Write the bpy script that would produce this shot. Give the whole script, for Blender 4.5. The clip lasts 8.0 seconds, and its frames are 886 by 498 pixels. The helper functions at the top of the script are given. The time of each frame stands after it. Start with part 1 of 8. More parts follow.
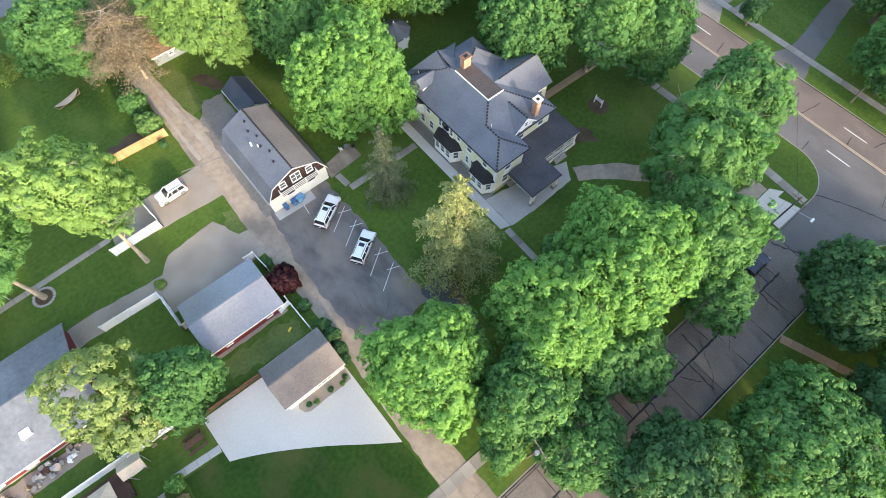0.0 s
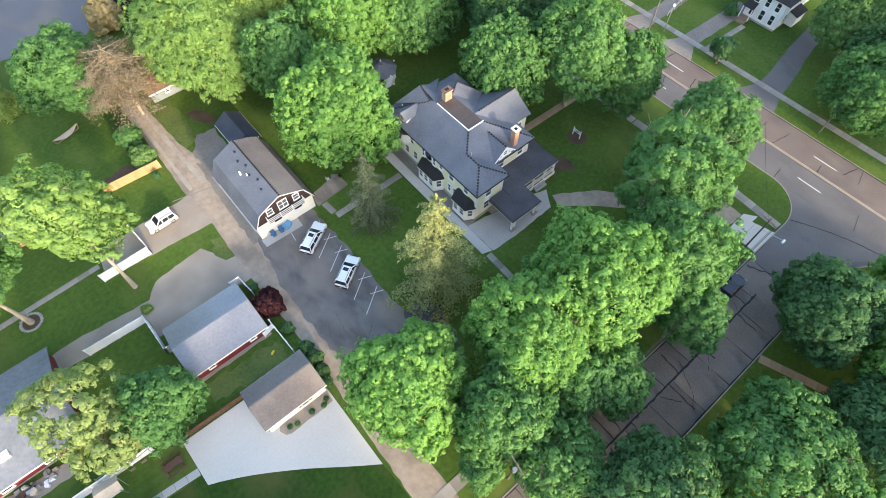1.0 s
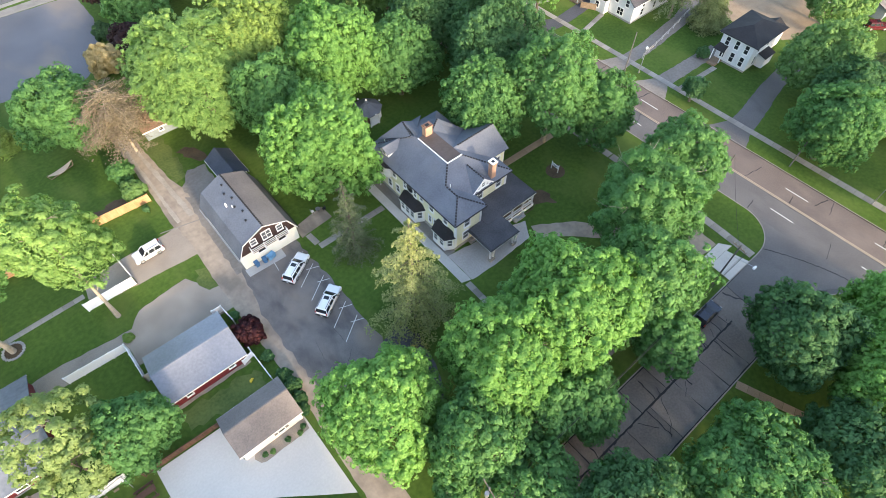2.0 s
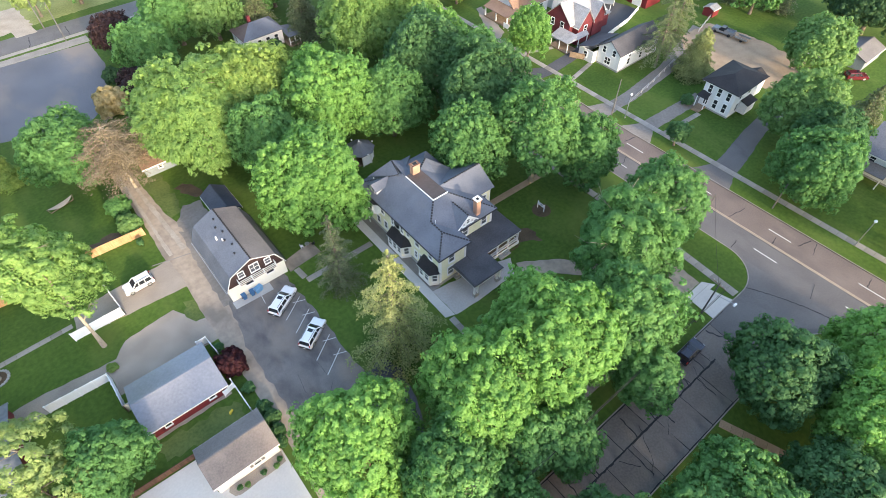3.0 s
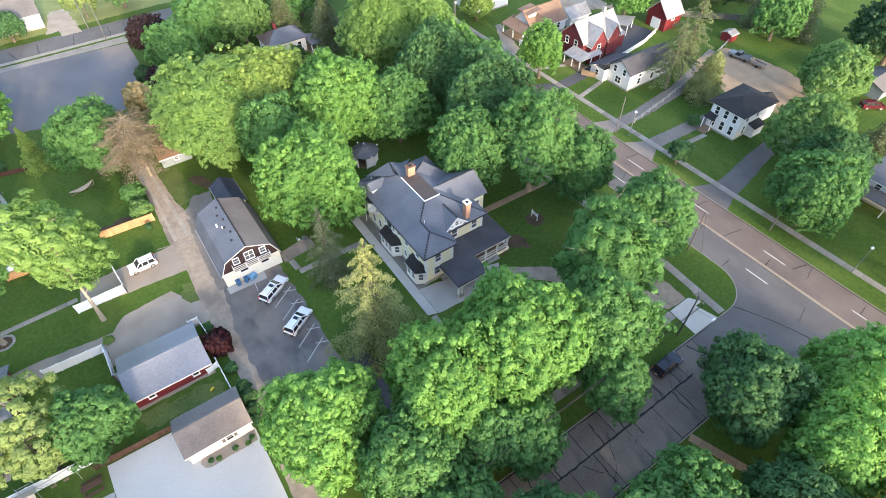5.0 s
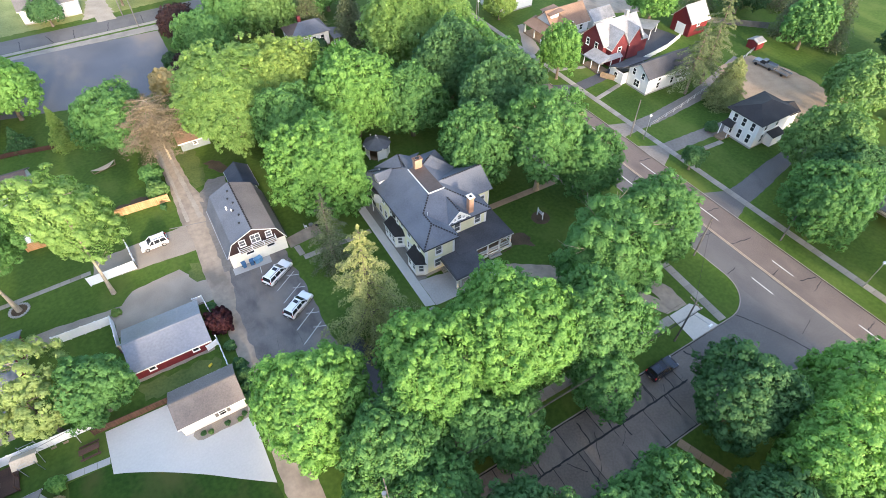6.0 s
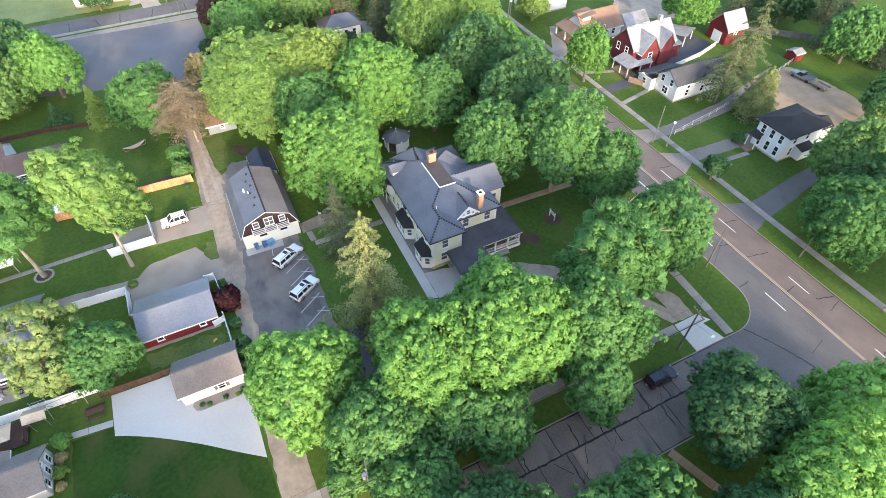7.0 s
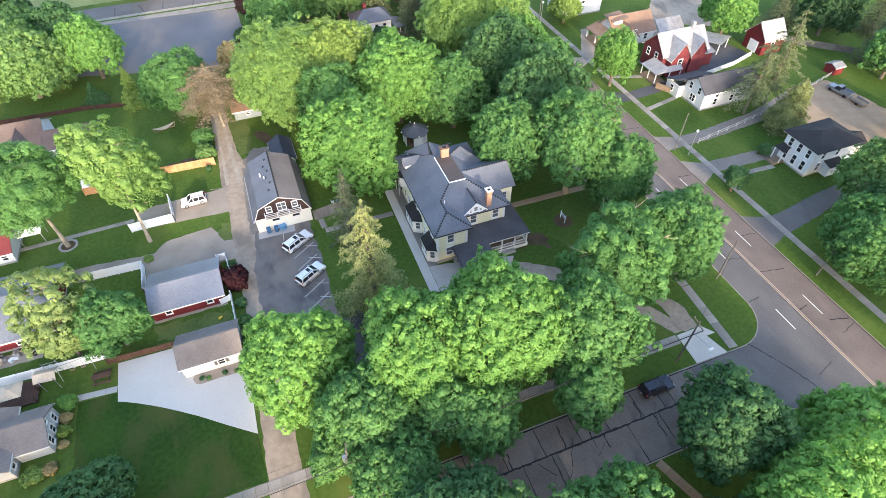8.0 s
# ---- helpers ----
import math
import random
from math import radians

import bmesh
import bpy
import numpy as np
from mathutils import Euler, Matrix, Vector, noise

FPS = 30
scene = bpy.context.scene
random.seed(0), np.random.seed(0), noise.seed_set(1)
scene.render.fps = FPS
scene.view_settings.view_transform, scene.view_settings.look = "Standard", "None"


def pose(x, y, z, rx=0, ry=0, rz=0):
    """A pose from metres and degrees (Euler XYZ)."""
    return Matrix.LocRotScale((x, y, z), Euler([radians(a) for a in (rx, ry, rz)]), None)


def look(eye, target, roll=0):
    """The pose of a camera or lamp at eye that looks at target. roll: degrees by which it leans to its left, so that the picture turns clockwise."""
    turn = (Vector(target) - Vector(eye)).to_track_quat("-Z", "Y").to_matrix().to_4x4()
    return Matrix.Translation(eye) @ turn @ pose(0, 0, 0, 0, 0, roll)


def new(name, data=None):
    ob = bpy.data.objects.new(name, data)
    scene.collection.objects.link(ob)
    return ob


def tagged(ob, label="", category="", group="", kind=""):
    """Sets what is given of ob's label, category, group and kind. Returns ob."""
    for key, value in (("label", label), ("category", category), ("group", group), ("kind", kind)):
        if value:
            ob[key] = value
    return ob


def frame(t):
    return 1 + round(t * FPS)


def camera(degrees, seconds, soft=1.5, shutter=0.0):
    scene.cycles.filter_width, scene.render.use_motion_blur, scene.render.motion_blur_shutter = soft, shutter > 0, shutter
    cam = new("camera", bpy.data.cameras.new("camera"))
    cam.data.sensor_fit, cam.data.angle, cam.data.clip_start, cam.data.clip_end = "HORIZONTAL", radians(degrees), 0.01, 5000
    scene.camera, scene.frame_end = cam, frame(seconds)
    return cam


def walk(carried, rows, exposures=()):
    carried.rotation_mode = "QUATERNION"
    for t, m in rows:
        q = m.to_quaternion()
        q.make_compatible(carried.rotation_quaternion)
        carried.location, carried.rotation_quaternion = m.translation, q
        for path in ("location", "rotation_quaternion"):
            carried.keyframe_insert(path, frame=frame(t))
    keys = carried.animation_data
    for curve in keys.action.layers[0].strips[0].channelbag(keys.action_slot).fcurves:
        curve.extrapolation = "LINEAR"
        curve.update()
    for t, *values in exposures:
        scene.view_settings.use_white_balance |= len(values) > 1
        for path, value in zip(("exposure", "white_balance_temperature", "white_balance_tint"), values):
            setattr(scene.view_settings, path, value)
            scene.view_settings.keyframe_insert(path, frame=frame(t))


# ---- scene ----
cam = camera(78.7, 8.0, soft=0.5)
PATH = [
    (0, (-0.252, -1.31, 69.065), (0.309, -0.643, 67.265), 0.2),
    (0.5, (-0.514, -3.371, 69.128), (0.095, -2.65, 67.365), 0.2),
    (1, (-0.622, -5.463, 69.173), (0.036, -4.685, 67.452), 0.0),
    (1.5, (-0.491, -7.581, 69.203), (0.213, -6.747, 67.527), -0.1),
    (2, (-0.094, -9.626, 69.21), (0.653, -8.74, 67.58), -0.3),
    (3.5, (1.665, -15.099, 69.065), (2.493, -14.054, 67.574), -0.3),
    (4, (2.39, -16.865, 69.004), (3.206, -15.801, 67.52), -0.2),
    (4.5, (3.216, -18.586, 68.93), (4.006, -17.498, 67.449), -0.4),
    (6, (6.394, -23.597, 68.292), (7.082, -22.431, 66.82), -0.4),
    (6.5, (7.791, -25.12, 68.105), (8.429, -23.925, 66.634), -0.4),
    (7, (9.334, -26.617, 67.942), (9.92, -25.393, 66.473), -0.4),
    (7.5, (11.026, -28.013, 67.802), (11.556, -26.763, 66.333), -0.4),
    (8, (12.822, -29.276, 67.686), (13.301, -28.005, 66.219), -0.4),
]
walk(cam, [(t, look(eye, target, roll)) for t, eye, target, roll in PATH], [(0, 2.58, 6900, 12.0), (4, 2.56, 6720, 13.5), (8, 2.54, 6620, 14.5)])

# ---- world and sun ----
SUN_EL, SUN_AZ = 15.5, 184.0          # azimuth of the sun, clockwise from +y
world = bpy.data.worlds.new("sky")
scene.world = world
world.use_nodes = True
wn = world.node_tree.nodes
sky = wn.new("ShaderNodeTexSky")
sky.sky_type = "NISHITA"
sky.sun_disc = False
sky.sun_elevation, sky.sun_rotation = radians(SUN_EL), radians(SUN_AZ)
sky.air_density, sky.dust_density = 1.0, 1.6
wn["Background"].inputs["Strength"].default_value = 0.15
world.node_tree.links.new(sky.outputs["Color"], wn["Background"].inputs["Color"])
sun_data = bpy.data.lights.new("sun", "SUN")
sun_data.energy, sun_data.angle, sun_data.color = 1.1, radians(3.0), (1.0, 0.86, 0.66)
sun = new("sun", sun_data)
sun_way = Vector((math.sin(radians(SUN_AZ)) * math.cos(radians(SUN_EL)), math.cos(radians(SUN_AZ)) * math.cos(radians(SUN_EL)), math.sin(radians(SUN_EL))))
sun.matrix_world = look(sun_way * 300, (0, 0, 0))


# ---- materials ----
def surface(name, dark, light, big=0.3, small=6.0, rough=0.8, bump=0.3, metal=0.0, depth=0.02, spread=(0.3, 0.7), island=0.0, per_object=0.0, spec=0.3, waves=None):
    """A two-scale mottled surface: dark and light are its colours; big and small are noise cells per metre."""
    m = bpy.data.materials.new(name)
    m.use_nodes = True
    n, l = m.node_tree.nodes, m.node_tree.links
    p = n["Principled BSDF"]
    p.inputs["Roughness"].default_value, p.inputs["Metallic"].default_value = rough, metal
    p.inputs["Specular IOR Level"].default_value = spec
    co = n.new("ShaderNodeTexCoord")
    a, b = n.new("ShaderNodeTexNoise"), n.new("ShaderNodeTexNoise")
    for t, s, d in ((a, big, 6.0), (b, small, 3.0)):
        t.inputs["Scale"].default_value, t.inputs["Detail"].default_value = s, d
        l.new(co.outputs["Object"], t.inputs["Vector"])
    mix = n.new("ShaderNodeMath")
    mix.operation = "MULTIPLY_ADD"
    mix.inputs[1].default_value = 0.45
    l.new(b.outputs["Fac"], mix.inputs[0])
    half = n.new("ShaderNodeMath")
    half.operation = "MULTIPLY"
    half.inputs[1].default_value = 0.55
    l.new(a.outputs["Fac"], half.inputs[0])
    l.new(half.outputs[0], mix.inputs[2])
    fac = mix.outputs[0]
    for on, kind, sock in ((island, "ShaderNodeNewGeometry", "Random Per Island"), (per_object, "ShaderNodeObjectInfo", "Random")):
        if on:
            g = n.new(kind)
            add = n.new("ShaderNodeMath")
            add.operation = "MULTIPLY_ADD"
            off = n.new("ShaderNodeMath")
            off.operation = "SUBTRACT"
            off.inputs[1].default_value = 0.5
            l.new(g.outputs[sock], off.inputs[0])
            l.new(off.outputs[0], add.inputs[0])
            add.inputs[1].default_value = on
            l.new(fac, add.inputs[2])
            fac = add.outputs[0]
    ramp = n.new("ShaderNodeValToRGB")
    ramp.color_ramp.elements[0].position, ramp.color_ramp.elements[1].position = spread
    ramp.color_ramp.elements[0].color, ramp.color_ramp.elements[1].color = (*dark, 1), (*light, 1)
    l.new(fac, ramp.inputs["Fac"])
    l.new(ramp.outputs["Color"], p.inputs["Base Color"])
    height = fac
    if waves:
        axis, length = waves
        w = n.new("ShaderNodeTexWave")
        w.bands_direction, w.wave_profile = axis, "SAW"
        w.inputs["Scale"].default_value = 0.314159 / length
        l.new(co.outputs["Object"], w.inputs["Vector"])
        both = n.new("ShaderNodeMath")
        both.operation = "ADD"
        l.new(w.outputs["Fac"], both.inputs[0])
        l.new(fac, both.inputs[1])
        height = both.outputs[0]
    if bump:
        bp = n.new("ShaderNodeBump")
        bp.inputs["Strength"].default_value, bp.inputs["Distance"].default_value = bump, depth
        l.new(height, bp.inputs["Height"])
        l.new(bp.outputs["Normal"], p.inputs["Normal"])
    return m


def leaves(name, dark, light, through_light=0.35):
    """Foliage: every leaf takes a shade of its own; some light passes through."""
    m = surface(name, dark, light, 0.35, 1.1, 0.62, 0.0, spread=(0.2, 0.8), island=0.22, spec=0.18)
    n, l = m.node_tree.nodes, m.node_tree.links
    p, out = n["Principled BSDF"], n["Material Output"]
    ramp = next(x for x in n if x.type == "VALTORGB")
    t, mx = n.new("ShaderNodeBsdfTranslucent"), n.new("ShaderNodeMixShader")
    hot = n.new("ShaderNodeMix")
    hot.data_type, hot.blend_type = "RGBA", "MULTIPLY"
    hot.inputs["Factor"].default_value = 1.0
    hot.inputs["B"].default_value = (1.05, 1.35, 0.62, 1)
    l.new(ramp.outputs["Color"], hot.inputs["A"])
    l.new(hot.outputs["Result"], t.inputs["Color"])
    mx.inputs["Fac"].default_value = through_light
    l.new(p.outputs["BSDF"], mx.inputs[1])
    l.new(t.outputs["BSDF"], mx.inputs[2])
    l.new(mx.outputs["Shader"], out.inputs["Surface"])
    return m


GRASS = surface("grass", (0.031, 0.068, 0.012), (0.090, 0.146, 0.027), 0.07, 1.6, 0.9, 0.6, depth=0.06, spread=(0.30, 0.70), spec=0.1)


def patches(material, colour, scale, low, high, amount):
    """Wide soft patches of another colour laid into a surface."""
    n, l = material.node_tree.nodes, material.node_tree.links
    p = n["Principled BSDF"]
    under = p.inputs["Base Color"].links[0].from_socket
    co = next(x for x in n if x.type == "TEX_COORD")
    stretch = n.new("ShaderNodeMapping")
    stretch.inputs["Scale"].default_value = (1.6, 0.8, 1.0)
    t = n.new("ShaderNodeTexNoise")
    t.inputs["Scale"].default_value, t.inputs["Detail"].default_value = scale, 5.0
    r = n.new("ShaderNodeMapRange")
    r.inputs["From Min"].default_value, r.inputs["From Max"].default_value, r.inputs["To Max"].default_value = low, high, amount
    mx = n.new("ShaderNodeMix")
    mx.data_type = "RGBA"
    mx.inputs["B"].default_value = (*colour, 1)
    l.new(co.outputs["Object"], stretch.inputs["Vector"])
    l.new(stretch.outputs["Vector"], t.inputs["Vector"])
    l.new(t.outputs["Fac"], r.inputs["Value"])
    l.new(r.outputs["Result"], mx.inputs["Factor"])
    l.new(under, mx.inputs["A"])
    l.new(mx.outputs["Result"], p.inputs["Base Color"])


# darker copy of the grass: the south lawn's shade is in its colour
GRASS_SHADED = surface("shaded_grass", (0.014, 0.040, 0.008), (0.044, 0.090, 0.015), 0.12, 1.8, 0.9, 0.6, depth=0.06, spread=(0.30, 0.70), spec=0.1)
patches(GRASS_SHADED, (0.070, 0.078, 0.024), 0.14, 0.48, 0.68, 0.85)
# paler copy of the grass, with sunlight mixed into the colour
VERGE_SUNLIT = surface("sunlit_verge_grass", (0.115, 0.150, 0.042), (0.27, 0.285, 0.105), 0.15, 2.0, 0.9, 0.5, depth=0.05)
patches(GRASS, (0.115, 0.150, 0.036), 0.09, 0.50, 0.72, 0.75)
GRASS_DRY = surface("dry_grass", (0.05, 0.082, 0.018), (0.125, 0.155, 0.042), 0.25, 2.5, 0.9, 0.5, depth=0.05)
SOIL = surface("soil", (0.05, 0.035, 0.022), (0.13, 0.09, 0.055), 0.5, 6, 0.95, 0.5)
ASPHALT = surface("asphalt", (0.045, 0.045, 0.05), (0.105, 0.105, 0.115), 0.12, 5, 0.85, 0.25, depth=0.01)
ASPHALT_DARK = surface("dark_asphalt", (0.108, 0.098, 0.093), (0.20, 0.182, 0.170), 0.3, 8, 0.8, 0.2, depth=0.01)
ASPHALT_BROWN = surface("brown_asphalt", (0.118, 0.092, 0.080), (0.205, 0.164, 0.143), 0.15, 5, 0.85, 0.25, depth=0.01)
ASPHALT_GREY = surface("grey_asphalt", (0.086, 0.081, 0.080), (0.160, 0.150, 0.146), 0.15, 5, 0.85, 0.25, depth=0.01)
STREET_SLAB = surface("street_slab", (0.122, 0.106, 0.096), (0.222, 0.193, 0.172), 0.2, 4, 0.85, 0.25, depth=0.01, per_object=0.18)
LOT_GREY = surface("pale_lot_asphalt", (0.086, 0.088, 0.098), (0.165, 0.163, 0.175), 0.06, 4, 0.85, 0.2, depth=0.01)
TAR = surface("tar", (0.012, 0.012, 0.013), (0.03, 0.03, 0.032), 1, 8, 0.6, 0.2, depth=0.01)
DRIVE_DARK = surface("darker_drive", (0.145, 0.130, 0.117), (0.250, 0.223, 0.197), 0.2, 2, 0.95, 0.25, depth=0.02)
GRAVEL = surface("gravel", (0.205, 0.170, 0.138), (0.380, 0.322, 0.262), 0.2, 9, 0.95, 0.6, depth=0.03)
APRON = surface("pale_apron", (0.35, 0.318, 0.290), (0.49, 0.45, 0.412), 0.25, 4, 0.92, 0.2, depth=0.01)
DIRT = surface("pale_dirt", (0.26, 0.22, 0.178), (0.42, 0.37, 0.305), 0.3, 3, 0.95, 0.4, depth=0.02)
DRIVE = surface("worn_drive", (0.232, 0.186, 0.144), (0.405, 0.328, 0.254), 0.12, 1.2, 0.95, 0.25, depth=0.02)
CONCRETE = surface("concrete", (0.335, 0.33, 0.32), (0.41, 0.405, 0.395), 0.15, 4, 0.85, 0.15, depth=0.01)
PAD = surface("new_concrete", (0.46, 0.440, 0.405), (0.555, 0.530, 0.490), 0.15, 4, 0.85, 0.15, depth=0.01)
WALK = surface("walk_concrete", (0.19, 0.172, 0.150), (0.325, 0.298, 0.265), 0.4, 5, 0.9, 0.2, depth=0.01, per_object=0.3)
KERB = surface("kerb_concrete", (0.19, 0.17, 0.148), (0.33, 0.30, 0.265), 0.4, 5, 0.9, 0.2, depth=0.01)
PAINT_WHITE = surface("road_paint", (0.42, 0.42, 0.40), (0.75, 0.75, 0.72), 2, 9, 0.7, 0.1, depth=0.005)
PAINT_YELLOW = surface("road_paint_yellow", (0.32, 0.25, 0.17), (0.47, 0.385, 0.28), 1, 7, 0.7, 0.1, depth=0.005)
WHITE = surface("white_paint", (0.68, 0.68, 0.66), (0.82, 0.82, 0.80), 0.5, 5, 0.5, 0.1, depth=0.005)
VINYL = surface("white_vinyl", (0.74, 0.75, 0.76), (0.84, 0.84, 0.84), 0.5, 5, 0.4, 0.05, depth=0.004)
CREAM = surface("cream_clapboard", (0.70, 0.67, 0.45), (0.83, 0.795, 0.58), 0.4, 4, 0.6, 0.4, depth=0.02, waves=("Z", 0.12))
CREAM_PALE = surface("pale_cream_siding", (0.74, 0.73, 0.64), (0.84, 0.83, 0.75), 0.4, 4, 0.6, 0.4, depth=0.02, waves=("Z", 0.12))
WHITE_BOARD = surface("white_siding", (0.58, 0.59, 0.60), (0.73, 0.73, 0.73), 0.4, 4, 0.55, 0.4, depth=0.02, waves=("Z", 0.15))
PALE_BOARD = surface("pale_grey_siding", (0.46, 0.455, 0.45), (0.58, 0.575, 0.565), 0.4, 4, 0.6, 0.4, depth=0.02, waves=("Z", 0.15))
HOUSE_WALK = surface("warm_concrete", (0.43, 0.405, 0.37), (0.55, 0.52, 0.48), 0.3, 4, 0.9, 0.2, depth=0.01)
GREY_BOARD = surface("grey_siding", (0.15, 0.18, 0.195), (0.235, 0.27, 0.285), 0.4, 4, 0.6, 0.4, depth=0.02, waves=("Z", 0.15))
RED_BOARD = surface("red_siding", (0.115, 0.014, 0.018), (0.19, 0.026, 0.03), 0.4, 4, 0.55, 0.4, depth=0.02, waves=("Z", 0.2))
BRICK_RED = surface("red_brick", (0.10, 0.018, 0.022), (0.18, 0.038, 0.042), 0.5, 8, 0.8, 0.4, depth=0.01, waves=("Z", 0.08))
BRICK_ORANGE = surface("orange_brick", (0.31, 0.16, 0.10), (0.50, 0.31, 0.22), 0.8, 9, 0.85, 0.5, depth=0.02, waves=("Z", 0.08))
STONE = surface("foundation_stone", (0.22, 0.21, 0.2), (0.42, 0.41, 0.39), 0.8, 5, 0.9, 0.5, depth=0.03)
SLATE = surface("slate_blue_shingle", (0.072, 0.080, 0.098), (0.155, 0.165, 0.192), 0.25, 5, 0.75, 0.4, depth=0.02, spec=0.4)
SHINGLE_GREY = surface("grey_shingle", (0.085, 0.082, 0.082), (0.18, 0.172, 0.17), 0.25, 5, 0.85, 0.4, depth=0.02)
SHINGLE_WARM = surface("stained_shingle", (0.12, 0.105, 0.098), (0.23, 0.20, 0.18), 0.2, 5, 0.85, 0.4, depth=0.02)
SHINGLE_DARK = surface("charcoal_shingle", (0.013, 0.012, 0.013), (0.036, 0.033, 0.034), 0.3, 5, 0.8, 0.4, depth=0.02)
PORCH_ROOF = surface("porch_shingle", (0.038, 0.037, 0.042), (0.094, 0.092, 0.099), 0.3, 5, 0.75, 0.4, depth=0.02)
SHINGLE_BROWN = surface("brown_shingle", (0.030, 0.017, 0.016), (0.072, 0.042, 0.039), 0.5, 6, 0.85, 0.5, depth=0.03, waves=("Z", 0.18))
SHINGLE_UMBER = surface("umber_shingle", (0.078, 0.056, 0.050), (0.160, 0.122, 0.108), 0.25, 5, 0.85, 0.4, depth=0.02)
SHINGLE_TAN = surface("tan_shingle", (0.15, 0.094, 0.066), (0.27, 0.178, 0.128), 0.3, 5, 0.85, 0.4, depth=0.02)
DECK_BROWN = surface("brown_membrane", (0.055, 0.042, 0.036), (0.11, 0.085, 0.075), 0.4, 4, 0.6, 0.2, depth=0.01)
METAL_ROOF = surface("galvanised_roof", (0.19, 0.20, 0.225), (0.29, 0.30, 0.33), 0.25, 3, 0.42, 0.1, metal=0.35, depth=0.01)
RANCH_ROOF = surface("blue_grey_roll_roof", (0.10, 0.112, 0.130), (0.195, 0.212, 0.24), 0.3, 2, 0.6, 0.2, depth=0.01)
METAL_WHITE = surface("bright_metal_roof", (0.20, 0.197, 0.20), (0.40, 0.392, 0.39), 0.6, 4, 0.4, 0.1, metal=0.15, depth=0.01)
FENCE_ORANGE = surface("new_cedar", (0.40, 0.215, 0.10), (0.57, 0.345, 0.18), 0.6, 7, 0.8, 0.3, depth=0.01, per_object=0.3)
FENCE_DARK = surface("old_red_fence", (0.045, 0.022, 0.016), (0.10, 0.05, 0.034), 0.6, 7, 0.85, 0.3, depth=0.01)
FENCE_BROWN = surface("stained_wood", (0.055, 0.030, 0.022), (0.11, 0.060, 0.043), 0.6, 7, 0.8, 0.3, depth=0.01, per_object=0.3)
WOOD = surface("weathered_wood", (0.16, 0.11, 0.07), (0.32, 0.24, 0.17), 0.8, 7, 0.85, 0.3, depth=0.01)
BARK = surface("bark", (0.07, 0.055, 0.042), (0.20, 0.165, 0.13), 1.2, 9, 0.9, 0.7, depth=0.04)
BARK_PALE = surface("pale_bark", (0.20, 0.165, 0.12), (0.42, 0.36, 0.28), 1.2, 9, 0.9, 0.6, depth=0.03)
RAIL = surface("weathered_rail_wood", (0.36, 0.345, 0.32), (0.55, 0.53, 0.50), 0.8, 7, 0.85, 0.3, depth=0.01)
POLE = surface("grey_pole_wood", (0.080, 0.076, 0.070), (0.165, 0.158, 0.147), 0.8, 7, 0.9, 0.3, depth=0.01)
TAN_WALK = surface("tan_path", (0.235, 0.166, 0.108), (0.375, 0.278, 0.188), 0.4, 5, 0.9, 0.2, depth=0.01, per_object=0.2)
CURTAIN = surface("curtained_glass", (0.075, 0.082, 0.09), (0.15, 0.16, 0.17), 1.5, 5, 0.12, 0.0, spec=0.6)
GLASS = surface("window_glass", (0.012, 0.014, 0.018), (0.03, 0.034, 0.04), 0.5, 2, 0.06, 0.0, spec=0.6)
CAR_WHITE = surface("white_car_paint", (0.74, 0.75, 0.76), (0.80, 0.81, 0.82), 0.5, 3, 0.22, 0.0, spec=0.6)
CAR_BLUE = surface("navy_car_paint", (0.010, 0.013, 0.026), (0.016, 0.021, 0.04), 0.5, 3, 0.18, 0.0, spec=0.7)
CAR_RED = surface("dark_red_car_paint", (0.075, 0.008, 0.014), (0.10, 0.011, 0.018), 0.5, 3, 0.2, 0.0, spec=0.6)
CAR_SILVER = surface("silver_car_paint", (0.22, 0.235, 0.25), (0.29, 0.305, 0.32), 0.5, 3, 0.25, 0.0, metal=0.4, spec=0.6)
RUBBER = surface("rubber", (0.012, 0.012, 0.012), (0.03, 0.03, 0.03), 2, 9, 0.8, 0.2, depth=0.005)
STEEL = surface("galvanised_steel", (0.30, 0.31, 0.32), (0.45, 0.46, 0.47), 1, 9, 0.4, 0.1, metal=0.7, depth=0.003)
BLACK = surface("black_plastic", (0.012, 0.012, 0.014), (0.028, 0.028, 0.03), 1, 6, 0.5, 0.1, depth=0.003)
BLUE = surface("blue_plastic", (0.03, 0.10, 0.22), (0.05, 0.15, 0.30), 1, 6, 0.45, 0.1, depth=0.003)
BLUE_PALE = surface("pale_blue_plastic", (0.10, 0.25, 0.42), (0.15, 0.33, 0.52), 1, 6, 0.45, 0.1, depth=0.003)
LAMP_RED = surface("tail_lamp_red", (0.30, 0.01, 0.01), (0.38, 0.015, 0.015), 2, 9, 0.3, 0.0)
YELLOW = surface("yellow_plastic", (0.6, 0.42, 0.03), (0.7, 0.52, 0.06), 2, 9, 0.5, 0.0)
TARP = surface("tan_canvas", (0.38, 0.31, 0.23), (0.55, 0.46, 0.36), 0.6, 5, 0.9, 0.3, depth=0.02)

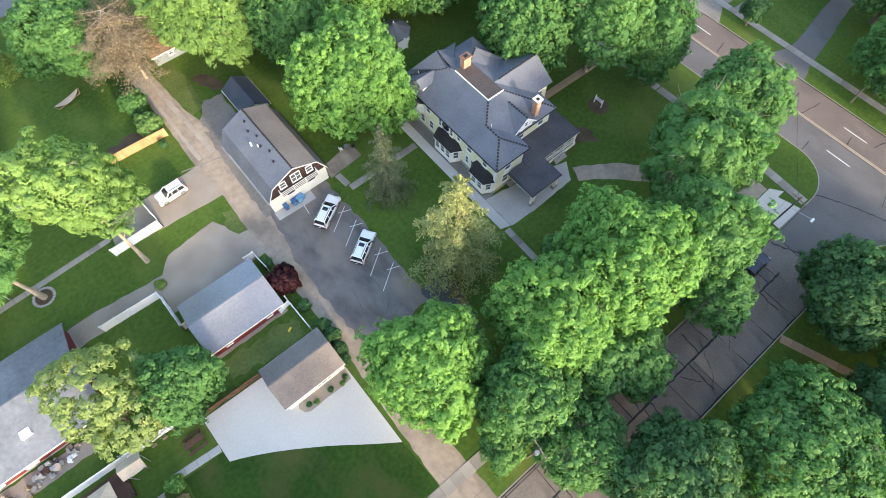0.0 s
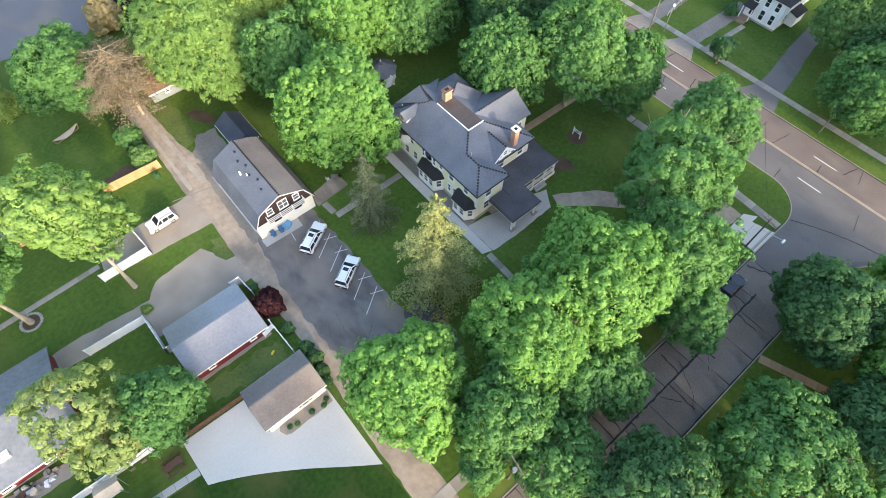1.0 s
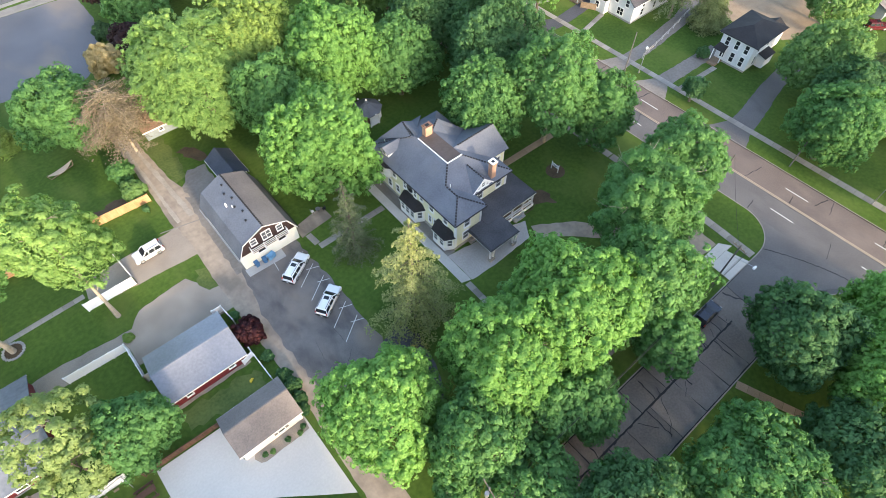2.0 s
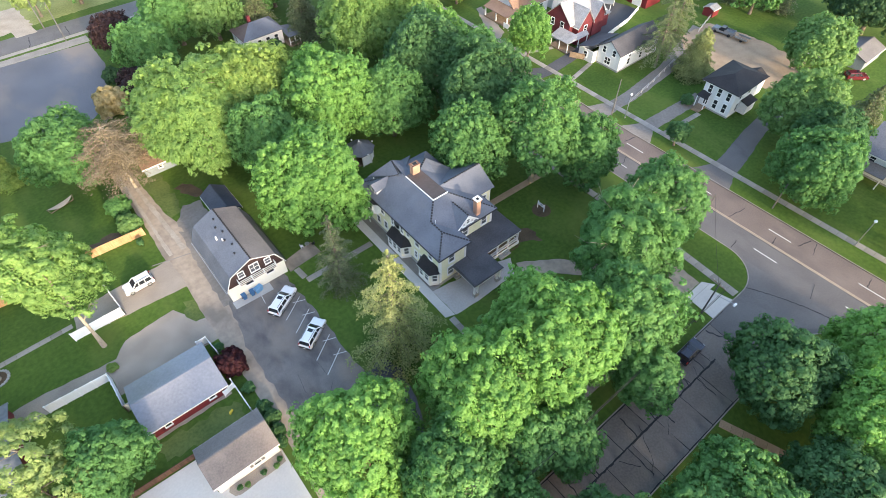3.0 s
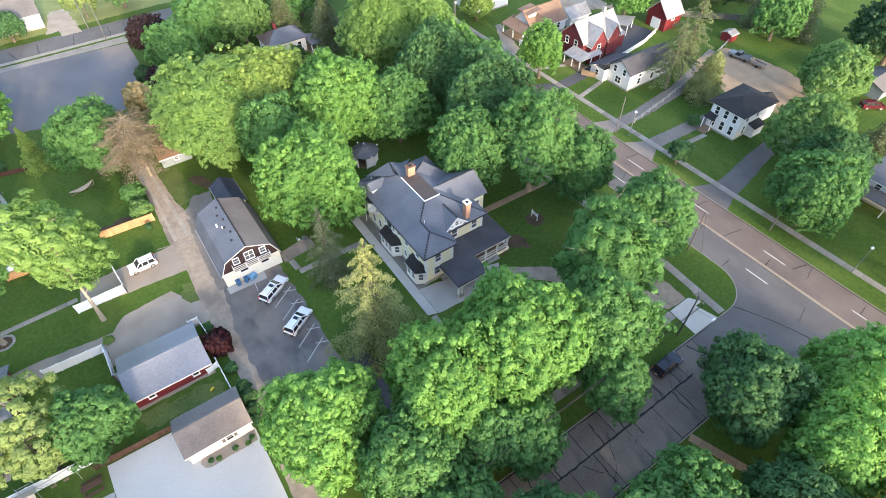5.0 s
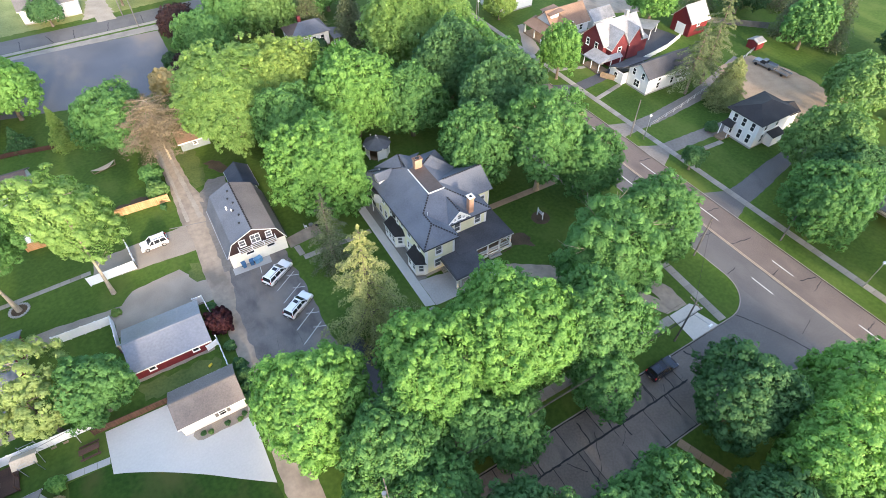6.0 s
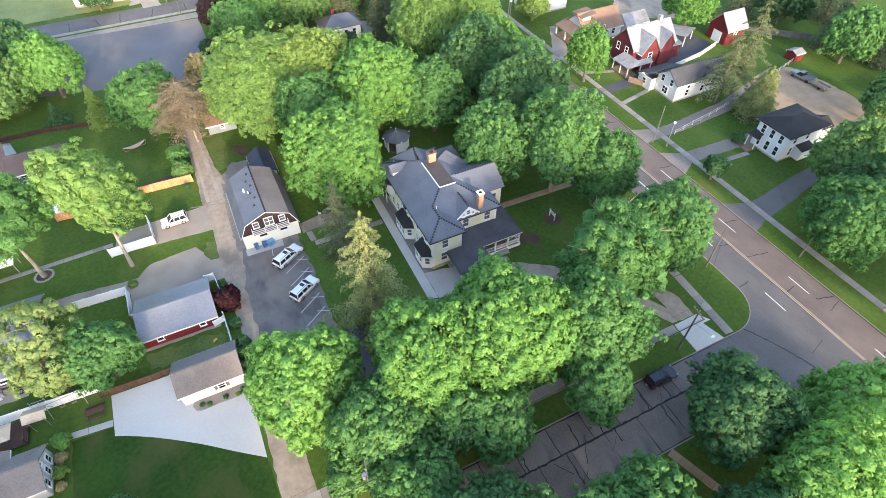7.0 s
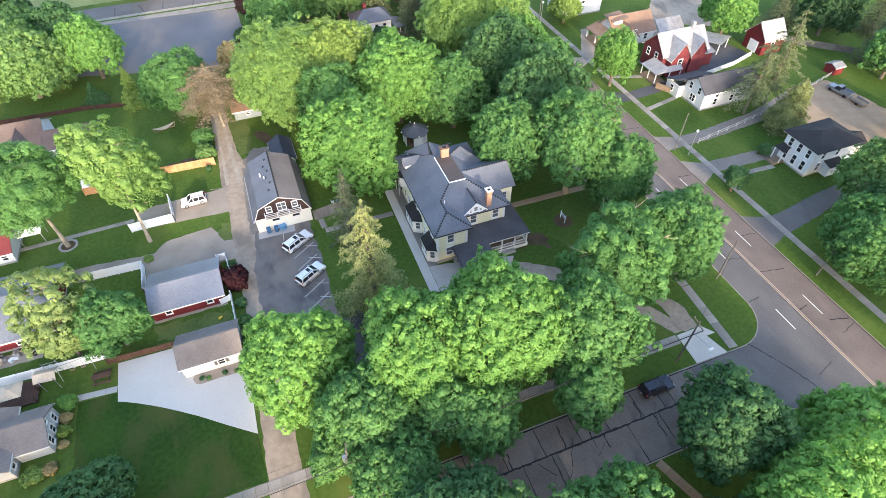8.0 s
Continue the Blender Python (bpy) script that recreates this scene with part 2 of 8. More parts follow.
MAPLE = leaves("maple_leaves", (0.043, 0.128, 0.038), (0.155, 0.312, 0.100))
MAPLE_DEEP = leaves("deep_green_leaves", (0.032, 0.095, 0.035), (0.112, 0.225, 0.088))
MAPLE_BRIGHT = leaves("bright_green_leaves", (0.062, 0.172, 0.036), (0.205, 0.380, 0.104))
FRESH = leaves("fresh_green_leaves", (0.080, 0.205, 0.042), (0.245, 0.440, 0.118))
YELLOW_GREEN = leaves("yellow_green_leaves", (0.105, 0.180, 0.042), (0.290, 0.400, 0.112))
LIME = leaves("light_green_leaves", (0.086, 0.180, 0.046), (0.262, 0.400, 0.122))
GREY_GREEN = leaves("grey_green_leaves", (0.066, 0.148, 0.044), (0.205, 0.335, 0.112))
PALE_LEAF = leaves("pale_yellow_leaves", (0.120, 0.180, 0.056), (0.330, 0.410, 0.155))
OLIVE = leaves("olive_needles", (0.105, 0.135, 0.045), (0.345, 0.365, 0.150), 0.22)
CONIFER = leaves("olive_brown_needles", (0.055, 0.080, 0.034), (0.190, 0.225, 0.105), 0.15)
SPRUCE = leaves("spruce_needles", (0.050, 0.070, 0.034), (0.155, 0.185, 0.095), 0.15)
DEAD = leaves("dead_needles", (0.090, 0.073, 0.048), (0.240, 0.195, 0.130), 0.12)
PURPLE = leaves("dark_red_leaves", (0.017, 0.010, 0.011), (0.054, 0.029, 0.030), 0.2)
RED_LEAF = leaves("japanese_maple_leaves", (0.018, 0.006, 0.008), (0.056, 0.016, 0.020), 0.2)
BRONZE = leaves("straw_leaves", (0.25, 0.195, 0.085), (0.46, 0.37, 0.19), 0.2)
DARK_LEAF = leaves("shade_leaves", (0.018, 0.049, 0.022), (0.066, 0.136, 0.055), 0.25)
patches(ASPHALT_DARK, (0.055, 0.052, 0.053), 0.25, 0.50, 0.68, 0.6)
patches(ASPHALT_DARK, (0.25, 0.200, 0.158), 0.085, 0.50, 0.68, 0.75)
patches(ASPHALT_GREY, (0.085, 0.080, 0.078), 0.3, 0.55, 0.75, 0.5)
patches(DRIVE, (0.125, 0.106, 0.090), 0.16, 0.48, 0.64, 0.6)
patches(ASPHALT_BROWN, (0.085, 0.072, 0.066), 0.12, 0.50, 0.68, 0.6)
patches(ASPHALT_GREY, (0.15, 0.14, 0.132), 0.10, 0.52, 0.70, 0.6)
patches(STREET_SLAB, (0.085, 0.078, 0.075), 0.22, 0.55, 0.75, 0.6)
patches(STREET_SLAB, (0.24, 0.195, 0.160), 0.10, 0.52, 0.70, 0.6)
patches(SLATE, (0.155, 0.150, 0.152), 0.18, 0.56, 0.74, 0.6)
patches(SHINGLE_WARM, (0.26, 0.215, 0.19), 0.3, 0.54, 0.72, 0.5)
patches(SHINGLE_DARK, (0.052, 0.043, 0.040), 0.3, 0.54, 0.72, 0.5)
# pale brown patches paint the sunlit streaks onto the empty lot
patches(LOT_GREY, (0.20, 0.17, 0.148), 0.05, 0.50, 0.64, 0.95)


# ---- builders ----
class Solid:
    """A mesh in the making: points and faces."""

    def __init__(self):
        self.v, self.f = [], []

    def poly(self, pts):
        k = len(self.v)
        self.v += [tuple(p) for p in pts]
        self.f.append(tuple(range(k, k + len(pts))))
        return self

    def loft(self, a, b, caps=True):
        """Two outlines of equally many points, joined by walls and closed."""
        k, n = len(self.v), len(a)
        self.v += [tuple(p) for p in a] + [tuple(p) for p in b]
        self.f += [(k + i, k + (i + 1) % n, k + n + (i + 1) % n, k + n + i) for i in range(n)]
        if caps:
            self.f += [tuple(range(k + n - 1, k - 1, -1)), tuple(range(k + n, k + 2 * n))]
        return self

    def box(self, x0, x1, y0, y1, z0, z1):
        return self.loft([(x0, y0, z0), (x1, y0, z0), (x1, y1, z0), (x0, y1, z0)], [(x0, y0, z1), (x1, y0, z1), (x1, y1, z1), (x0, y1, z1)])

    def prism(self, outline, z0, z1):
        return self.loft([(x, y, z0) for x, y in outline], [(x, y, z1) for x, y in outline])

    def plate(self, pts, thick):
        """A flat outline given a thickness, downwards along its normal."""
        p = [Vector(q) for q in pts]
        n = (p[1] - p[0]).cross(p[2] - p[0]).normalized()
        n = n if n.z >= 0 else -n
        return self.loft([q - n * thick for q in p], p)

    def rod(self, a, b, r0, r1=None, n=8):
        a, b = Vector(a), Vector(b)
        r1 = r0 if r1 is None else r1
        w = (b - a).normalized()
        u = w.orthogonal().normalized()
        t = w.cross(u)
        ring = [u * math.cos(i * math.tau / n) + t * math.sin(i * math.tau / n) for i in range(n)]
        return self.loft([a + c * r0 for c in ring], [b + c * r1 for c in ring])

    def beam(self, a, b, w, h):
        """A squared timber from a to b, w wide and h high."""
        a, b = Vector(a), Vector(b)
        d = (b - a).normalized()
        s = d.cross(Vector((0, 0, 1)))
        s = s.normalized() if s.length > 1e-4 else Vector((1, 0, 0))
        t = s.cross(d)
        c = [s * (i * w / 2) + t * (j * h / 2) for i, j in ((-1, -1), (1, -1), (1, 1), (-1, 1))]
        return self.loft([a + q for q in c], [b + q for q in c])

    def tube(self, pts, r, n=5):
        """One bent round bar through the points."""
        k = len(self.v)
        for i, p in enumerate(pts):
            w = (Vector(pts[min(i + 1, len(pts) - 1)]) - Vector(pts[max(i - 1, 0)])).normalized()
            u = w.cross(Vector((0, 0, 1))).normalized()
            t = w.cross(u)
            self.v += [tuple(Vector(p) + (u * math.cos(a * math.tau / n) + t * math.sin(a * math.tau / n)) * r) for a in range(n)]
        for i in range(len(pts) - 1):
            self.f += [(k + i * n + a, k + i * n + (a + 1) % n, k + (i + 1) * n + (a + 1) % n, k + (i + 1) * n + a) for a in range(n)]
        return self

    def mesh(self, name, off=(0, 0, 0)):
        d = bpy.data.meshes.new(name)
        d.from_pydata([(x - off[0], y - off[1], z - off[2]) for x, y, z in self.v], [], self.f)
        d.update()
        return d


ORIGIN = {}


def thing(name, loc, label, category, group="", kind="", turn=0.0):
    """The empty at the base of a thing; its parts are given in the world's metres."""
    ob = new(name)
    ob.location, ob.rotation_euler = loc, (0, 0, radians(turn))
    ob.empty_display_size = 0.5
    ORIGIN[ob] = Vector(loc)
    return tagged(ob, label, category, group, kind)


def part(name, solid, material, parent, label=""):
    off = ORIGIN[parent]
    ob = new(name, solid.mesh(name, off))
    ob.data.materials.append(material)
    ob.parent = parent
    ORIGIN[ob] = off
    return tagged(ob, label)


def piece(name, data, parent, m):
    """A piece that shares its mesh with others of its kind."""
    ob = new(name, data)
    ob.parent = parent
    ob.matrix_basis = m
    ORIGIN[ob] = Vector((0, 0, 0))
    return ob


def whole(name, solid, material, label, category="", kind="", group=""):
    """A thing of one mesh, in the world's metres."""
    ob = new(name, solid.mesh(name))
    ob.data.materials.append(material)
    ORIGIN[ob] = Vector((0, 0, 0))
    return tagged(ob, label, category, group, kind)


FACING = {"-y": 0.0, "+x": 90.0, "+y": 180.0, "-x": -90.0}
CACHE = {}


def cached(key, build, material):
    if key not in CACHE:
        CACHE[key] = build().mesh(key[0])
        CACHE[key].materials.append(material)
    return CACHE[key]


def window(parent, at, facing, w, h, trim=None, name="window", bars=1, b=0.13, glass=None):
    """A sash window: a frame proud of the wall, a sill and panes."""
    trim = trim or WHITE

    def frame_solid():
        s = Solid()
        s.box(-w / 2 - b, -w / 2, -0.09, 0.03, -h / 2 - b, h / 2 + b).box(w / 2, w / 2 + b, -0.09, 0.03, -h / 2 - b, h / 2 + b)
        s.box(-w / 2, w / 2, -0.09, 0.03, h / 2, h / 2 + b + 0.04).box(-w / 2, w / 2, -0.09, 0.03, -h / 2 - b, -h / 2)
        for i in range(bars):
            z = -h / 2 + h * (i + 1) / (bars + 1)
            s.box(-w / 2, w / 2, -0.07, 0.0, z - 0.035, z + 0.035)
        if w > 1.3:
            s.box(-0.05, 0.05, -0.075, 0.0, -h / 2, h / 2)
        return s

    turn = FACING[facing] if isinstance(facing, str) else facing
    m = Matrix.Translation(Vector(at) - ORIGIN[parent]) @ pose(0, 0, 0, 0, 0, turn)
    ob = piece(name, cached(("window_frame", w, h, bars, b, trim.name), frame_solid, trim), parent, m)
    piece("pane", cached(("pane", w, h, (glass or GLASS).name), lambda: Solid().box(-w / 2, w / 2, -0.03, 0.01, -h / 2, h / 2), glass or GLASS), ob, Matrix())
    piece("sill", cached(("sill", w, trim.name), lambda: Solid().box(-w / 2 - 0.16, w / 2 + 0.16, -0.16, 0.0, -0.05, 0.0), trim), ob, pose(0, 0, -h / 2 - b))
    return ob


def ragged(outline, step=1.2, amount=0.18, seed=0):
    """An outline whose edges wander a little, like grass against gravel."""
    rng, out = random.Random(seed), []
    for i, (x, y) in enumerate(outline):
        x2, y2 = outline[(i + 1) % len(outline)]
        n = max(1, int(math.hypot(x2 - x, y2 - y) / step))
        for k in range(n):
            a = k / n
            j = amount if k else amount * 0.4
            out.append((x + (x2 - x) * a + rng.uniform(-j, j), y + (y2 - y) * a + rng.uniform(-j, j)))
    return out


def arc(cx, cy, r, a0, a1, n=8):
    return [(cx + r * math.cos(radians(a0 + (a1 - a0) * i / n)), cy + r * math.sin(radians(a0 + (a1 - a0) * i / n))) for i in range(n + 1)]


# ---- ground, roads, pavements ----
ROAD_W, ROAD_E = 75.2, 87.7           # kerb lines of the main road
ST_N, ST_S = -4.6, -13.9              # kerb lines of the side street
FAR = 2500.0
NW_CORNER = arc(68.7, 1.9, 6.5, 0, -90, 12)
SW_CORNER = arc(64.2, -24.9, 11.0, 90, 0, 12)
block_nw = [(-FAR, ST_N), (-FAR, FAR), (ROAD_W, FAR)] + NW_CORNER
block_sw = [(-FAR, -FAR), (-FAR, ST_S)] + SW_CORNER + [(ROAD_W, -FAR)]
block_e = [(ROAD_E, -FAR), (ROAD_E, FAR), (FAR, FAR), (FAR, -FAR)]
lawn = Solid()
for outline in (block_nw, block_sw, block_e):
    lawn.prism(outline, -0.3, 0.0)
whole("ground", lawn, GRASS, "wide mown green lawn with darker patches", "lawn", "structure")
road = thing("road", (81.5, 0, -0.12), "four-lane town road, grey and brown asphalt halves", "road", kind="structure")
part("west_lanes", Solid().box(ROAD_W - 12, 81.3, -FAR, FAR, -0.5, -0.12), ASPHALT_GREY, road, "grey asphalt lanes")
part("east_lanes", Solid().box(81.3, ROAD_E + 0.1, -FAR, FAR, -0.5, -0.116), ASPHALT_BROWN, road, "brown worn asphalt lanes")
for x in (81.22, 81.52):
    part("centre_line", Solid().box(x - 0.07, x + 0.07, -300, 400, -0.12, -0.108), PAINT_YELLOW, road, "faded yellow line")
for x, y0 in ((78.35, 14.3), (84.4, 15.0)):
    for k in range(-6, 16):
        y = y0 + 15.24 * k
        part("lane_dash", Solid().box(x - 0.08, x + 0.08, y - 4.0, y, -0.12, -0.108), PAINT_WHITE, road)
side_street = whole("side_street", Solid().box(-FAR, 70.5, ST_S - 6, ST_N + 6, -0.5, -0.13), TAR, "patched concrete street with tar-filled joints", "road", "structure")


def kerb_line(name, points, width=0.16):
    """A kerb along a line, a little above the lawn, with its gutter face."""
    s = Solid()
    for i in range(len(points) - 1):
        (x0, y0), (x1, y1) = points[i], points[i + 1]
        n = Vector((y1 - y0, x0 - x1)).normalized() * width
        s.prism([(x0, y0), (x1, y1), (x1 + n.x, y1 + n.y), (x0 + n.x, y0 + n.y)], -0.4, 0.025)
    return whole(name, s, KERB, "low weathered concrete kerb beside the road", "kerb", "structure")


kerb_line("kerb_north_west", [(ROAD_W, 400)] + NW_CORNER + [(-300, ST_N)])
kerb_line("kerb_south_west", [(-300, ST_S)] + SW_CORNER + [(ROAD_W, -300)])
kerb_line("kerb_east", [(ROAD_E, -300), (ROAD_E, 400)])


def zone(name, outline, z, material, label, category="pavement", rough=0.11, seed=1):
    return whole(name, Solid().prism(ragged(outline, 1.0, rough, seed) if rough else outline, -0.15, z), material, label, category, "structure")


zone("driveway", [(1.0, -4.7), (1.4, 8), (1.9, 20), (1.9, 30), (1.6, 38), (1.6, 44.5), (1.8, 52), (1.2, 60), (1.4, 68), (1.2, 80), (0.8, 96), (4.0, 96), (4.6, 80), (5.2, 70), (6.4, 66), (6.2, 44), (6.4, 30), (6.2, 22), (5.6, 10), (5.3, 3), (5.6, -4.7)], 0.02, DRIVE, "worn grey gravel and asphalt driveway")
zone("parking_lot", [(4.6, 21.0), (6.4, 18.8), (9, 19.4), (14.8, 19.6), (15.2, 23.3), (15.1, 32), (15.0, 44.6), (5.6, 45.2), (5.0, 42.0), (4.3, 37.0), (4.2, 27.0)], 0.03, ASPHALT_DARK, "dark asphalt parking lot with painted stalls", rough=0.3)
zone("side_yard", [(6.2, 61.5), (6.0, 67), (8.5, 70), (11.5, 69.6), (11.4, 62)], 0.026, DRIVE_DARK, "old dark asphalt apron beside the annex", rough=0.3)
zone("barn_strip", [(4.7, 44.6), (6.3, 44.6), (6.3, 60.5), (7.6, 61.0), (5.4, 64.5), (4.9, 54)], 0.028, DRIVE_DARK, "darker strip along the gambrel building", rough=0.2)
zone("shed_path", [(13.0, 16.5), (15.0, 21.5), (18.5, 22), (19.5, 19), (18.5, 14), (16, 9), (14, 10)], 0.012, ASPHALT, "shaded asphalt path under the trees", rough=0.25)
zone("gravel_lot", [(-60, 46.2), (-29, 46.7), (-21.5, 47.0), (-16.0, 46.5), (-11.2, 46.1), (-10.2, 47.4), (-9.2, 48.3), (-6, 48.8), (-1.6, 49.2), (-0.2, 46.6), (0.2, 45.0), (1.8, 44.6), (1.8, 40.0), (-12.6, 40.0), (-12.6, 43.4), (-22, 43.7), (-60, 42.0)], 0.014, GRAVEL, "pale grey gravel yard and lane")
zone("carport_lot", [(-14.4, 53.2), (-13.6, 58.4), (-7.2, 59.0), (1.6, 59.3), (2.0, 52.2)], 0.026, GRAVEL, "pale gravel parking bay beside the driveway")
zone("weed_strip", [(0.2, 49.6), (1.7, 49.0), (1.7, 44.9), (0.2, 45.0), (-0.6, 46.6)], 0.015, GRASS_DRY, "dry weedy strip at the drive", "grass", 0.3)
zone("dry_lawn", [(4.6, 82), (5.4, 68.5), (8.0, 69), (8.4, 82)], 0.012, GRASS_DRY, "thin dry grass beside the shed", "grass", 0.5)
zone("concrete_pad", [(-16.3, 18.95), (-16.4, 25.3), (-7.6, 25.1), (-7.6, 19.6), (0.9, 19.6), (0.85, 7.5), (-1.0, 8.85), (-3.0, 10.35), (-4.6, 11.6), (-6.3, 12.9), (-8.1, 14.15), (-9.8, 15.3), (-11.6, 16.45), (-13.4, 17.5), (-15.0, 18.35)], 0.06, PAD, "smooth pale concrete drive with a curved edge", rough=0)
zone("planting_bed", [(-6.2, 19.35), (-6.6, 18.8), (-6.2, 17.9), (-5.6, 17.6), (-3.2, 17.7), (-1.0, 17.6), (0.6, 17.7), (0.7, 19.35)], 0.10, GRAVEL, "grey stone planting bed at the garage wall", rough=0.05)
zone("dry_strip", [(-11.4, 30.2), (-0.8, 29.4), (-0.3, 26.4), (-4.0, 26.2), (-11.2, 27.2)], 0.014, GRASS_DRY, "thin weedy grass between barn and garage", "grass", 0.5)
zone("house_walk", [(29.9, 47.4), (31.4, 47.2), (31.2, 20.9), (29.7, 21.4)], 0.05, HOUSE_WALK, "pale concrete walk along the house", rough=0)
zone("house_strip", [(31.35, 47.2), (32.8, 47.2), (32.8, 26.4), (31.25, 26.4)], 0.03, WALK, "grey paved strip along the house wall", rough=0)
zone("carriage_apron", [(31.3, 26.5), (41.6, 24.9), (45.5, 23.6), (43.6, 20.8), (35.6, 20.5), (31.3, 20.8)], 0.024, APRON, "pale brown-grey worn apron under the carriage porch", rough=0.1)
zone("front_drive", [(44.4, 19.9), (45.4, 22.2), (47.0, 21.4), (51.6, 18.2), (56.6, 12.4), (61.2, 5.2), (63.2, 0.9), (61.0, 0.9), (58.2, 6.0), (53.8, 11.6), (49.8, 15.6), (46.5, 18.6)], 0.022, DRIVE, "curving gravel drive to the porch")
zone("corner_apron", [(61.0, 0.5), (65.4, 0.6), (66.6, -1.1), (65.1, -1.1), (66.0, -4.45), (60.7, -4.45)], 0.05, HOUSE_WALK, "pale concrete apron at the street corner", rough=0)
zone("lane_stub", [(61.9, 0.9), (62.2, 4.9), (61.4, 8.1), (64.3, 6.6), (65.4, 4.1), (65.0, 0.7)], 0.02, DRIVE, "short tan gravel stub by the corner", rough=0.2)
zone("church_lot", [(-40, 118), (-16, 112), (3, 106.6), (9, 112), (13, 128), (13, 141), (-40, 145)], 0.02, LOT_GREY, "large empty blue-grey asphalt lot")
back_street = zone("back_street", [(-300, 146.5), (300, 149.5), (300, 157.5), (-300, 154.5)], 0.015, ASPHALT_GREY, "back street of grey asphalt", "road", 0)
zone("back_walk", [(-300, 145.0), (300, 147.6), (300, 149.3), (-300, 146.3)], 0.03, WALK, "concrete walk beside the back street", rough=0)
zone("sign_bed", arc(57.4, 28.0, 1.7, 0, 340, 16), 0.03, SOIL, "round bed of bare brown soil", "garden bed", 0.1)
zone("bare_soil", [(46, 24.6), (50, 24.8), (52.4, 22.8), (52.6, 26.5), (49.6, 28.0), (49.2, 24.9)], 0.012, SOIL, "bare trampled soil by the porch", "garden bed", 0.4)
zone("patio", [(-40, 30.2), (-40, 33.2), (-26.6, 32.2), (-26.6, 30.4)], 0.03, GRAVEL, "cluttered gravel patio beside the ranch house", rough=0.15)
zone("west_drive", [(-30, 73.6), (-30, 78.6), (-20.6, 78.2), (-20.6, 72.4)], 0.02, ASPHALT, "short asphalt drive by the white house")
zone("east_drive_north", [(87.6, 38.2), (87.6, 43.6), (92, 41.6), (98, 41.6), (113, 43.2), (136, 49.6), (136, 46.2), (114, 39.8), (98, 38.4), (92, 38.6)], 0.024, DRIVE_DARK, "grey asphalt drive between the lawns")
zone("east_drive_mid", [(87.6, 27.0), (87.6, 34.6), (91.5, 32.6), (110, 31.6), (110, 28.6), (91.5, 29.2)], 0.02, DRIVE_DARK, "asphalt drive beside the white house")
zone("east_drive_south", [(87.6, 9.4), (87.6, 17.6), (92, 15.6), (95, 15.7), (106, 17.4), (120, 18.6), (120, 14.8), (109, 14.2), (96, 11.6), (92, 11.0)], 0.02, ASPHALT_GREY, "broad asphalt drive")
zone("rear_yard", [(122, 30), (121, 41), (128, 48), (140, 47.5), (142, 36), (141, 22), (133, 18), (124, 22)], 0.032, TAN_WALK, "brown gravel yard behind the houses", rough=0.5)
zone("rear_lot", [(117, 89), (125, 97), (131, 104), (150, 98), (141, 89), (134, 81)], 0.022, DRIVE, "tan and grey lot behind the bungalow", rough=0.3)
zone("tar_yard", [(113, 60.5), (113, 71), (122, 81), (129, 77), (132, 64.6), (124, 61.5)], 0.036, ASPHALT, "dark asphalt yard beside the red house", rough=0.2)
zone("north_drive", [(87.6, 57.2), (87.6, 62.6), (92, 60.2), (103, 61.2), (113, 62.8), (113, 59.8), (103, 58.0), (92, 57.0)], 0.026, ASPHALT, "dark asphalt drive", rough=0.1)
zone("tan_drive", [(87.6, 73.4), (87.6, 79.6), (91.5, 78.6), (99, 92), (101, 92), (96, 78)], 0.02, GRAVEL, "pale drive across the verge", rough=0.2)
zone("wheel_track", [(1.7, 97), (1.6, 80), (1.9, 70), (2.0, 60), (2.6, 60), (2.5, 70), (2.3, 80), (2.3, 97)], 0.03, DIRT, "pale worn dirt wheel track on the drive", "track", 0.12, 3)
zone("wheel_track", [(3.1, 97), (3.2, 80), (3.7, 70), (4.2, 60), (5.0, 60), (4.5, 70), (3.9, 80), (3.8, 97)], 0.03, DIRT, "pale worn dirt wheel track on the drive", "track", 0.12, 4)
whole("drive_seam", Solid().beam((-1.0, 59.8, 0.02), (5.6, 58.3, 0.02), 0.17, 0.03), WALK, "thin pale concrete strip across the drive", "strip", "structure")
# overlay that paints the shade on the south lawn
zone("south_lawn", [(-21.4, 1.0), (-21.8, 8.0), (-21.2, 12.0), (-21.4, 20.6), (-16.5, 20.4), (0.0, 18.0), (0.9, 8.0), (1.15, 1.0)], 0.012, GRASS_SHADED, "lawn south of the concrete drive, darkened for its shade", "grass", 0.12)
zone("soil_patch", [(8.9, 75.4), (10.6, 76.0), (12.4, 73.6), (12.6, 70.8), (11.2, 70.6), (10.2, 72.6)], 0.014, SOIL, "bare brown soil patch on the thin lawn", "garden bed", 0.4)
zone("soil_bed", [(-1.4, 68.2), (-7.0, 68.4), (-8.5, 70.5), (-4, 71.6), (-1.0, 70.6)], 0.015, SOIL, "dark garden soil behind the cedar fence", "garden bed", 0.4)

zone("back_verge", [(-60, 158), (60, 161), (60, 200), (-60, 200)], 0.012, VERGE_SUNLIT, "lawn beyond the back street, sunlight in its pale colour", "grass", 0.3)
zone("far_yard", [(-4, 158.5), (4.5, 159.6), (3.2, 173.5), (-1.2, 173.4)], 0.024, DIRT, "pale sunlit dirt yard beyond the street", "yard", 0.4)
zone("lot_walk", [(-40, 145.2), (13.5, 145.2), (13.5, 141.6), (-40, 143.8)], 0.04, WALK, "pale concrete walk at the lot's edge", rough=0.1)

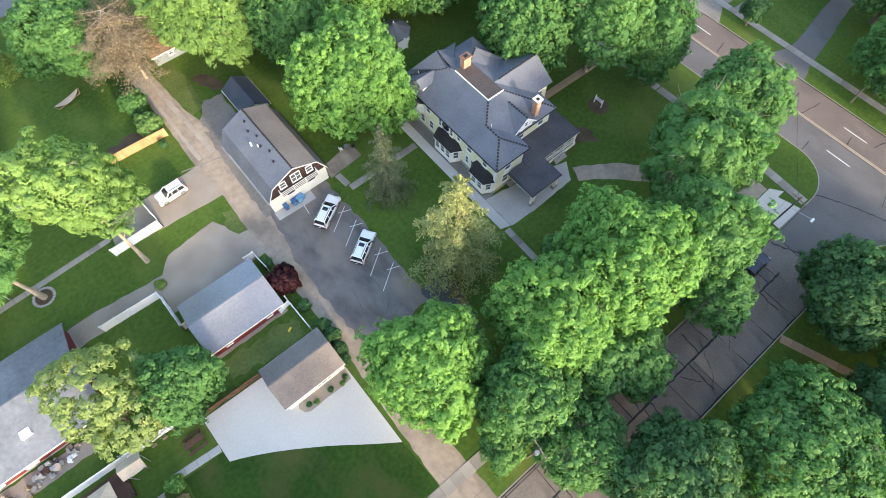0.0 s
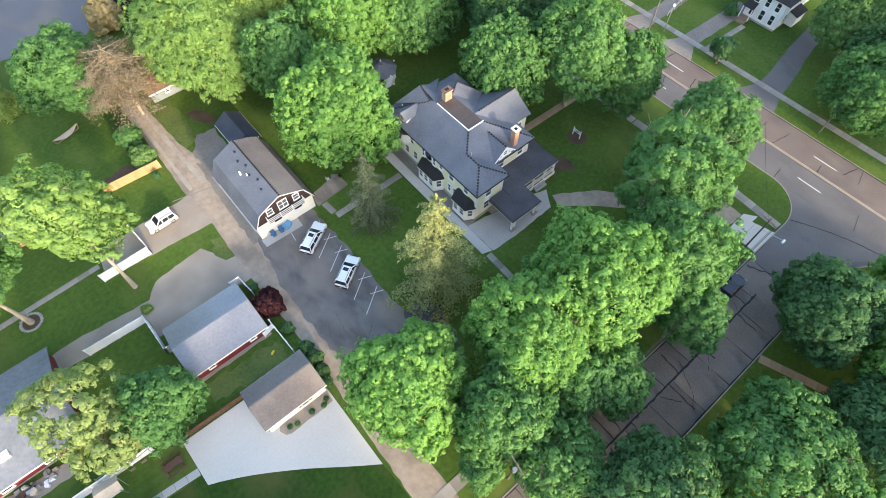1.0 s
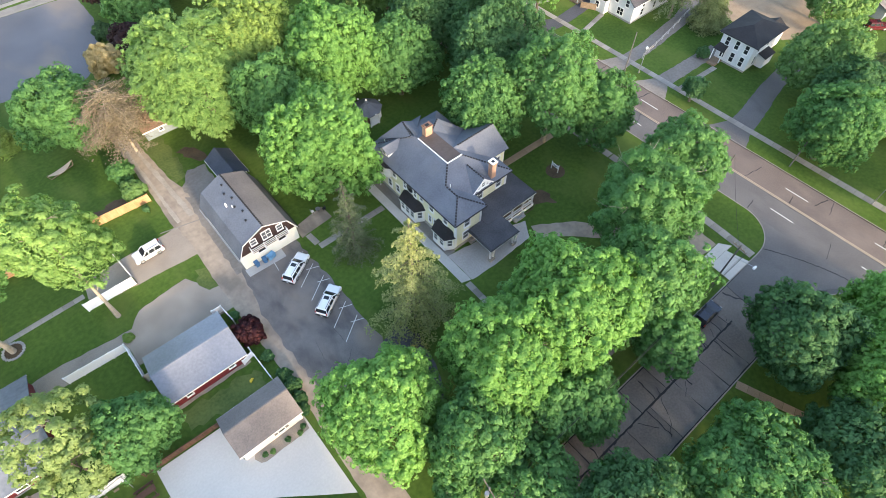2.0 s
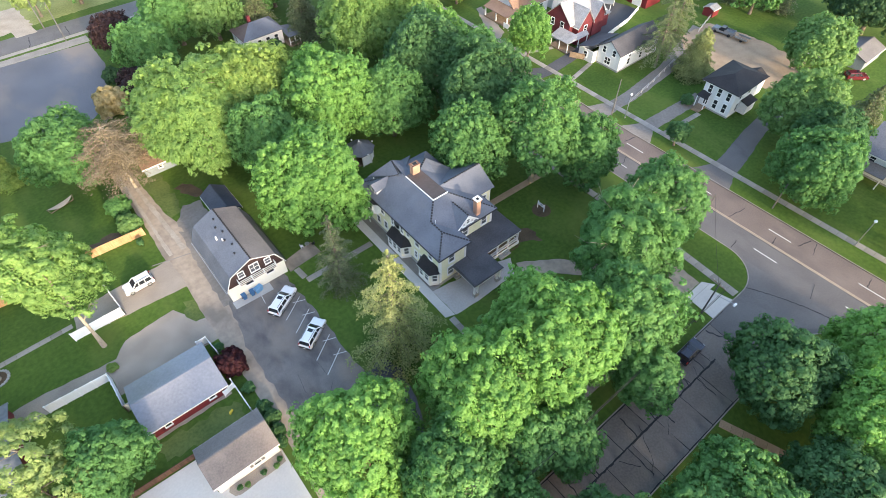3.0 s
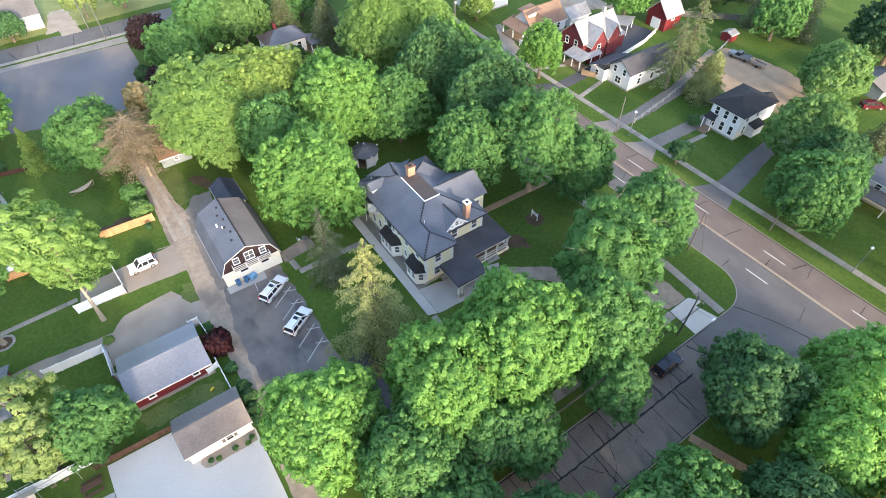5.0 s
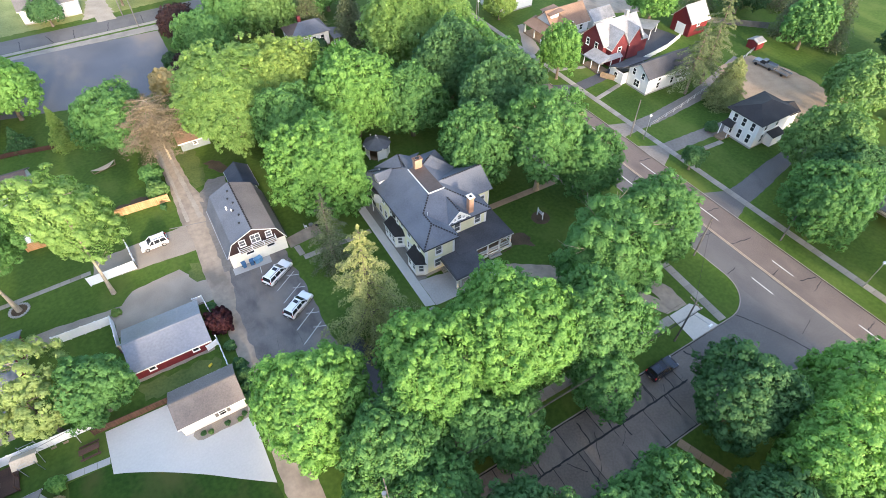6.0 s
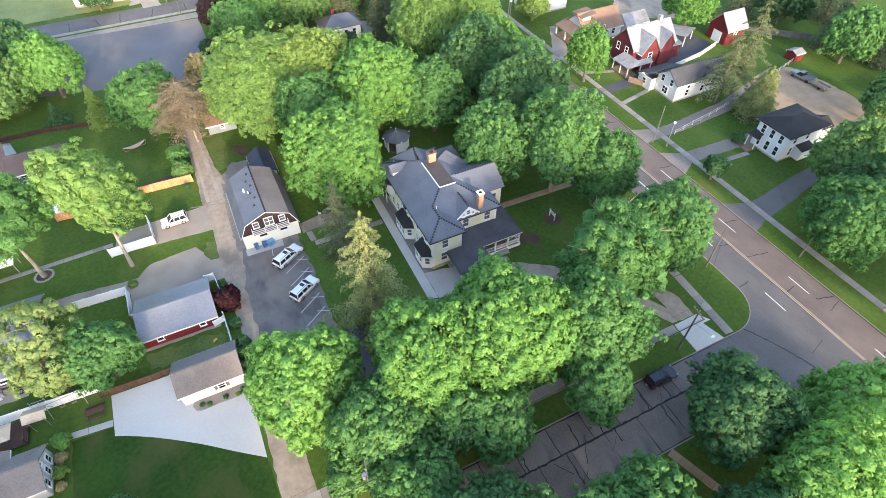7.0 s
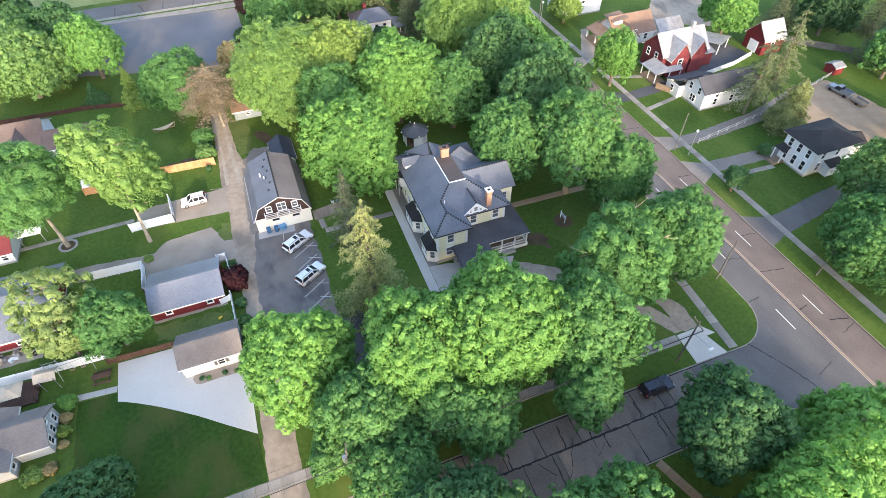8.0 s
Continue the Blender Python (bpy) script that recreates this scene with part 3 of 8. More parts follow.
# stall lines of the parking lot
markings = thing("parking_markings", (13, 32, 0.03), "white painted stall lines on the asphalt", "markings", kind="structure")
for k in range(6):
    y = 42.1 - 2.95 * k
    part("stall_line", Solid().beam((14.6, y - 0.2, 0.035), (10.9, y - 2.75, 0.035), 0.09, 0.012), PAINT_WHITE, markings)
    part("end_line", Solid().beam((15.0, y - 1.25, 0.035), (13.2, y - 0.55, 0.035), 0.09, 0.012), PAINT_WHITE, markings)
part("stall_line", Solid().beam((10.2, 43.6, 0.035), (9.9, 41.2, 0.035), 0.09, 0.012), PAINT_WHITE, markings)


# ---- buildings ----
def walls(parent, x0, x1, y0, y1, z0, z1, material, name="wall", t=0.25):
    """Four walls with thickness, butted end to end."""
    part(name, Solid().box(x0, x1, y0, y0 + t, z0, z1), material, parent)
    part(name, Solid().box(x0, x1, y1 - t, y1, z0, z1), material, parent)
    part(name, Solid().box(x0, x0 + t, y0 + t, y1 - t, z0, z1), material, parent)
    part(name, Solid().box(x1 - t, x1, y0 + t, y1 - t, z0, z1), material, parent)


def gable_x(parent, x0, x1, y0, y1, ze, zr, roof_mat, wall_mat, over=0.35, thick=0.14, trim=None, wall_inset=0.0):
    """A gable roof whose ridge runs along x; the gable ends are filled."""
    ym, k = (y0 + y1) / 2, (zr - ze) / ((y1 - y0) / 2)
    for side in (-1, 1):
        ye = ym + side * ((y1 - y0) / 2 + over)
        zz = ze - k * over
        part("roof", Solid().plate([(x0 - over, ye, zz), (x1 + over, ye, zz), (x1 + over, ym, zr), (x0 - over, ym, zr)], thick), roof_mat, parent)
        part("fascia", Solid().box(x0 - over, x1 + over, ye - 0.03, ye + 0.03, zz - 0.26, zz - 0.03), trim or WHITE, parent)
    for x in (x0 + wall_inset, x1 - wall_inset):
        d = 0.12 if x < (x0 + x1) / 2 else -0.12
        part("gable", Solid().loft([(x, y0, ze - 0.05), (x, y1, ze - 0.05), (x, ym, zr - 0.12)], [(x + d, y0, ze - 0.05), (x + d, y1, ze - 0.05), (x + d, ym, zr - 0.12)]), wall_mat, parent)
    part("ridge_cap", Solid().box(x0 - over, x1 + over, ym - 0.12, ym + 0.12, zr - 0.06, zr + 0.03), roof_mat, parent)


def gable_y(parent, x0, x1, y0, y1, ze, zr, roof_mat, wall_mat, over=0.35, thick=0.14, trim=None):
    xm, k = (x0 + x1) / 2, (zr - ze) / ((x1 - x0) / 2)
    for side in (-1, 1):
        xe = xm + side * ((x1 - x0) / 2 + over)
        zz = ze - k * over
        part("roof", Solid().plate([(xe, y0 - over, zz), (xe, y1 + over, zz), (xm, y1 + over, zr), (xm, y0 - over, zr)], thick), roof_mat, parent)
        part("fascia", Solid().box(xe - 0.03, xe + 0.03, y0 - over, y1 + over, zz - 0.26, zz - 0.03), trim or WHITE, parent)
    for y in (y0, y1):
        d = 0.12 if y == y0 else -0.12
        part("gable", Solid().loft([(x0, y, ze - 0.05), (x1, y, ze - 0.05), (xm, y, zr - 0.12)], [(x0, y + d, ze - 0.05), (x1, y + d, ze - 0.05), (xm, y + d, zr - 0.12)]), wall_mat, parent)
    part("ridge_cap", Solid().box(xm - 0.12, xm + 0.12, y0 - over, y1 + over, zr - 0.06, zr + 0.03), roof_mat, parent)


def hip_roof(parent, x0, x1, y0, y1, ze, k, roof_mat, thick=0.15, rise=None):
    """A hip roof over a rectangle with pitch k."""
    w, d = x1 - x0, y1 - y0
    r = min(w, d) / 2
    zr = ze + k * r
    if w > d:
        a, b = (x0 + r, y0 + r, zr), (x1 - r, y0 + r, zr)
        faces = [[(x0, y0, ze), (x1, y0, ze), b, a], [(x1, y1, ze), (x0, y1, ze), a, b], [(x0, y1, ze), (x0, y0, ze), a], [(x1, y0, ze), (x1, y1, ze), b]]
    else:
        a, b = (x0 + r, y0 + r, zr), (x0 + r, y1 - r, zr)
        faces = [[(x1, y0, ze), (x1, y1, ze), b, a], [(x0, y1, ze), (x0, y0, ze), a, b], [(x0, y0, ze), (x1, y0, ze), a], [(x1, y1, ze), (x0, y1, ze), b]]
    for f in faces:
        part("roof", Solid().plate(f, thick), roof_mat, parent)
    return a, b


def ridge_caps(parent, *points):
    """Dark overlapping cap shingles along a ridge or hip."""
    for a, b in zip(points, points[1:]):
        a, b = Vector(a), Vector(b)
        n = max(1, int((b - a).length / 0.46))
        for i in range(n):
            p, q = a.lerp(b, i / n), a.lerp(b, (i + 0.62) / n)
            part("cap_shingle", Solid().beam(p + Vector((0, 0, 0.04)), q + Vector((0, 0, 0.05)), 0.26, 0.06), SHINGLE_DARK, parent)


def chimney(parent, x, y, z0, z1, w, d):
    part("chimney", Solid().box(x - w / 2, x + w / 2, y - d / 2, y + d / 2, z0, z1), BRICK_ORANGE, parent, "orange brick chimney")
    s = Solid()
    for i in range(2):
        e = 0.06 + 0.06 * i
        s.box(x - w / 2 - e, x + w / 2 + e, y - d / 2 - e, y - d / 2 + 0.15, z1 - 0.3 + 0.15 * i, z1 - 0.15 + 0.15 * i)
        s.box(x - w / 2 - e, x + w / 2 + e, y + d / 2 - 0.15, y + d / 2 + e, z1 - 0.3 + 0.15 * i, z1 - 0.15 + 0.15 * i)
        s.box(x - w / 2 - e, x - w / 2 + 0.15, y - d / 2, y + d / 2, z1 - 0.3 + 0.15 * i, z1 - 0.15 + 0.15 * i)
        s.box(x + w / 2 - 0.15, x + w / 2 + e, y - d / 2, y + d / 2, z1 - 0.3 + 0.15 * i, z1 - 0.15 + 0.15 * i)
    part("chimney_crown", s, BRICK_ORANGE, parent)
    part("flue", Solid().box(x - w / 4, x + w / 4, y - d / 4, y + d / 4, z1 - 0.2, z1 + 0.12), BLACK, parent, "dark flue opening")


# the large cream house
house = thing("large_house", (39, 37, 0), "large cream clapboard house with slate-blue hip roof", "house")
ZE, K = 7.0, 0.48
walls(house, 32.9, 46.0, 29.3, 46.9, 0.7, ZE - 0.05, CREAM)
walls(house, 32.9, 38.1, 26.6, 29.3, 0.7, ZE, CREAM)
walls(house, 46.0, 49.0, 33.0, 39.8, 0.7, ZE + 0.3, CREAM)
for b in ((32.85, 38.15, 26.55, 30), (32.85, 46.05, 29.25, 46.95), (46, 49.05, 32.95, 39.85)):
    part("foundation", Solid().box(*b, -0.2, 0.7), STONE, house, "grey stone foundation")
# roof: a truncated hip with a flat deck, a south wing, two north wings and an east gable
W, E, S, N = 32.3, 46.6, 28.7, 48.1
dk = (38.0, 40.9, 34.4, 41.6)
zd = ZE + K * 5.7
part("roof", Solid().plate([(W, 26, ZE), (35.5, 29.2, 8.54), (35.5, 31.9, 8.54), (38.0, 34.4, zd), (38.0, 42.4, zd), (W, N, ZE)], 0.15), SLATE, house, "slate-blue shingled west slope")
part("roof", Solid().plate([(38.7, 26, ZE), (38.7, 28.7, ZE), (35.5, 31.9, 8.54), (35.5, 29.2, 8.54)], 0.15), SLATE, house)
part("roof", Solid().plate([(W, 26, ZE), (38.7, 26, ZE), (35.5, 29.2, 8.54)], 0.15), SLATE, house)
part("roof", Solid().plate([(38.7, S, ZE), (E, S, ZE), (40.9, 34.4, zd), (38.0, 34.4, zd), (35.5, 31.9, 8.54)], 0.15), SLATE, house, "slate-blue shingled south slope")
part("roof", Solid().plate([(E, S, ZE), (E, 47.3, ZE), (40.9, 41.6, zd), (40.9, 34.4, zd)], 0.15), SLATE, house)
part("roof", Solid().plate([(E, 47.3, ZE), (38.0, 47.3, ZE), (38.0, 41.6, zd), (40.9, 41.6, zd)], 0.15), SLATE, house)
part("roof", Solid().plate([(W, N, ZE), (38.0, 42.4, zd), (43.7, N, ZE)], 0.15), SLATE, house)
part("roof_deck", Solid().box(dk[0] + 0.1, dk[1], dk[2] + 0.1, dk[3], zd - 0.2, zd + 0.06), DECK_BROWN, house, "flat brown roof deck")
part("deck_trim", Solid().box(37.95, 38.1, 34.35, 41.6, zd - 0.05, zd + 0.12).box(38.1, 41.0, 34.35, 34.5, zd - 0.05, zd + 0.12), WHITE, house, "white deck edge trim")
# north wings
part("roof", Solid().plate([(37.6, 42.4, zd), (38.6, 46.4, zd), (34.2, 47.4, ZE + 0.9)], 0.12), SLATE, house)
part("roof", Solid().plate([(38.0, 41.0, zd), (38.6, 46.4, zd), (41.6, 47.4, ZE + 0.4), (41.6, 42.0, ZE + 1.2)], 0.12), SLATE, house)
part("roof", Solid().plate([(40.9, 41.4, zd), (43.4, 43.2, zd), (43.0, 47.2, ZE), (40.6, 45.0, ZE + 0.8)], 0.12), SLATE, house)
part("roof", Solid().plate([(40.9, 41.4, zd), (43.4, 43.2, zd), (46.9, 40.6, ZE + 0.3), (43.0, 38.5, ZE + 1.4)], 0.12), SLATE, house)
# east gable wing
part("roof", Solid().plate([(41.0, 36.4, 9.75), (49.4, 36.4, 9.75), (49.4, 32.4, 7.3), (43.6, 32.4, 7.3)], 0.15), SLATE, house)
part("roof", Solid().plate([(41.0, 36.4, 9.75), (49.4, 36.4, 9.75), (49.4, 40.4, 7.3), (43.6, 40.4, 7.3)], 0.15), SLATE, house)
part("gable", Solid().loft([(48.8, 32.9, 7.2), (48.8, 39.9, 7.2), (48.8, 36.4, 9.5)], [(49.0, 32.9, 7.2), (49.0, 39.9, 7.2), (49.0, 36.4, 9.5)]), WHITE_BOARD, house)
ridge_caps(house, (W + 0.1, 26.1, ZE), (35.5, 29.2, 8.54), (35.5, 31.9, 8.54), (38.0, 34.4, zd))
ridge_caps(house, (38.6, 26.1, ZE), (35.5, 29.2, 8.54))
ridge_caps(house, (40.9, 34.4, zd), (E - 0.1, S + 0.1, ZE))
ridge_caps(house, (W + 0.1, N - 0.1, ZE), (37.6, 42.8, zd - 0.1), (38.6, 46.4, zd))
ridge_caps(house, (40.9, 41.6, zd), (43.4, 43.2, zd))
ridge_caps(house, (41.8, 36.4, 9.75), (49.3, 36.4, 9.75))
# eaves: boards and dark gutters
for a, b in (((W, 26, 0), (W, N, 0)), ((W, 26, 0), (38.7, 26, 0)), ((38.7, 26, 0), (38.7, S, 0)), ((38.7, S, 0), (E, S, 0)), ((E, S, 0), (E, 33, 0)), ((49.4, 32.4, 0), (49.4, 40.4, 0))):
    za = ZE if a[0] < 49 else 7.3
    part("gutter", Solid().beam((a[0], a[1], za - 0.13), (b[0], b[1], za - 0.13), 0.16, 0.16), BLACK, house, "dark metal gutter")
part("soffit", Solid().box(W, 32.9, 26, N, ZE - 0.22, ZE - 0.17).box(W, 38.7, 26, 26.6, ZE - 0.225, ZE - 0.175).box(38.2, E, S, 29.3, ZE - 0.22, ZE - 0.17), WHITE, house, "white soffit")
for x, y in ((32.9, 26.6), (38.1, 26.6), (46.0, 29.3), (32.9, 46.9), (49.0, 33.0)):
    part("corner_board", Solid().box(x - 0.06, x + 0.3 if x < 38 else x + 0.06, y - 0.06, y + 0.3, 0.7, ZE - 0.2), WHITE, house)
part("corner_board", Solid().box(37.8, 38.16, 26.53, 26.6, 0.7, ZE - 0.2), WHITE, house)
part("corner_board", Solid().box(45.65, 46.06, 29.23, 29.3, 0.7, ZE - 0.2), WHITE, house)
part("frieze", Solid().box(32.84, 32.9, 26.6, 46.9, ZE - 0.6, ZE - 0.22).box(32.9, 38.1, 26.54, 26.6, ZE - 0.6, ZE - 0.22).box(38.15, 46, 29.24, 29.3, ZE - 0.6, ZE - 0.22), WHITE, house, "white frieze board")
# windows, upper and lower storey
for y, z, w, h in ((28.9, 5.3, 0.8, 1.4), (32.2, 5.3, 0.9, 1.5), (34.6, 5.4, 0.6, 1.1), (36.2, 5.0, 0.5, 1.4), (38.8, 5.0, 0.5, 1.4), (41.6, 5.3, 0.8, 1.4), (31.2, 2.3, 0.9, 1.6), (32.6, 2.3, 0.5, 1.4), (40.9, 2.4, 0.8, 1.5), (43.0, 2.2, 0.8, 1.5)):
    window(house, (32.9, y, z), "-x", w, h, b=0.19, glass=CURTAIN)
arch_win = part("arched_window", Solid().rod((32.80, 37.5, 5.2), (32.95, 37.5, 5.2), 0.95, n=20), WHITE, house, "round-arched stair window")
part("pane", Solid().rod((32.78, 37.5, 5.2), (32.95, 37.5, 5.2), 0.78, n=20), GLASS, arch_win)
for x, z in ((35.2, 5.2), (35.0, 2.4)):
    window(house, (x, 26.6, z), "-y", 1.0, 1.6, b=0.19, glass=CURTAIN)
for x in (40.3, 44.3):
    window(house, (x, 29.3, 5.3), "-y", 1.0, 1.6, b=0.19, glass=CURTAIN)
window(house, (49.0, 36.4, 5.2), "+x", 1.0, 1.6, b=0.19, glass=CURTAIN)
window(house, (47.6, 33.0, 5.2), "-y", 0.9, 1.5, b=0.19, glass=CURTAIN)


def bay(y0, y1, x_out, z0, z1, zroof, roof_mat=SHINGLE_DARK):
    """A canted bay on the west wall with its own dark roof."""
    d = 0.8
    base = [(32.95, y0), (x_out, y0 + d), (x_out, y1 - d), (32.95, y1)]
    b = part("bay", Solid().prism(base, z0, z1), CREAM_PALE, house, "pale canted bay")
    part("bay_base", Solid().prism([(32.95, y0 - 0.06), (x_out - 0.06, y0 + d - 0.05), (x_out - 0.06, y1 - d + 0.05), (32.95, y1 + 0.06)], z0 - 0.02, z0 + 0.55), WHITE, house)
    r = Solid()
    eave = [(32.9, y0 - 0.25), (x_out - 0.25, y0 + d - 0.2), (x_out - 0.25, y1 - d + 0.2), (32.9, y1 + 0.25)]
    top = [(32.9, y0 + 0.5), (32.7, y0 + d + 0.5), (32.7, y1 - d - 0.5), (32.9, y1 - 0.5)]
    r.loft([(x, y, z1) for x, y in eave], [(x, y, zroof) for x, y in top])
    part("bay_roof", r, roof_mat, house, "dark shingled bay roof")
    part("bay_cornice", Solid().prism(eave, z1 - 0.18, z1 - 0.005), WHITE, house)
    zc = (z0 + z1) / 2 + 0.25
    n = max(1, int((y1 - y0 - 2 * d) / 1.1))
    for i in range(n):
        yc = y0 + d + (y1 - y0 - 2 * d) * (i + 0.5) / n
        window(house, (x_out, yc, zc), "-x", 0.8, 1.4, b=0.19, glass=CURTAIN)
    for yc, turn in ((y0 + d / 2, -90 + math.degrees(math.atan2(32.95 - x_out, d))), (y1 - d / 2, -90 - math.degrees(math.atan2(32.95 - x_out, d)))):
        window(house, ((32.95 + x_out) / 2, yc, zc), turn, 0.7, 1.4, b=0.19, glass=CURTAIN)


bay(34.0, 39.2, 31.5, 0.3, 3.1, 4.1)
bay(26.7, 31.0, 31.5, 0.3, 3.1, 4.3)
# upper oriel and its neighbour porch at the north end of the west wall
part("oriel", Solid().prism([(32.95, 42.3), (32.0, 43.0), (32.0, 44.4), (32.95, 45.2)], 3.9, 6.6), WHITE_BOARD, house, "white upper oriel")
window(house, (32.0, 43.7, 5.4), "-x", 0.8, 1.3, b=0.19, glass=CURTAIN)
part("oriel_roof", Solid().prism([(32.95, 41.2), (31.8, 42.4), (31.8, 47.2), (32.95, 47.6)], 6.55, 6.7), SHINGLE_DARK, house)
# flat dark sheet on the wall in place of the recess's shade
part("entry_recess", Solid().box(32.82, 32.9, 45.4, 47.0, 0.8, 3.4), GLASS, house, "dark sheet standing for the shaded entry recess")
for y in (45.2, 47.2):
    part("entry_post", Solid().box(32.2, 32.32, y - 0.06, y + 0.06, 0.0, 3.3), WHITE, house)
part("entry_roof", Solid().box(31.9, 32.9, 44.9, 47.5, 3.3, 3.45), SHINGLE_DARK, house)
# west and south dormers
dw = part("dormer", Solid().box(33.2, 36.6, 43.2, 45.4, 7.2, 8.3), WHITE_BOARD, house, "small white gabled dormer")
part("dormer_roof", Solid().plate([(32.9, 43.0, 8.2), (32.9, 44.3, 9.0), (37.0, 44.3, 9.0), (36.0, 43.0, 8.2)], 0.1).plate([(32.9, 45.6, 8.2), (32.9, 44.3, 9.0), (37.0, 44.3, 9.0), (36.0, 45.6, 8.2)], 0.1), SLATE, dw)
window(house, (33.2, 44.3, 7.8), "-x", 0.7, 0.7, b=0.19, glass=CURTAIN)
DX, DF = 40.5, 28.95
ds = part("dormer", Solid().loft([(DX - 1.7, DF, 7.0), (DX + 1.7, DF, 7.0), (DX + 1.7, DF, 7.35), (DX, DF, 8.95), (DX - 1.7, DF, 7.35)], [(DX - 1.7, 32.5, 7.0), (DX + 1.7, 32.5, 7.0), (DX + 1.7, 32.5, 7.35), (DX, 32.5, 8.95), (DX - 1.7, 32.5, 7.35)]), WHITE, house, "white gabled dormer")
part("dormer_roof", Solid().plate([(DX - 2.05, DF - 0.12, 7.2), (DX, DF - 0.12, 9.1), (DX, 33.0, 9.1), (DX - 2.05, 30.0, 7.2)], 0.08).plate([(DX + 2.05, DF - 0.12, 7.2), (DX, DF - 0.12, 9.1), (DX, 33.0, 9.1), (DX + 2.05, 30.0, 7.2)], 0.08), SLATE, ds)
part("rake_board", Solid().beam((DX - 2.05, DF - 0.16, 7.12), (DX, DF - 0.16, 9.02), 0.06, 0.2).beam((DX + 2.05, DF - 0.16, 7.12), (DX, DF - 0.16, 9.02), 0.06, 0.2), WHITE, ds)
ridge_caps(house, (DX, DF, 9.12), (DX, 32.9, 9.12))
window(house, (DX, DF, 7.85), "-y", 0.6, 0.8, b=0.19, glass=CURTAIN)
for x in (DX - 0.85, DX + 0.85):
    window(house, (x, DF, 7.55), "-y", 0.4, 0.42, b=0.19, glass=CURTAIN)
chimney(house, 39.8, 41.4, 9.2, 11.6, 1.35, 0.9)
chimney(house, 43.0, 29.7, 6.8, 10.45, 0.85, 0.85)
part("chimney_cap", Solid().box(42.44, 43.56, 29.14, 29.42, 10.45, 10.6).box(42.44, 43.56, 29.98, 30.26, 10.45, 10.6).box(42.44, 42.72, 29.42, 29.98, 10.45, 10.6).box(43.28, 43.56, 29.42, 29.98, 10.45, 10.6), WHITE, house, "white stone chimney cap")
part("vent_pipe", Solid().rod((36.0, 31.4, 8.4), (36.0, 31.4, 9.0), 0.06).rod((40.4, 31.4, 8.2), (40.4, 31.4, 8.8), 0.06).rod((34.6, 46.0, 8.0), (34.6, 46.0, 8.5), 0.06), WHITE, house)
# wrap-around porch and porte-cochere
part("porch_roof", Solid().loft([(38.2, 24.9, 3.3), (48.9, 24.9, 3.3), (48.9, 33.0, 3.3), (46.0, 33.0, 3.3), (46.0, 29.3, 3.3), (38.2, 29.3, 3.3)], [(38.2, 25.2, 3.5), (48.6, 25.2, 3.5), (48.6, 33.0, 3.5), (46.0, 33.0, 3.9), (46.0, 29.3, 3.9), (38.2, 29.3, 3.9)]), PORCH_ROOF, house, "charcoal porch roof")
part("porch_fascia", Solid().box(41.4, 48.85, 24.95, 25.1, 3.0, 3.29).box(48.7, 48.85, 25.1, 33.0, 3.0, 3.29), WHITE, house)
part("porch_floor", Solid().box(38.2, 48.7, 25.1, 29.3, 0.0, 0.6).box(46.05, 48.7, 29.3, 33.0, 0.0, 0.6), WOOD, house, "grey boarded porch floor")
part("porch_skirt", Solid().box(41.5, 48.75, 25.0, 25.1, 0.0, 0.62).box(48.7, 48.8, 25.1, 33.0, 0.0, 0.62), WHITE, house, "white boarded porch skirt")
part("porch_step", Solid().box(43.9, 46.2, 24.2, 25.0, 0.0, 0.22).box(43.9, 46.2, 24.6, 25.0, 0.22, 0.44), STONE, house, "grey stone porch steps")
for x in (41.6, 43.9, 46.3, 48.5):
    part("porch_post", Solid().box(x - 0.12, x + 0.12, 25.15, 25.39, 0.6, 3.0), WHITE, house)
for y in (28.0, 30.6, 32.8):
    part("porch_post", Solid().box(48.4, 48.64, y - 0.12, y + 0.12, 0.6, 3.0), WHITE, house)
for z in (0.85, 1.55):
    part("porch_rail", Solid().box(41.6, 48.5, 25.2, 25.32, z - 0.05, z + 0.05), WHITE, house)
    part("porch_rail", Solid().box(48.46, 48.58, 25.3, 32.8, z - 0.05, z + 0.05), WHITE, house)
for i in range(34):
    x = 41.7 + 0.2 * i
    part("baluster", Solid().box(x - 0.025, x + 0.025, 25.23, 25.29, 0.85, 1.55), WHITE, house)
part("porch_brace", Solid().beam((46.4, 25.2, 2.2), (48.4, 25.2, 3.0), 0.06, 0.1).beam((46.4, 25.2, 3.0), (48.4, 25.2, 2.2), 0.06, 0.1), WHITE, house)
part("carriage_roof", Solid().loft([(35.3, 21.2, 2.95), (41.4, 21.2, 2.95), (41.4, 26.4, 2.95), (35.3, 26.4, 2.95)], [(35.5, 21.4, 3.15), (41.2, 21.4, 3.15), (41.2, 26.4, 3.5), (35.5, 26.4, 3.5)]), PORCH_ROOF, house, "charcoal carriage porch roof")
part("carriage_fascia", Solid().box(35.4, 41.3, 21.25, 21.4, 2.65, 2.94).box(35.4, 35.55, 21.4, 26.5, 2.65, 2.94).box(41.15, 41.3, 21.4, 24.9, 2.65, 2.94), WHITE, house)
for x, y in ((35.7, 21.6), (41.0, 21.6), (36.3, 21.6), (40.4, 21.6)):
    part("carriage_post", Solid().box(x - 0.13, x + 0.13, y - 0.13, y + 0.13, 0.6, 2.7), WHITE, house)
for x in (36.0, 40.7):
    part("post_base", Solid().box(x - 0.5, x + 0.5, 21.3, 21.9, 0.0, 0.6), STONE, house)
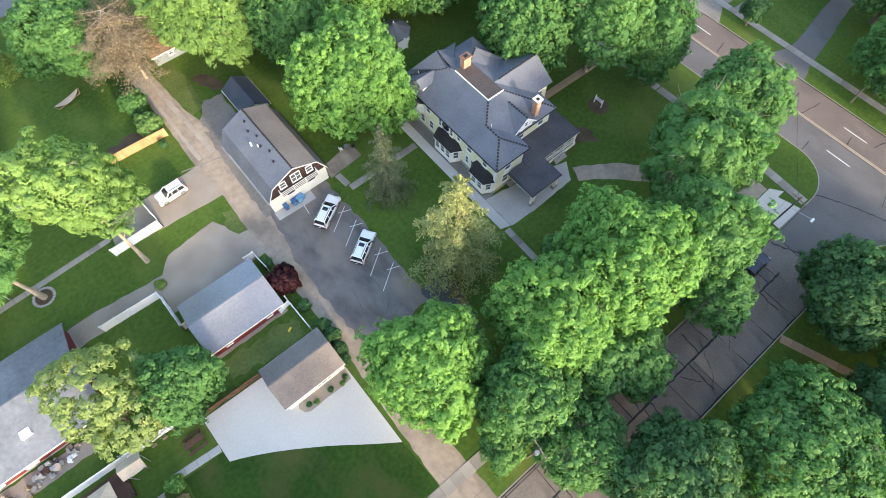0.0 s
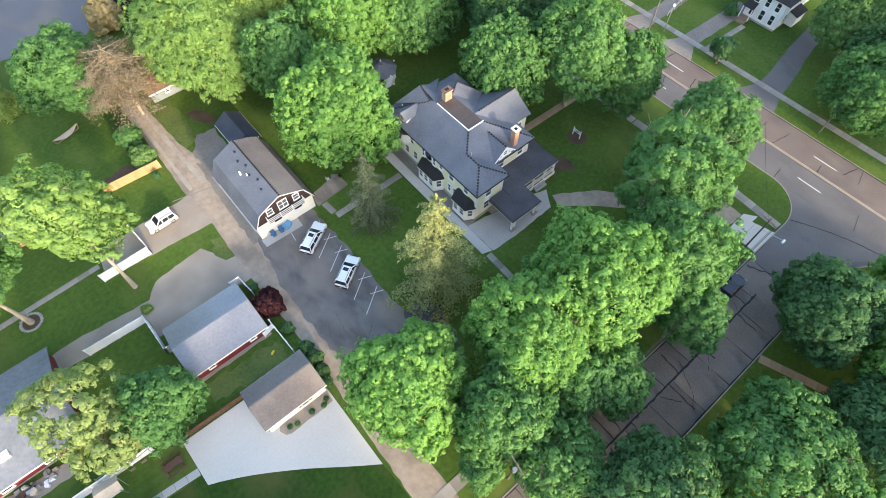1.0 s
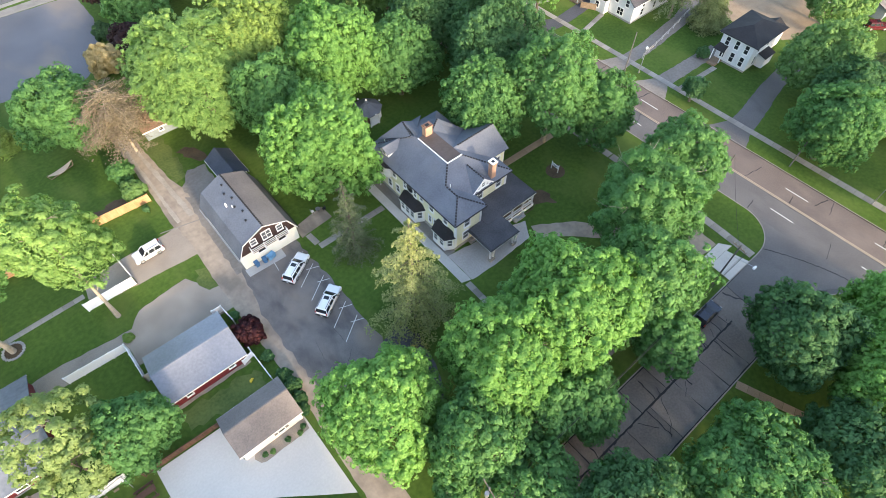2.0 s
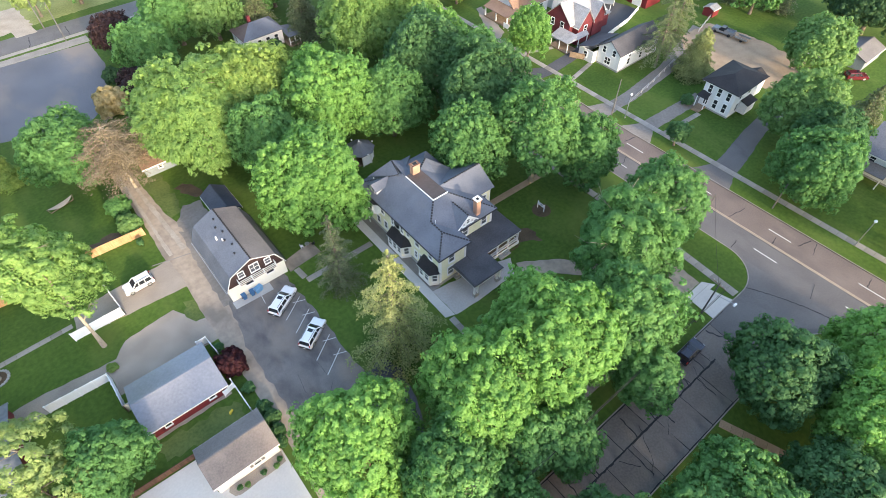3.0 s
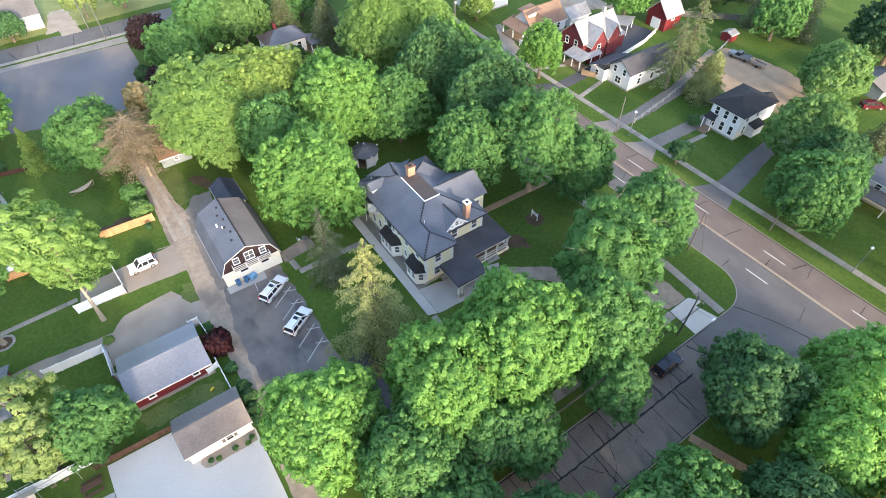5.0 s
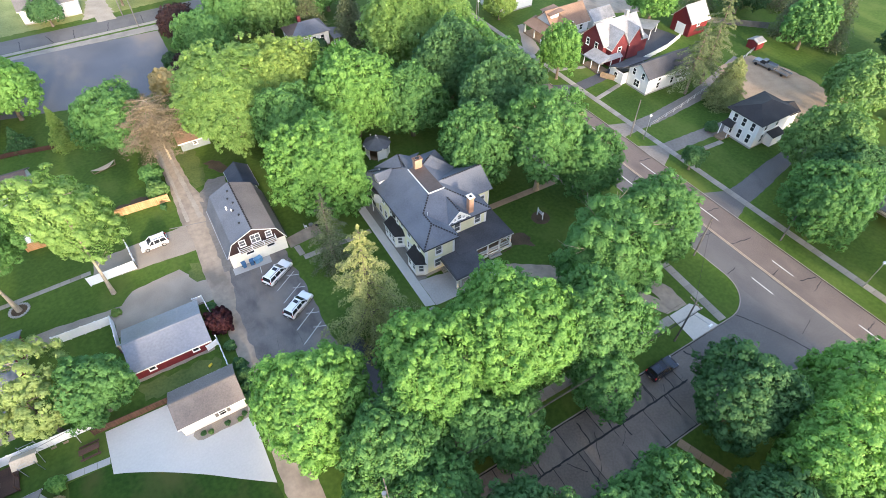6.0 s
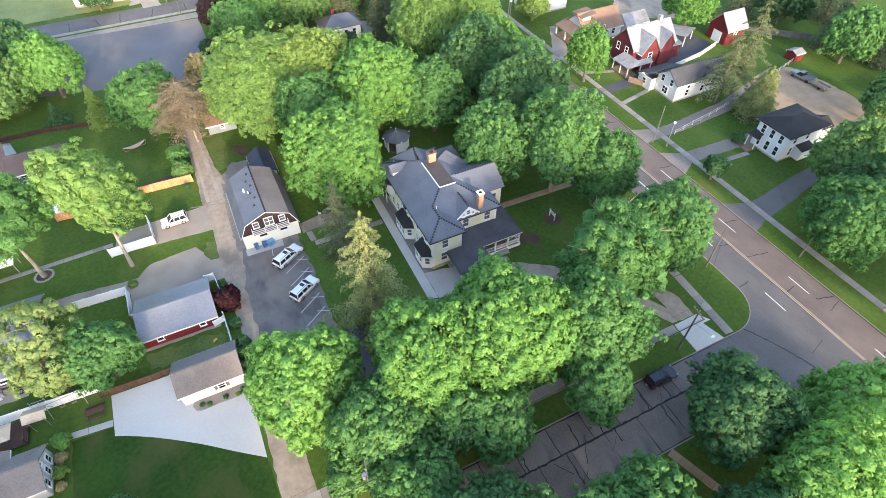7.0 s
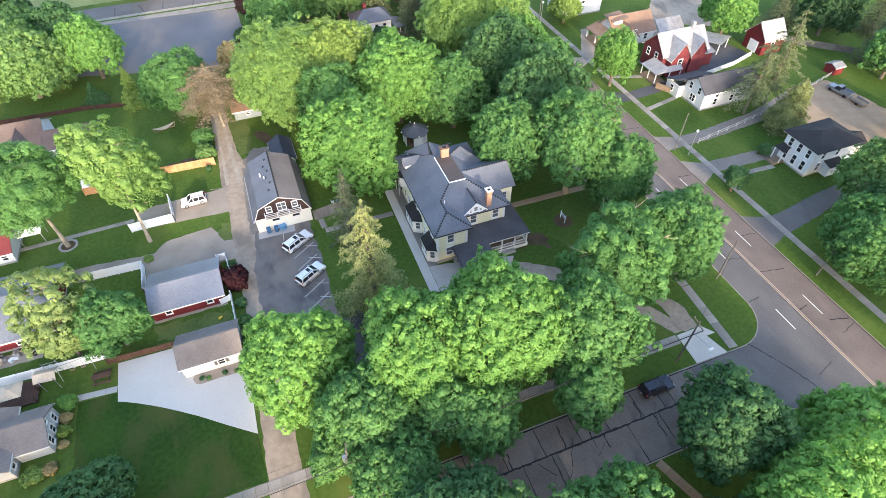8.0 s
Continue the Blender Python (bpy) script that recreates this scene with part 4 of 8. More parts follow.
part("side_steps", Solid().box(35.6, 37.6, 25.8, 26.5, 0.0, 0.35).box(35.8, 37.4, 26.1, 26.5, 0.35, 0.7), STONE, house, "grey stone entry steps")


# the gambrel-roofed building beside the drive
gam = thing("gambrel_barn", (11, 53, 0), "white gambrel building with brown shingled gable and balcony", "building")
GX0, GX1, GY0, GY1 = 6.2, 15.7, 44.6, 57.6
RISE = 0.85
walls(gam, GX0, GX1, GY0, GY1, 0.0, 2.95, CREAM_PALE)
prof = [(GX0 - 0.2, 2.85), (GX0 + 1.05, 5.45), ((GX0 + GX1) / 2, 7.1), (GX1 - 1.05, 5.45), (GX1 + 0.2, 2.85)]
# west slopes take a bluer, darker shingle: their shade is in the colour
for i, (lab, mt) in enumerate((("shingled west roof slope, blue-grey for its shade", SLATE), ("shingled west roof slope, blue-grey for its shade", SLATE), ("grey-brown shingled roof slope", SHINGLE_WARM), ("grey-brown shingled roof slope", SHINGLE_GREY))):
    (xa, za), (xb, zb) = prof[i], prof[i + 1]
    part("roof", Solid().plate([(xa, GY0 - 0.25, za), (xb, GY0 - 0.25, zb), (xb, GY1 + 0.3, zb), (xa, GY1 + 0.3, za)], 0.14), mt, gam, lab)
for y, d in ((GY0 + 0.02, 0.15), (GY1 - 0.17, 0.15)):
    out = [(x + (0.25 if x < 11 else -0.25 if x > 11.2 else 0), z - 0.12) for x, z in prof]
    part("gable", Solid().loft([(x, y, z) for x, z in out], [(x, y + d, z) for x, z in out]), SHINGLE_BROWN, gam, "brown shingled gable")
for i in range(4):
    (xa, za), (xb, zb) = prof[i], prof[i + 1]
    part("bargeboard", Solid().beam((xa, GY0 - 0.28, za - 0.09), (xb, GY0 - 0.28, zb - 0.06), 0.06, 0.10), WHITE, gam)
for x, w, h, bars in ((8.9, 0.85, 1.05, 1), (11.1, 1.35, 1.5, 1), (13.3, 0.85, 1.05, 1)):
    window(gam, (x, GY0 + 0.02, 3.85 + RISE if w < 1.2 else 3.95 + RISE), "-y", w, h, bars=bars, b=0.12, glass=CURTAIN)
part("balcony_floor", Solid().box(8.0, 14.2, GY0 - 0.75, GY0, 2.4 + RISE, 2.5 + RISE), WOOD, gam, "weathered balcony floor")
for z in (2.62 + RISE, 2.98 + RISE, 3.35 + RISE):
    part("balcony_rail", Solid().box(8.0, 14.2, GY0 - 0.77, GY0 - 0.69, z - 0.03, z + 0.03).box(8.0, 8.1, GY0 - 0.69, GY0, z - 0.03, z + 0.03).box(14.1, 14.2, GY0 - 0.69, GY0, z - 0.03, z + 0.03), WHITE, gam)
for x in (8.05, 10.1, 12.1, 14.15):
    part("balcony_post", Solid().box(x - 0.07, x + 0.07, GY0 - 0.79, GY0 - 0.67, 2.3 + RISE, 3.5 + RISE), WHITE, gam)
for x in (8.9, 13.6):
    part("bracket", Solid().beam((x, GY0 - 0.65, 2.4 + RISE), (x, GY0 - 0.05, 1.8 + RISE), 0.1, 0.1), WHITE, gam)
    window(gam, (x + 0.7 if x < 10 else x - 0.5, GY0, 2.2), "-y", 1.2, 0.5, bars=0)
part("vent_pipe", Solid().rod((8.9, 52.0, 5.7), (8.9, 52.0, 6.9), 0.13), VINYL, gam, "white roof vent")
part("vent_pipe", Solid().rod((9.5, 51.0, 6.0), (9.5, 51.0, 6.9), 0.09), VINYL, gam)
for k in range(6):
    x = 9.6 + 0.5 * (k % 2)
    part("roof_vent", Solid().box(x, x + 0.32, 47.2 + 1.7 * k, 47.5 + 1.7 * k, 5.9 + 0.25 * (k % 2), 6.72 + 0.22 * (k % 2)), BLACK, gam, "small dark roof vent")
ridge_caps(gam, (11.05, GY0 - 0.3, 7.12), (11.05, GY1 + 0.3, 7.12))
for x in (GX0 - 0.36, GX1 + 0.36):
    part("gutter", Solid().beam((x, GY0 - 0.3, 2.73), (x, GY1, 2.73), 0.10, 0.10), STEEL if x < 10 else BLACK, gam, "thin metal gutter")
zone("front_slab", [(6.0, 43.0), (12.2, 42.8), (12.3, 44.55), (6.0, 44.55)], 0.07, CONCRETE, "narrow concrete slab before the building", rough=0)

ANNEX_ROOF = surface("navy_shingle", (0.035, 0.042, 0.058), (0.08, 0.09, 0.115), 0.3, 5, 0.8, 0.4, depth=0.02)
annex = thing("annex_shed", (14, 66, 0), "small cream shed with dark blue gable roof", "shed")
walls(annex, 11.8, 15.9, 61.4, 68.0, 0, 2.0, CREAM_PALE)
gable_y(annex, 11.8, 15.9, 61.4, 68.0, 2.0, 3.35, ANNEX_ROOF, CREAM_PALE, 0.3)

# the red barn with a metal roof
barn = thing("red_barn", (-6, 35, 0), "long red shed with grey standing-seam metal roof", "barn")
BX0, BX1, BY0, BY1 = -11.2, -0.8, 31.1, 39.1
walls(barn, BX0, BX1, BY0, BY1, 0, 2.1, RED_BOARD)
gable_x(barn, BX0, BX1, BY0, BY1, 2.15, 3.6, METAL_ROOF, RED_BOARD, 0.3, 0.08)
for side in (-1, 1):
    s = Solid()
    for i in range(24):
        x = BX0 - 0.2 + i * 0.47
        s.beam((x, 35.1 + side * 4.3, 2.06), (x, 35.1, 3.62), 0.02, 0.012)
    part("roof_seam", s, METAL_ROOF, barn)
for x in (-8.9, -2.9):
    window(barn, (x, BY0, 1.25), "-y", 0.75, 0.6, bars=0)
zone("barn_apron", [(-11.4, 30.6), (-0.6, 30.6), (-0.6, 31.4), (-11.4, 31.4)], 0.04, GRAVEL, "stone drip strip along the red barn", rough=0.1)

# garage with white walls
garage = thing("garage", (-3.3, 22.5, 0), "white garage with grey-brown shingled gable roof", "garage")
walls(garage, -7.4, 0.7, 19.3, 24.8, 0, 2.6, WHITE_BOARD)
gable_x(garage, -7.4, 0.7, 19.3, 24.8, 2.7, 4.2, SHINGLE_WARM, WHITE_BOARD, 0.3)
window(garage, (-2.2, 19.3, 1.5), "-y", 0.85, 1.05)
for x in (-2.95, -1.45):
    part("shutter", Solid().box(x - 0.22, x + 0.22, 19.24, 19.3, 1.0, 2.0), SHINGLE_GREY, garage, "grey louvred shutter")


def simple_house(name, loc, x0, x1, y0, y1, zw, zr, axis, wall_mat, roof_mat, label, wins=(), over=0.4, foundation=True, category="house"):
    h = thing(name, loc, label, category)
    walls(h, x0, x1, y0, y1, 0.4 if foundation else 0, zw, wall_mat)
    if foundation:
        part("foundation", Solid().box(x0 + 0.02, x1 - 0.02, y0 + 0.02, y1 - 0.02, -0.2, 0.4), STONE, h)
    (gable_x if axis == "x" else gable_y)(h, x0, x1, y0, y1, zw, zr, roof_mat, wall_mat, over)
    for at, face, w, hh in wins:
        window(h, at, face, w, hh)
    return h


# white italianate house across the road
wh = thing("white_house", (112, 26, 0), "tall white clapboard house with charcoal hip roof", "house")
walls(wh, 106.6, 116.4, 21.9, 28.8, 0.4, 6.2, WHITE_BOARD)
part("foundation", Solid().box(106.65, 116.35, 21.95, 28.75, -0.2, 0.4), STONE, wh)
hip_roof(wh, 105.7, 117.4, 21.0, 29.5, 6.2, 0.38, SHINGLE_DARK)
part("soffit", Solid().box(105.8, 117.3, 21.1, 29.4, 5.98, 6.06), WHITE, wh)
for y in (23.2, 25.3, 27.4):
    window(wh, (106.6, y, 4.6), "-x", 0.8, 1.7)
    window(wh, (106.6, y, 1.9), "-x", 0.8, 1.9)
for x in (109, 112.5):
    window(wh, (x, 21.9, 4.6), "-y", 0.8, 1.6)
    window(wh, (x, 21.9, 1.9), "-y", 0.8, 1.8)
part("side_room", Solid().box(110.2, 113.6, 20.2, 21.9, 0.3, 2.6), WHITE_BOARD, wh)
part("side_room_roof", Solid().plate([(110.0, 20.0, 2.6), (113.8, 20.0, 2.6), (113.8, 21.9, 3.1), (110.0, 21.9, 3.1)], 0.12), SHINGLE_DARK, wh)
part("entry_roof", Solid().plate([(104.9, 26.6, 3.0), (104.9, 29.0, 3.0), (106.6, 28.8, 3.7), (106.6, 26.8, 3.7)], 0.12), SHINGLE_DARK, wh, "dark entry hood")
for y in (26.8, 28.8):
    part("entry_post", Solid().box(105.0, 105.15, y - 0.08, y + 0.08, 0.4, 2.95), WHITE, wh)
part("steps", Solid().box(103.9, 106.6, 26.9, 28.7, 0, 0.4), WOOD, wh, "wooden entry steps")
part("rear_gable", Solid().loft([(116.4, 22.5, 0.3), (120.6, 22.5, 0.3), (120.6, 22.5, 4.0), (116.4, 22.5, 4.0)], [(116.4, 26.5, 0.3), (120.6, 26.5, 0.3), (120.6, 26.5, 4.0), (116.4, 26.5, 4.0)]), WHITE_BOARD, wh)
part("rear_roof", Solid().plate([(117.5, 22.2, 4.0), (121.0, 22.2, 4.0), (121.0, 24.5, 5.3), (117.5, 24.5, 5.3)], 0.12).plate([(117.5, 26.8, 4.0), (121.0, 26.8, 4.0), (121.0, 24.5, 5.3), (117.5, 24.5, 5.3)], 0.12), SHINGLE_DARK, wh)

# white gabled farmhouse
fh = simple_house("farmhouse", (110, 51, 0), 103.0, 117.5, 47.8, 54.0, 4.4, 6.6, "x", WHITE_BOARD, PORCH_ROOF, "white gabled farmhouse with dark slate shingle roof",
                  [((103.0, 49.6, 4.0), "-x", 0.8, 1.4), ((103.0, 52.4, 4.0), "-x", 0.8, 1.4), ((103.0, 51.0, 1.7), "-x", 1.5, 1.5), ((106.5, 47.8, 3.5), "-y", 0.8, 1.3), ((111, 47.8, 1.7), "-y", 0.8, 1.4), ((106.5, 47.8, 1.7), "-y", 0.8, 1.4), ((114, 47.8, 3.4), "-y", 0.8, 1.2)])
walls(fh, 101.6, 110.0, 54.2, 58.4, 0.0, 2.8, WHITE_BOARD)
part("wing_roof", Solid().plate([(101.2, 58.8, 2.8), (110.2, 58.8, 2.8), (110.2, 54.2, 4.6), (101.2, 54.2, 4.6)], 0.14), PORCH_ROOF, fh, "dark slate lower wing roof")
window(fh, (101.6, 56.4, 1.6), "-x", 0.9, 1.3)

# red brick house with bright metal roof
rb = simple_house("red_brick_house", (110, 68, 0), 103.4, 116.0, 63.6, 71.0, 5.6, 9.2, "x", BRICK_RED, METAL_WHITE, "dark red brick house with bright metal roof",
                  [((108, 63.6, 4.2), "-y", 0.8, 1.4), ((110.2, 63.6, 4.2), "-y", 0.8, 1.4), ((110.2, 63.6, 1.8), "-y", 0.9, 1.6), ((115.2, 63.6, 1.8), "-y", 0.9, 1.6), ((103.4, 66, 4.2), "-x", 0.9, 1.5), ((103.4, 69, 4.2), "-x", 0.9, 1.5)])
gable_y(rb, 104.6, 109.6, 61.8, 68.0, 5.2, 8.6, METAL_WHITE, BRICK_RED, 0.4)
walls(rb, 104.6, 109.6, 61.8, 63.6, 0.3, 5.2, BRICK_RED)
gable_y(rb, 110.9, 114.7, 62.4, 68.0, 5.4, 8.2, METAL_WHITE, BRICK_RED, 0.4)
walls(rb, 110.9, 114.7, 62.4, 63.6, 0.3, 5.4, BRICK_RED)
window(rb, (107.1, 61.8, 3.8), "-y", 1.0, 1.6)
part("veranda_roof", Solid().plate([(100.0, 60.6, 2.7), (100.0, 66.4, 2.7), (103.4, 66.4, 3.7), (103.4, 60.6, 3.7)], 0.12).plate([(100.0, 60.6, 2.7), (107.6, 60.6, 2.7), (107.6, 61.8, 3.4), (103.4, 61.8, 3.5)], 0.12), METAL_WHITE, rb, "bright metal veranda roof")
for x, y in ((100.3, 60.9), (100.3, 63.5), (100.3, 66.1), (104.2, 60.9), (107.3, 60.9)):
    part("veranda_post", Solid().box(x - 0.09, x + 0.09, y - 0.09, y + 0.09, 0.3, 2.65), WHITE, rb)
part("veranda_floor", Solid().box(100.1, 103.4, 60.7, 66.4, -0.1, 0.35), WOOD, rb)
part("chimney", Solid().box(112.6, 113.4, 66.9, 67.7, 8.4, 10.4), STONE, rb, "grey-brown chimney")
part("rear_wing", Solid().box(116.0, 119.0, 64.0, 68.6, 0.0, 3.4), BRICK_RED, rb)
part("rear_wing_roof", Solid().plate([(115.9, 63.6, 3.4), (119.4, 63.6, 3.4), (119.4, 69.0, 4.4), (115.9, 69.0, 4.4)], 0.12), METAL_WHITE, rb)

# tan-roofed bungalow
tb = simple_house("bungalow", (107, 83, 0), 101.0, 113.0, 79.4, 87.4, 3.4, 6.8, "x", WHITE_BOARD, SHINGLE_TAN, "white bungalow with tan shingle roof",
                  [((104, 79.4, 1.9), "-y", 0.9, 1.4), ((107, 79.4, 1.9), "-y", 0.9, 1.4), ((110.5, 79.4, 1.9), "-y", 0.9, 1.4), ((107, 79.4, 3.6), "-y", 0.7, 0.9)])
gable_y(tb, 102.2, 106.6, 77.6, 84.0, 3.6, 5.8, SHINGLE_TAN, WHITE_BOARD, 0.4)
part("porch_roof", Solid().plate([(97.6, 79.0, 2.8), (97.6, 87.8, 2.8), (101.6, 87.8, 4.0), (101.6, 79.0, 4.0)], 0.14), SHINGLE_TAN, tb, "tan porch roof")
for y in (79.4, 83.4, 87.4):
    part("porch_post", Solid().box(97.9, 98.2, y - 0.15, y + 0.15, 0.3, 2.7), WHITE, tb)
part("porch_floor", Solid().box(97.8, 101, 79.2, 87.6, -0.1, 0.4), WOOD, tb)
part("dormer", Solid().box(101.6, 104.0, 81.6, 85.4, 4.2, 6.3), WHITE_BOARD, tb, "white front dormer")
part("dormer_roof", Solid().plate([(101.0, 81.2, 6.3), (101.0, 85.8, 6.3), (105.5, 85.8, 6.75), (105.5, 81.2, 6.75)], 0.12), SHINGLE_TAN, tb)
for y in (82.3, 83.5, 84.7):
    window(tb, (101.6, y, 5.5), "-x", 0.7, 0.8)
gw = simple_house("white_outbuilding", (117, 82, 0), 114.6, 121.6, 79.0, 84.0, 2.8, 4.6, "x", WHITE_BOARD, METAL_WHITE, "white outbuilding with bright metal roof", foundation=False, category="shed")
cp = thing("carport", (124, 70, 0), "open carport with a pale grey metal roof", "carport")
part("roof", Solid().plate([(119.4, 73.4, 2.6), (125.0, 75.4, 2.6), (129.2, 69.4, 3.0), (123.6, 66.6, 3.0)], 0.12), METAL_WHITE, cp)
for x, y in ((119.9, 73.3), (124.8, 74.9), (128.6, 69.5), (123.7, 67.1)):
    part("post", Solid().box(x - 0.08, x + 0.08, y - 0.08, y + 0.08, 0, 2.6), WHITE, cp)
rbn = simple_house("red_gambrel_shed", (137, 66, 0), 133.6, 140.0, 62.8, 69.0, 4.2, 7.4, "x", RED_BOARD, METAL_WHITE, "bright red barn with metal roof", [((136.5, 62.8, 3.0), "-y", 0.9, 0.9)], foundation=False, category="barn")
part("barn_door", Solid().box(133.5, 133.58, 64.4, 67.2, 0, 2.8), WHITE, rbn, "white sliding door")
simple_house("red_shed", (144, 50, 0), 142.7, 145.6, 48.6, 51.4, 2.1, 2.6, "x", RED_BOARD, METAL_WHITE, "small red shed with low metal roof", over=0.2, foundation=False, category="shed")
blh = simple_house("grey_blue_house", (115, -5, 0), 110.6, 121.0, -12.0, -1.6, 5.0, 8.2, "y", WHITE_BOARD, SLATE, "white house with dark slate-blue roof", [((110.6, -4, 3.8), "-x", 0.9, 1.4), ((110.6, -8, 3.8), "-x", 0.9, 1.4), ((110.6, -4, 1.6), "-x", 0.9, 1.4), ((110.6, -10, 1.6), "-x", 0.9, 1.4)])
part("porch_roof", Solid().plate([(108.0, -7.6, 2.6), (108.0, -2.2, 2.6), (110.6, -2.2, 3.4), (110.6, -7.6, 3.4)], 0.12), SHINGLE_GREY, blh)
for y in (-7.3, -2.5):
    part("porch_post", Solid().box(108.2, 108.4, y - 0.1, y + 0.1, 0, 2.55), WHITE, blh)
simple_house("grey_outbuilding", (151, 15, 0), 146.5, 156.0, 12.2, 18.6, 2.6, 3.8, "x", GREY_BOARD, SHINGLE_GREY, "low grey outbuilding behind the houses", foundation=False, category="shed")
simple_house("grey_garage", (149, 23, 0), 145.0, 153.0, 20.5, 25.5, 2.6, 4.0, "x", WHITE_BOARD, SHINGLE_GREY, "low white garage with grey roof", foundation=False, category="shed")

# houses to the north
ch = thing("north_house", (46, 112, 0), "white house with grey and brown hip roof among trees", "house")
walls(ch, 40.8, 50.6, 109.2, 116.4, 0.4, 3.9, WHITE_BOARD)
part("foundation", Solid().box(40.85, 50.55, 109.25, 116.35, -0.2, 0.4), STONE, ch)
part("roof", Solid().plate([(40.3, 108.7, 3.85), (51.1, 108.7, 3.85), (48.6, 112.8, 5.9), (44.2, 112.8, 5.9)], 0.14), SLATE, ch, "slate-grey south slope")
part("roof", Solid().plate([(51.1, 116.9, 3.85), (40.3, 116.9, 3.85), (44.2, 112.8, 5.9), (48.6, 112.8, 5.9)], 0.14), SHINGLE_UMBER, ch)
part("roof", Solid().plate([(40.3, 116.9, 3.85), (40.3, 108.7, 3.85), (44.2, 112.8, 5.9)], 0.14), SHINGLE_UMBER, ch, "brown-grey west slope")
part("roof", Solid().plate([(51.1, 108.7, 3.85), (51.1, 116.9, 3.85), (48.6, 112.8, 5.9)], 0.14), SLATE, ch)
part("frieze", Solid().box(40.75, 50.65, 109.12, 109.19, 3.35, 3.75), WHITE, ch)
part("chimney", Solid().box(44.4, 45.2, 113.6, 114.3, 4.9, 6.9), BRICK_RED, ch, "red brick chimney")
for x in (42.3, 44.4, 46.6, 48.8):
    window(ch, (x, 109.2, 2.2), "-y", 0.9, 1.5)
for y in (111.0, 114.4):
    window(ch, (40.8, y, 2.2), "-x", 0.9, 1.4)
part("porch_roof", Solid().plate([(50.7, 106.2, 2.7), (54.0, 106.2, 2.7), (54.0, 112.0, 2.7), (50.7, 112.0, 3.4)], 0.14), SLATE, ch, "slate-grey porch roof")
part("porch_floor", Solid().box(50.7, 53.8, 106.4, 112.0, 0.0, 0.45), WOOD, ch)
for x, y in ((50.9, 106.5), (52.3, 106.5), (53.7, 106.5), (53.7, 109.2), (53.7, 111.8)):
    part("porch_post", Solid().box(x - 0.09, x + 0.09, y - 0.09, y + 0.09, 0.45, 2.6), WHITE, ch)
part("porch_rail", Solid().box(50.9, 53.7, 106.44, 106.54, 1.1, 1.25).box(53.65, 53.75, 106.5, 111.8, 1.1, 1.25), WHITE, ch)
part("porch_step", Solid().box(53.8, 55.2, 108.0, 109.6, 0.0, 0.25), WOOD, ch)
simple_house("north_porch_house", (100, 105, 0), 98, 110, 100, 109, 5.5, 8.5, "x", WHITE_BOARD, SHINGLE_GREY, "white two-storey house beyond the bungalow", [((98, 103, 4), "-x", 0.9, 1.5), ((98, 106, 4), "-x", 0.9, 1.5), ((101, 100, 4), "-y", 0.9, 1.5), ((104, 100, 4), "-y", 0.9, 1.5)])
simple_house("far_west_house", (-10, 168, 0), -18, -3.4, 163.4, 173, 4.2, 7.4, "x", WHITE_BOARD, SHINGLE_GREY, "pale house beyond the back street", [((-14, 163.4, 2.2), "-y", 1.0, 1.4), ((-8, 163.4, 2.2), "-y", 1.0, 1.4), ((-3.4, 168, 2.2), "+x", 1.0, 1.4)])
zone("far_drive", [(-0.5, 155.0), (4.5, 155.0), (2.5, 172), (-2.0, 172)], 0.02, DIRT, "pale dirt drive beside the far house")
simple_house("yard_shed", (-20.6, 68.4, 0), -22.9, -18.2, 67.0, 69.6, 1.75, 2.3, "x", WHITE_BOARD, VINYL, "small shed with a low white roof beside the short drive", over=0.2, foundation=False, category="shed")

# houses to the west
ww = simple_house("west_house", (-33, 88, 0), -44.0, -30.4, 82.6, 92.0, 3.2, 6.0, "x", WHITE_BOARD, SHINGLE_UMBER, "white house with grey-brown shingle roof", [((-40, 82.6, 1.9), "-y", 0.9, 1.3), ((-36, 82.6, 1.9), "-y", 0.9, 1.3), ((-32, 82.6, 1.9), "-y", 0.9, 1.3)])
gable_y(ww, -37.0, -32.4, 80.2, 87.0, 3.2, 5.4, SHINGLE_UMBER, WHITE_BOARD, 0.3)
walls(ww, -37.0, -32.4, 80.2, 82.6, 0.3, 3.2, WHITE_BOARD)
ww2 = simple_house("west_house_wing", (-26, 85, 0), -30.2, -20.8, 80.8, 88.0, 2.7, 4.6, "x", WHITE_BOARD, SHINGLE_UMBER, "white single-storey wing with brown roof", [((-28, 80.8, 1.6), "-y", 1.0, 1.1), ((-25.5, 80.8, 1.6), "-y", 0.9, 1.1), ((-23, 80.8, 1.5), "-y", 0.8, 1.3)])
rn = simple_house("ranch_house", (-34, 39, 0), -52.0, -24.4, 33.2, 46.2, 2.6, 4.9, "x", RED_BOARD, RANCH_ROOF, "long red ranch house with blue-grey roof", [((-29, 33.2, 1.5), "-y", 1.2, 1.0), ((-34, 33.2, 1.5), "-y", 1.2, 1.0), ((-38, 33.2, 1.5), "-y", 1.2, 1.0)], over=0.5)
part("skylight", Solid().box(-32.6, -31.4, 35.2, 36.2, 3.2, 3.75), VINYL, rn, "white roof hatch")
swh = simple_house("grey_cottage", (-28, 17, 0), -36.5, -27.5, 12.4, 20.6, 2.8, 5.0, "y", PALE_BOARD, SHINGLE_WARM, "pale grey cottage with warm grey roof and gabled wing", [((-27.5, 13.4, 1.7), "+x", 0.7, 1.2), ((-31.8, 12.4, 1.5), "-y", 1.0, 1.4)])
walls(swh, -27.3, -23.5, 14.3, 19.8, 0.0, 2.5, PALE_BOARD)
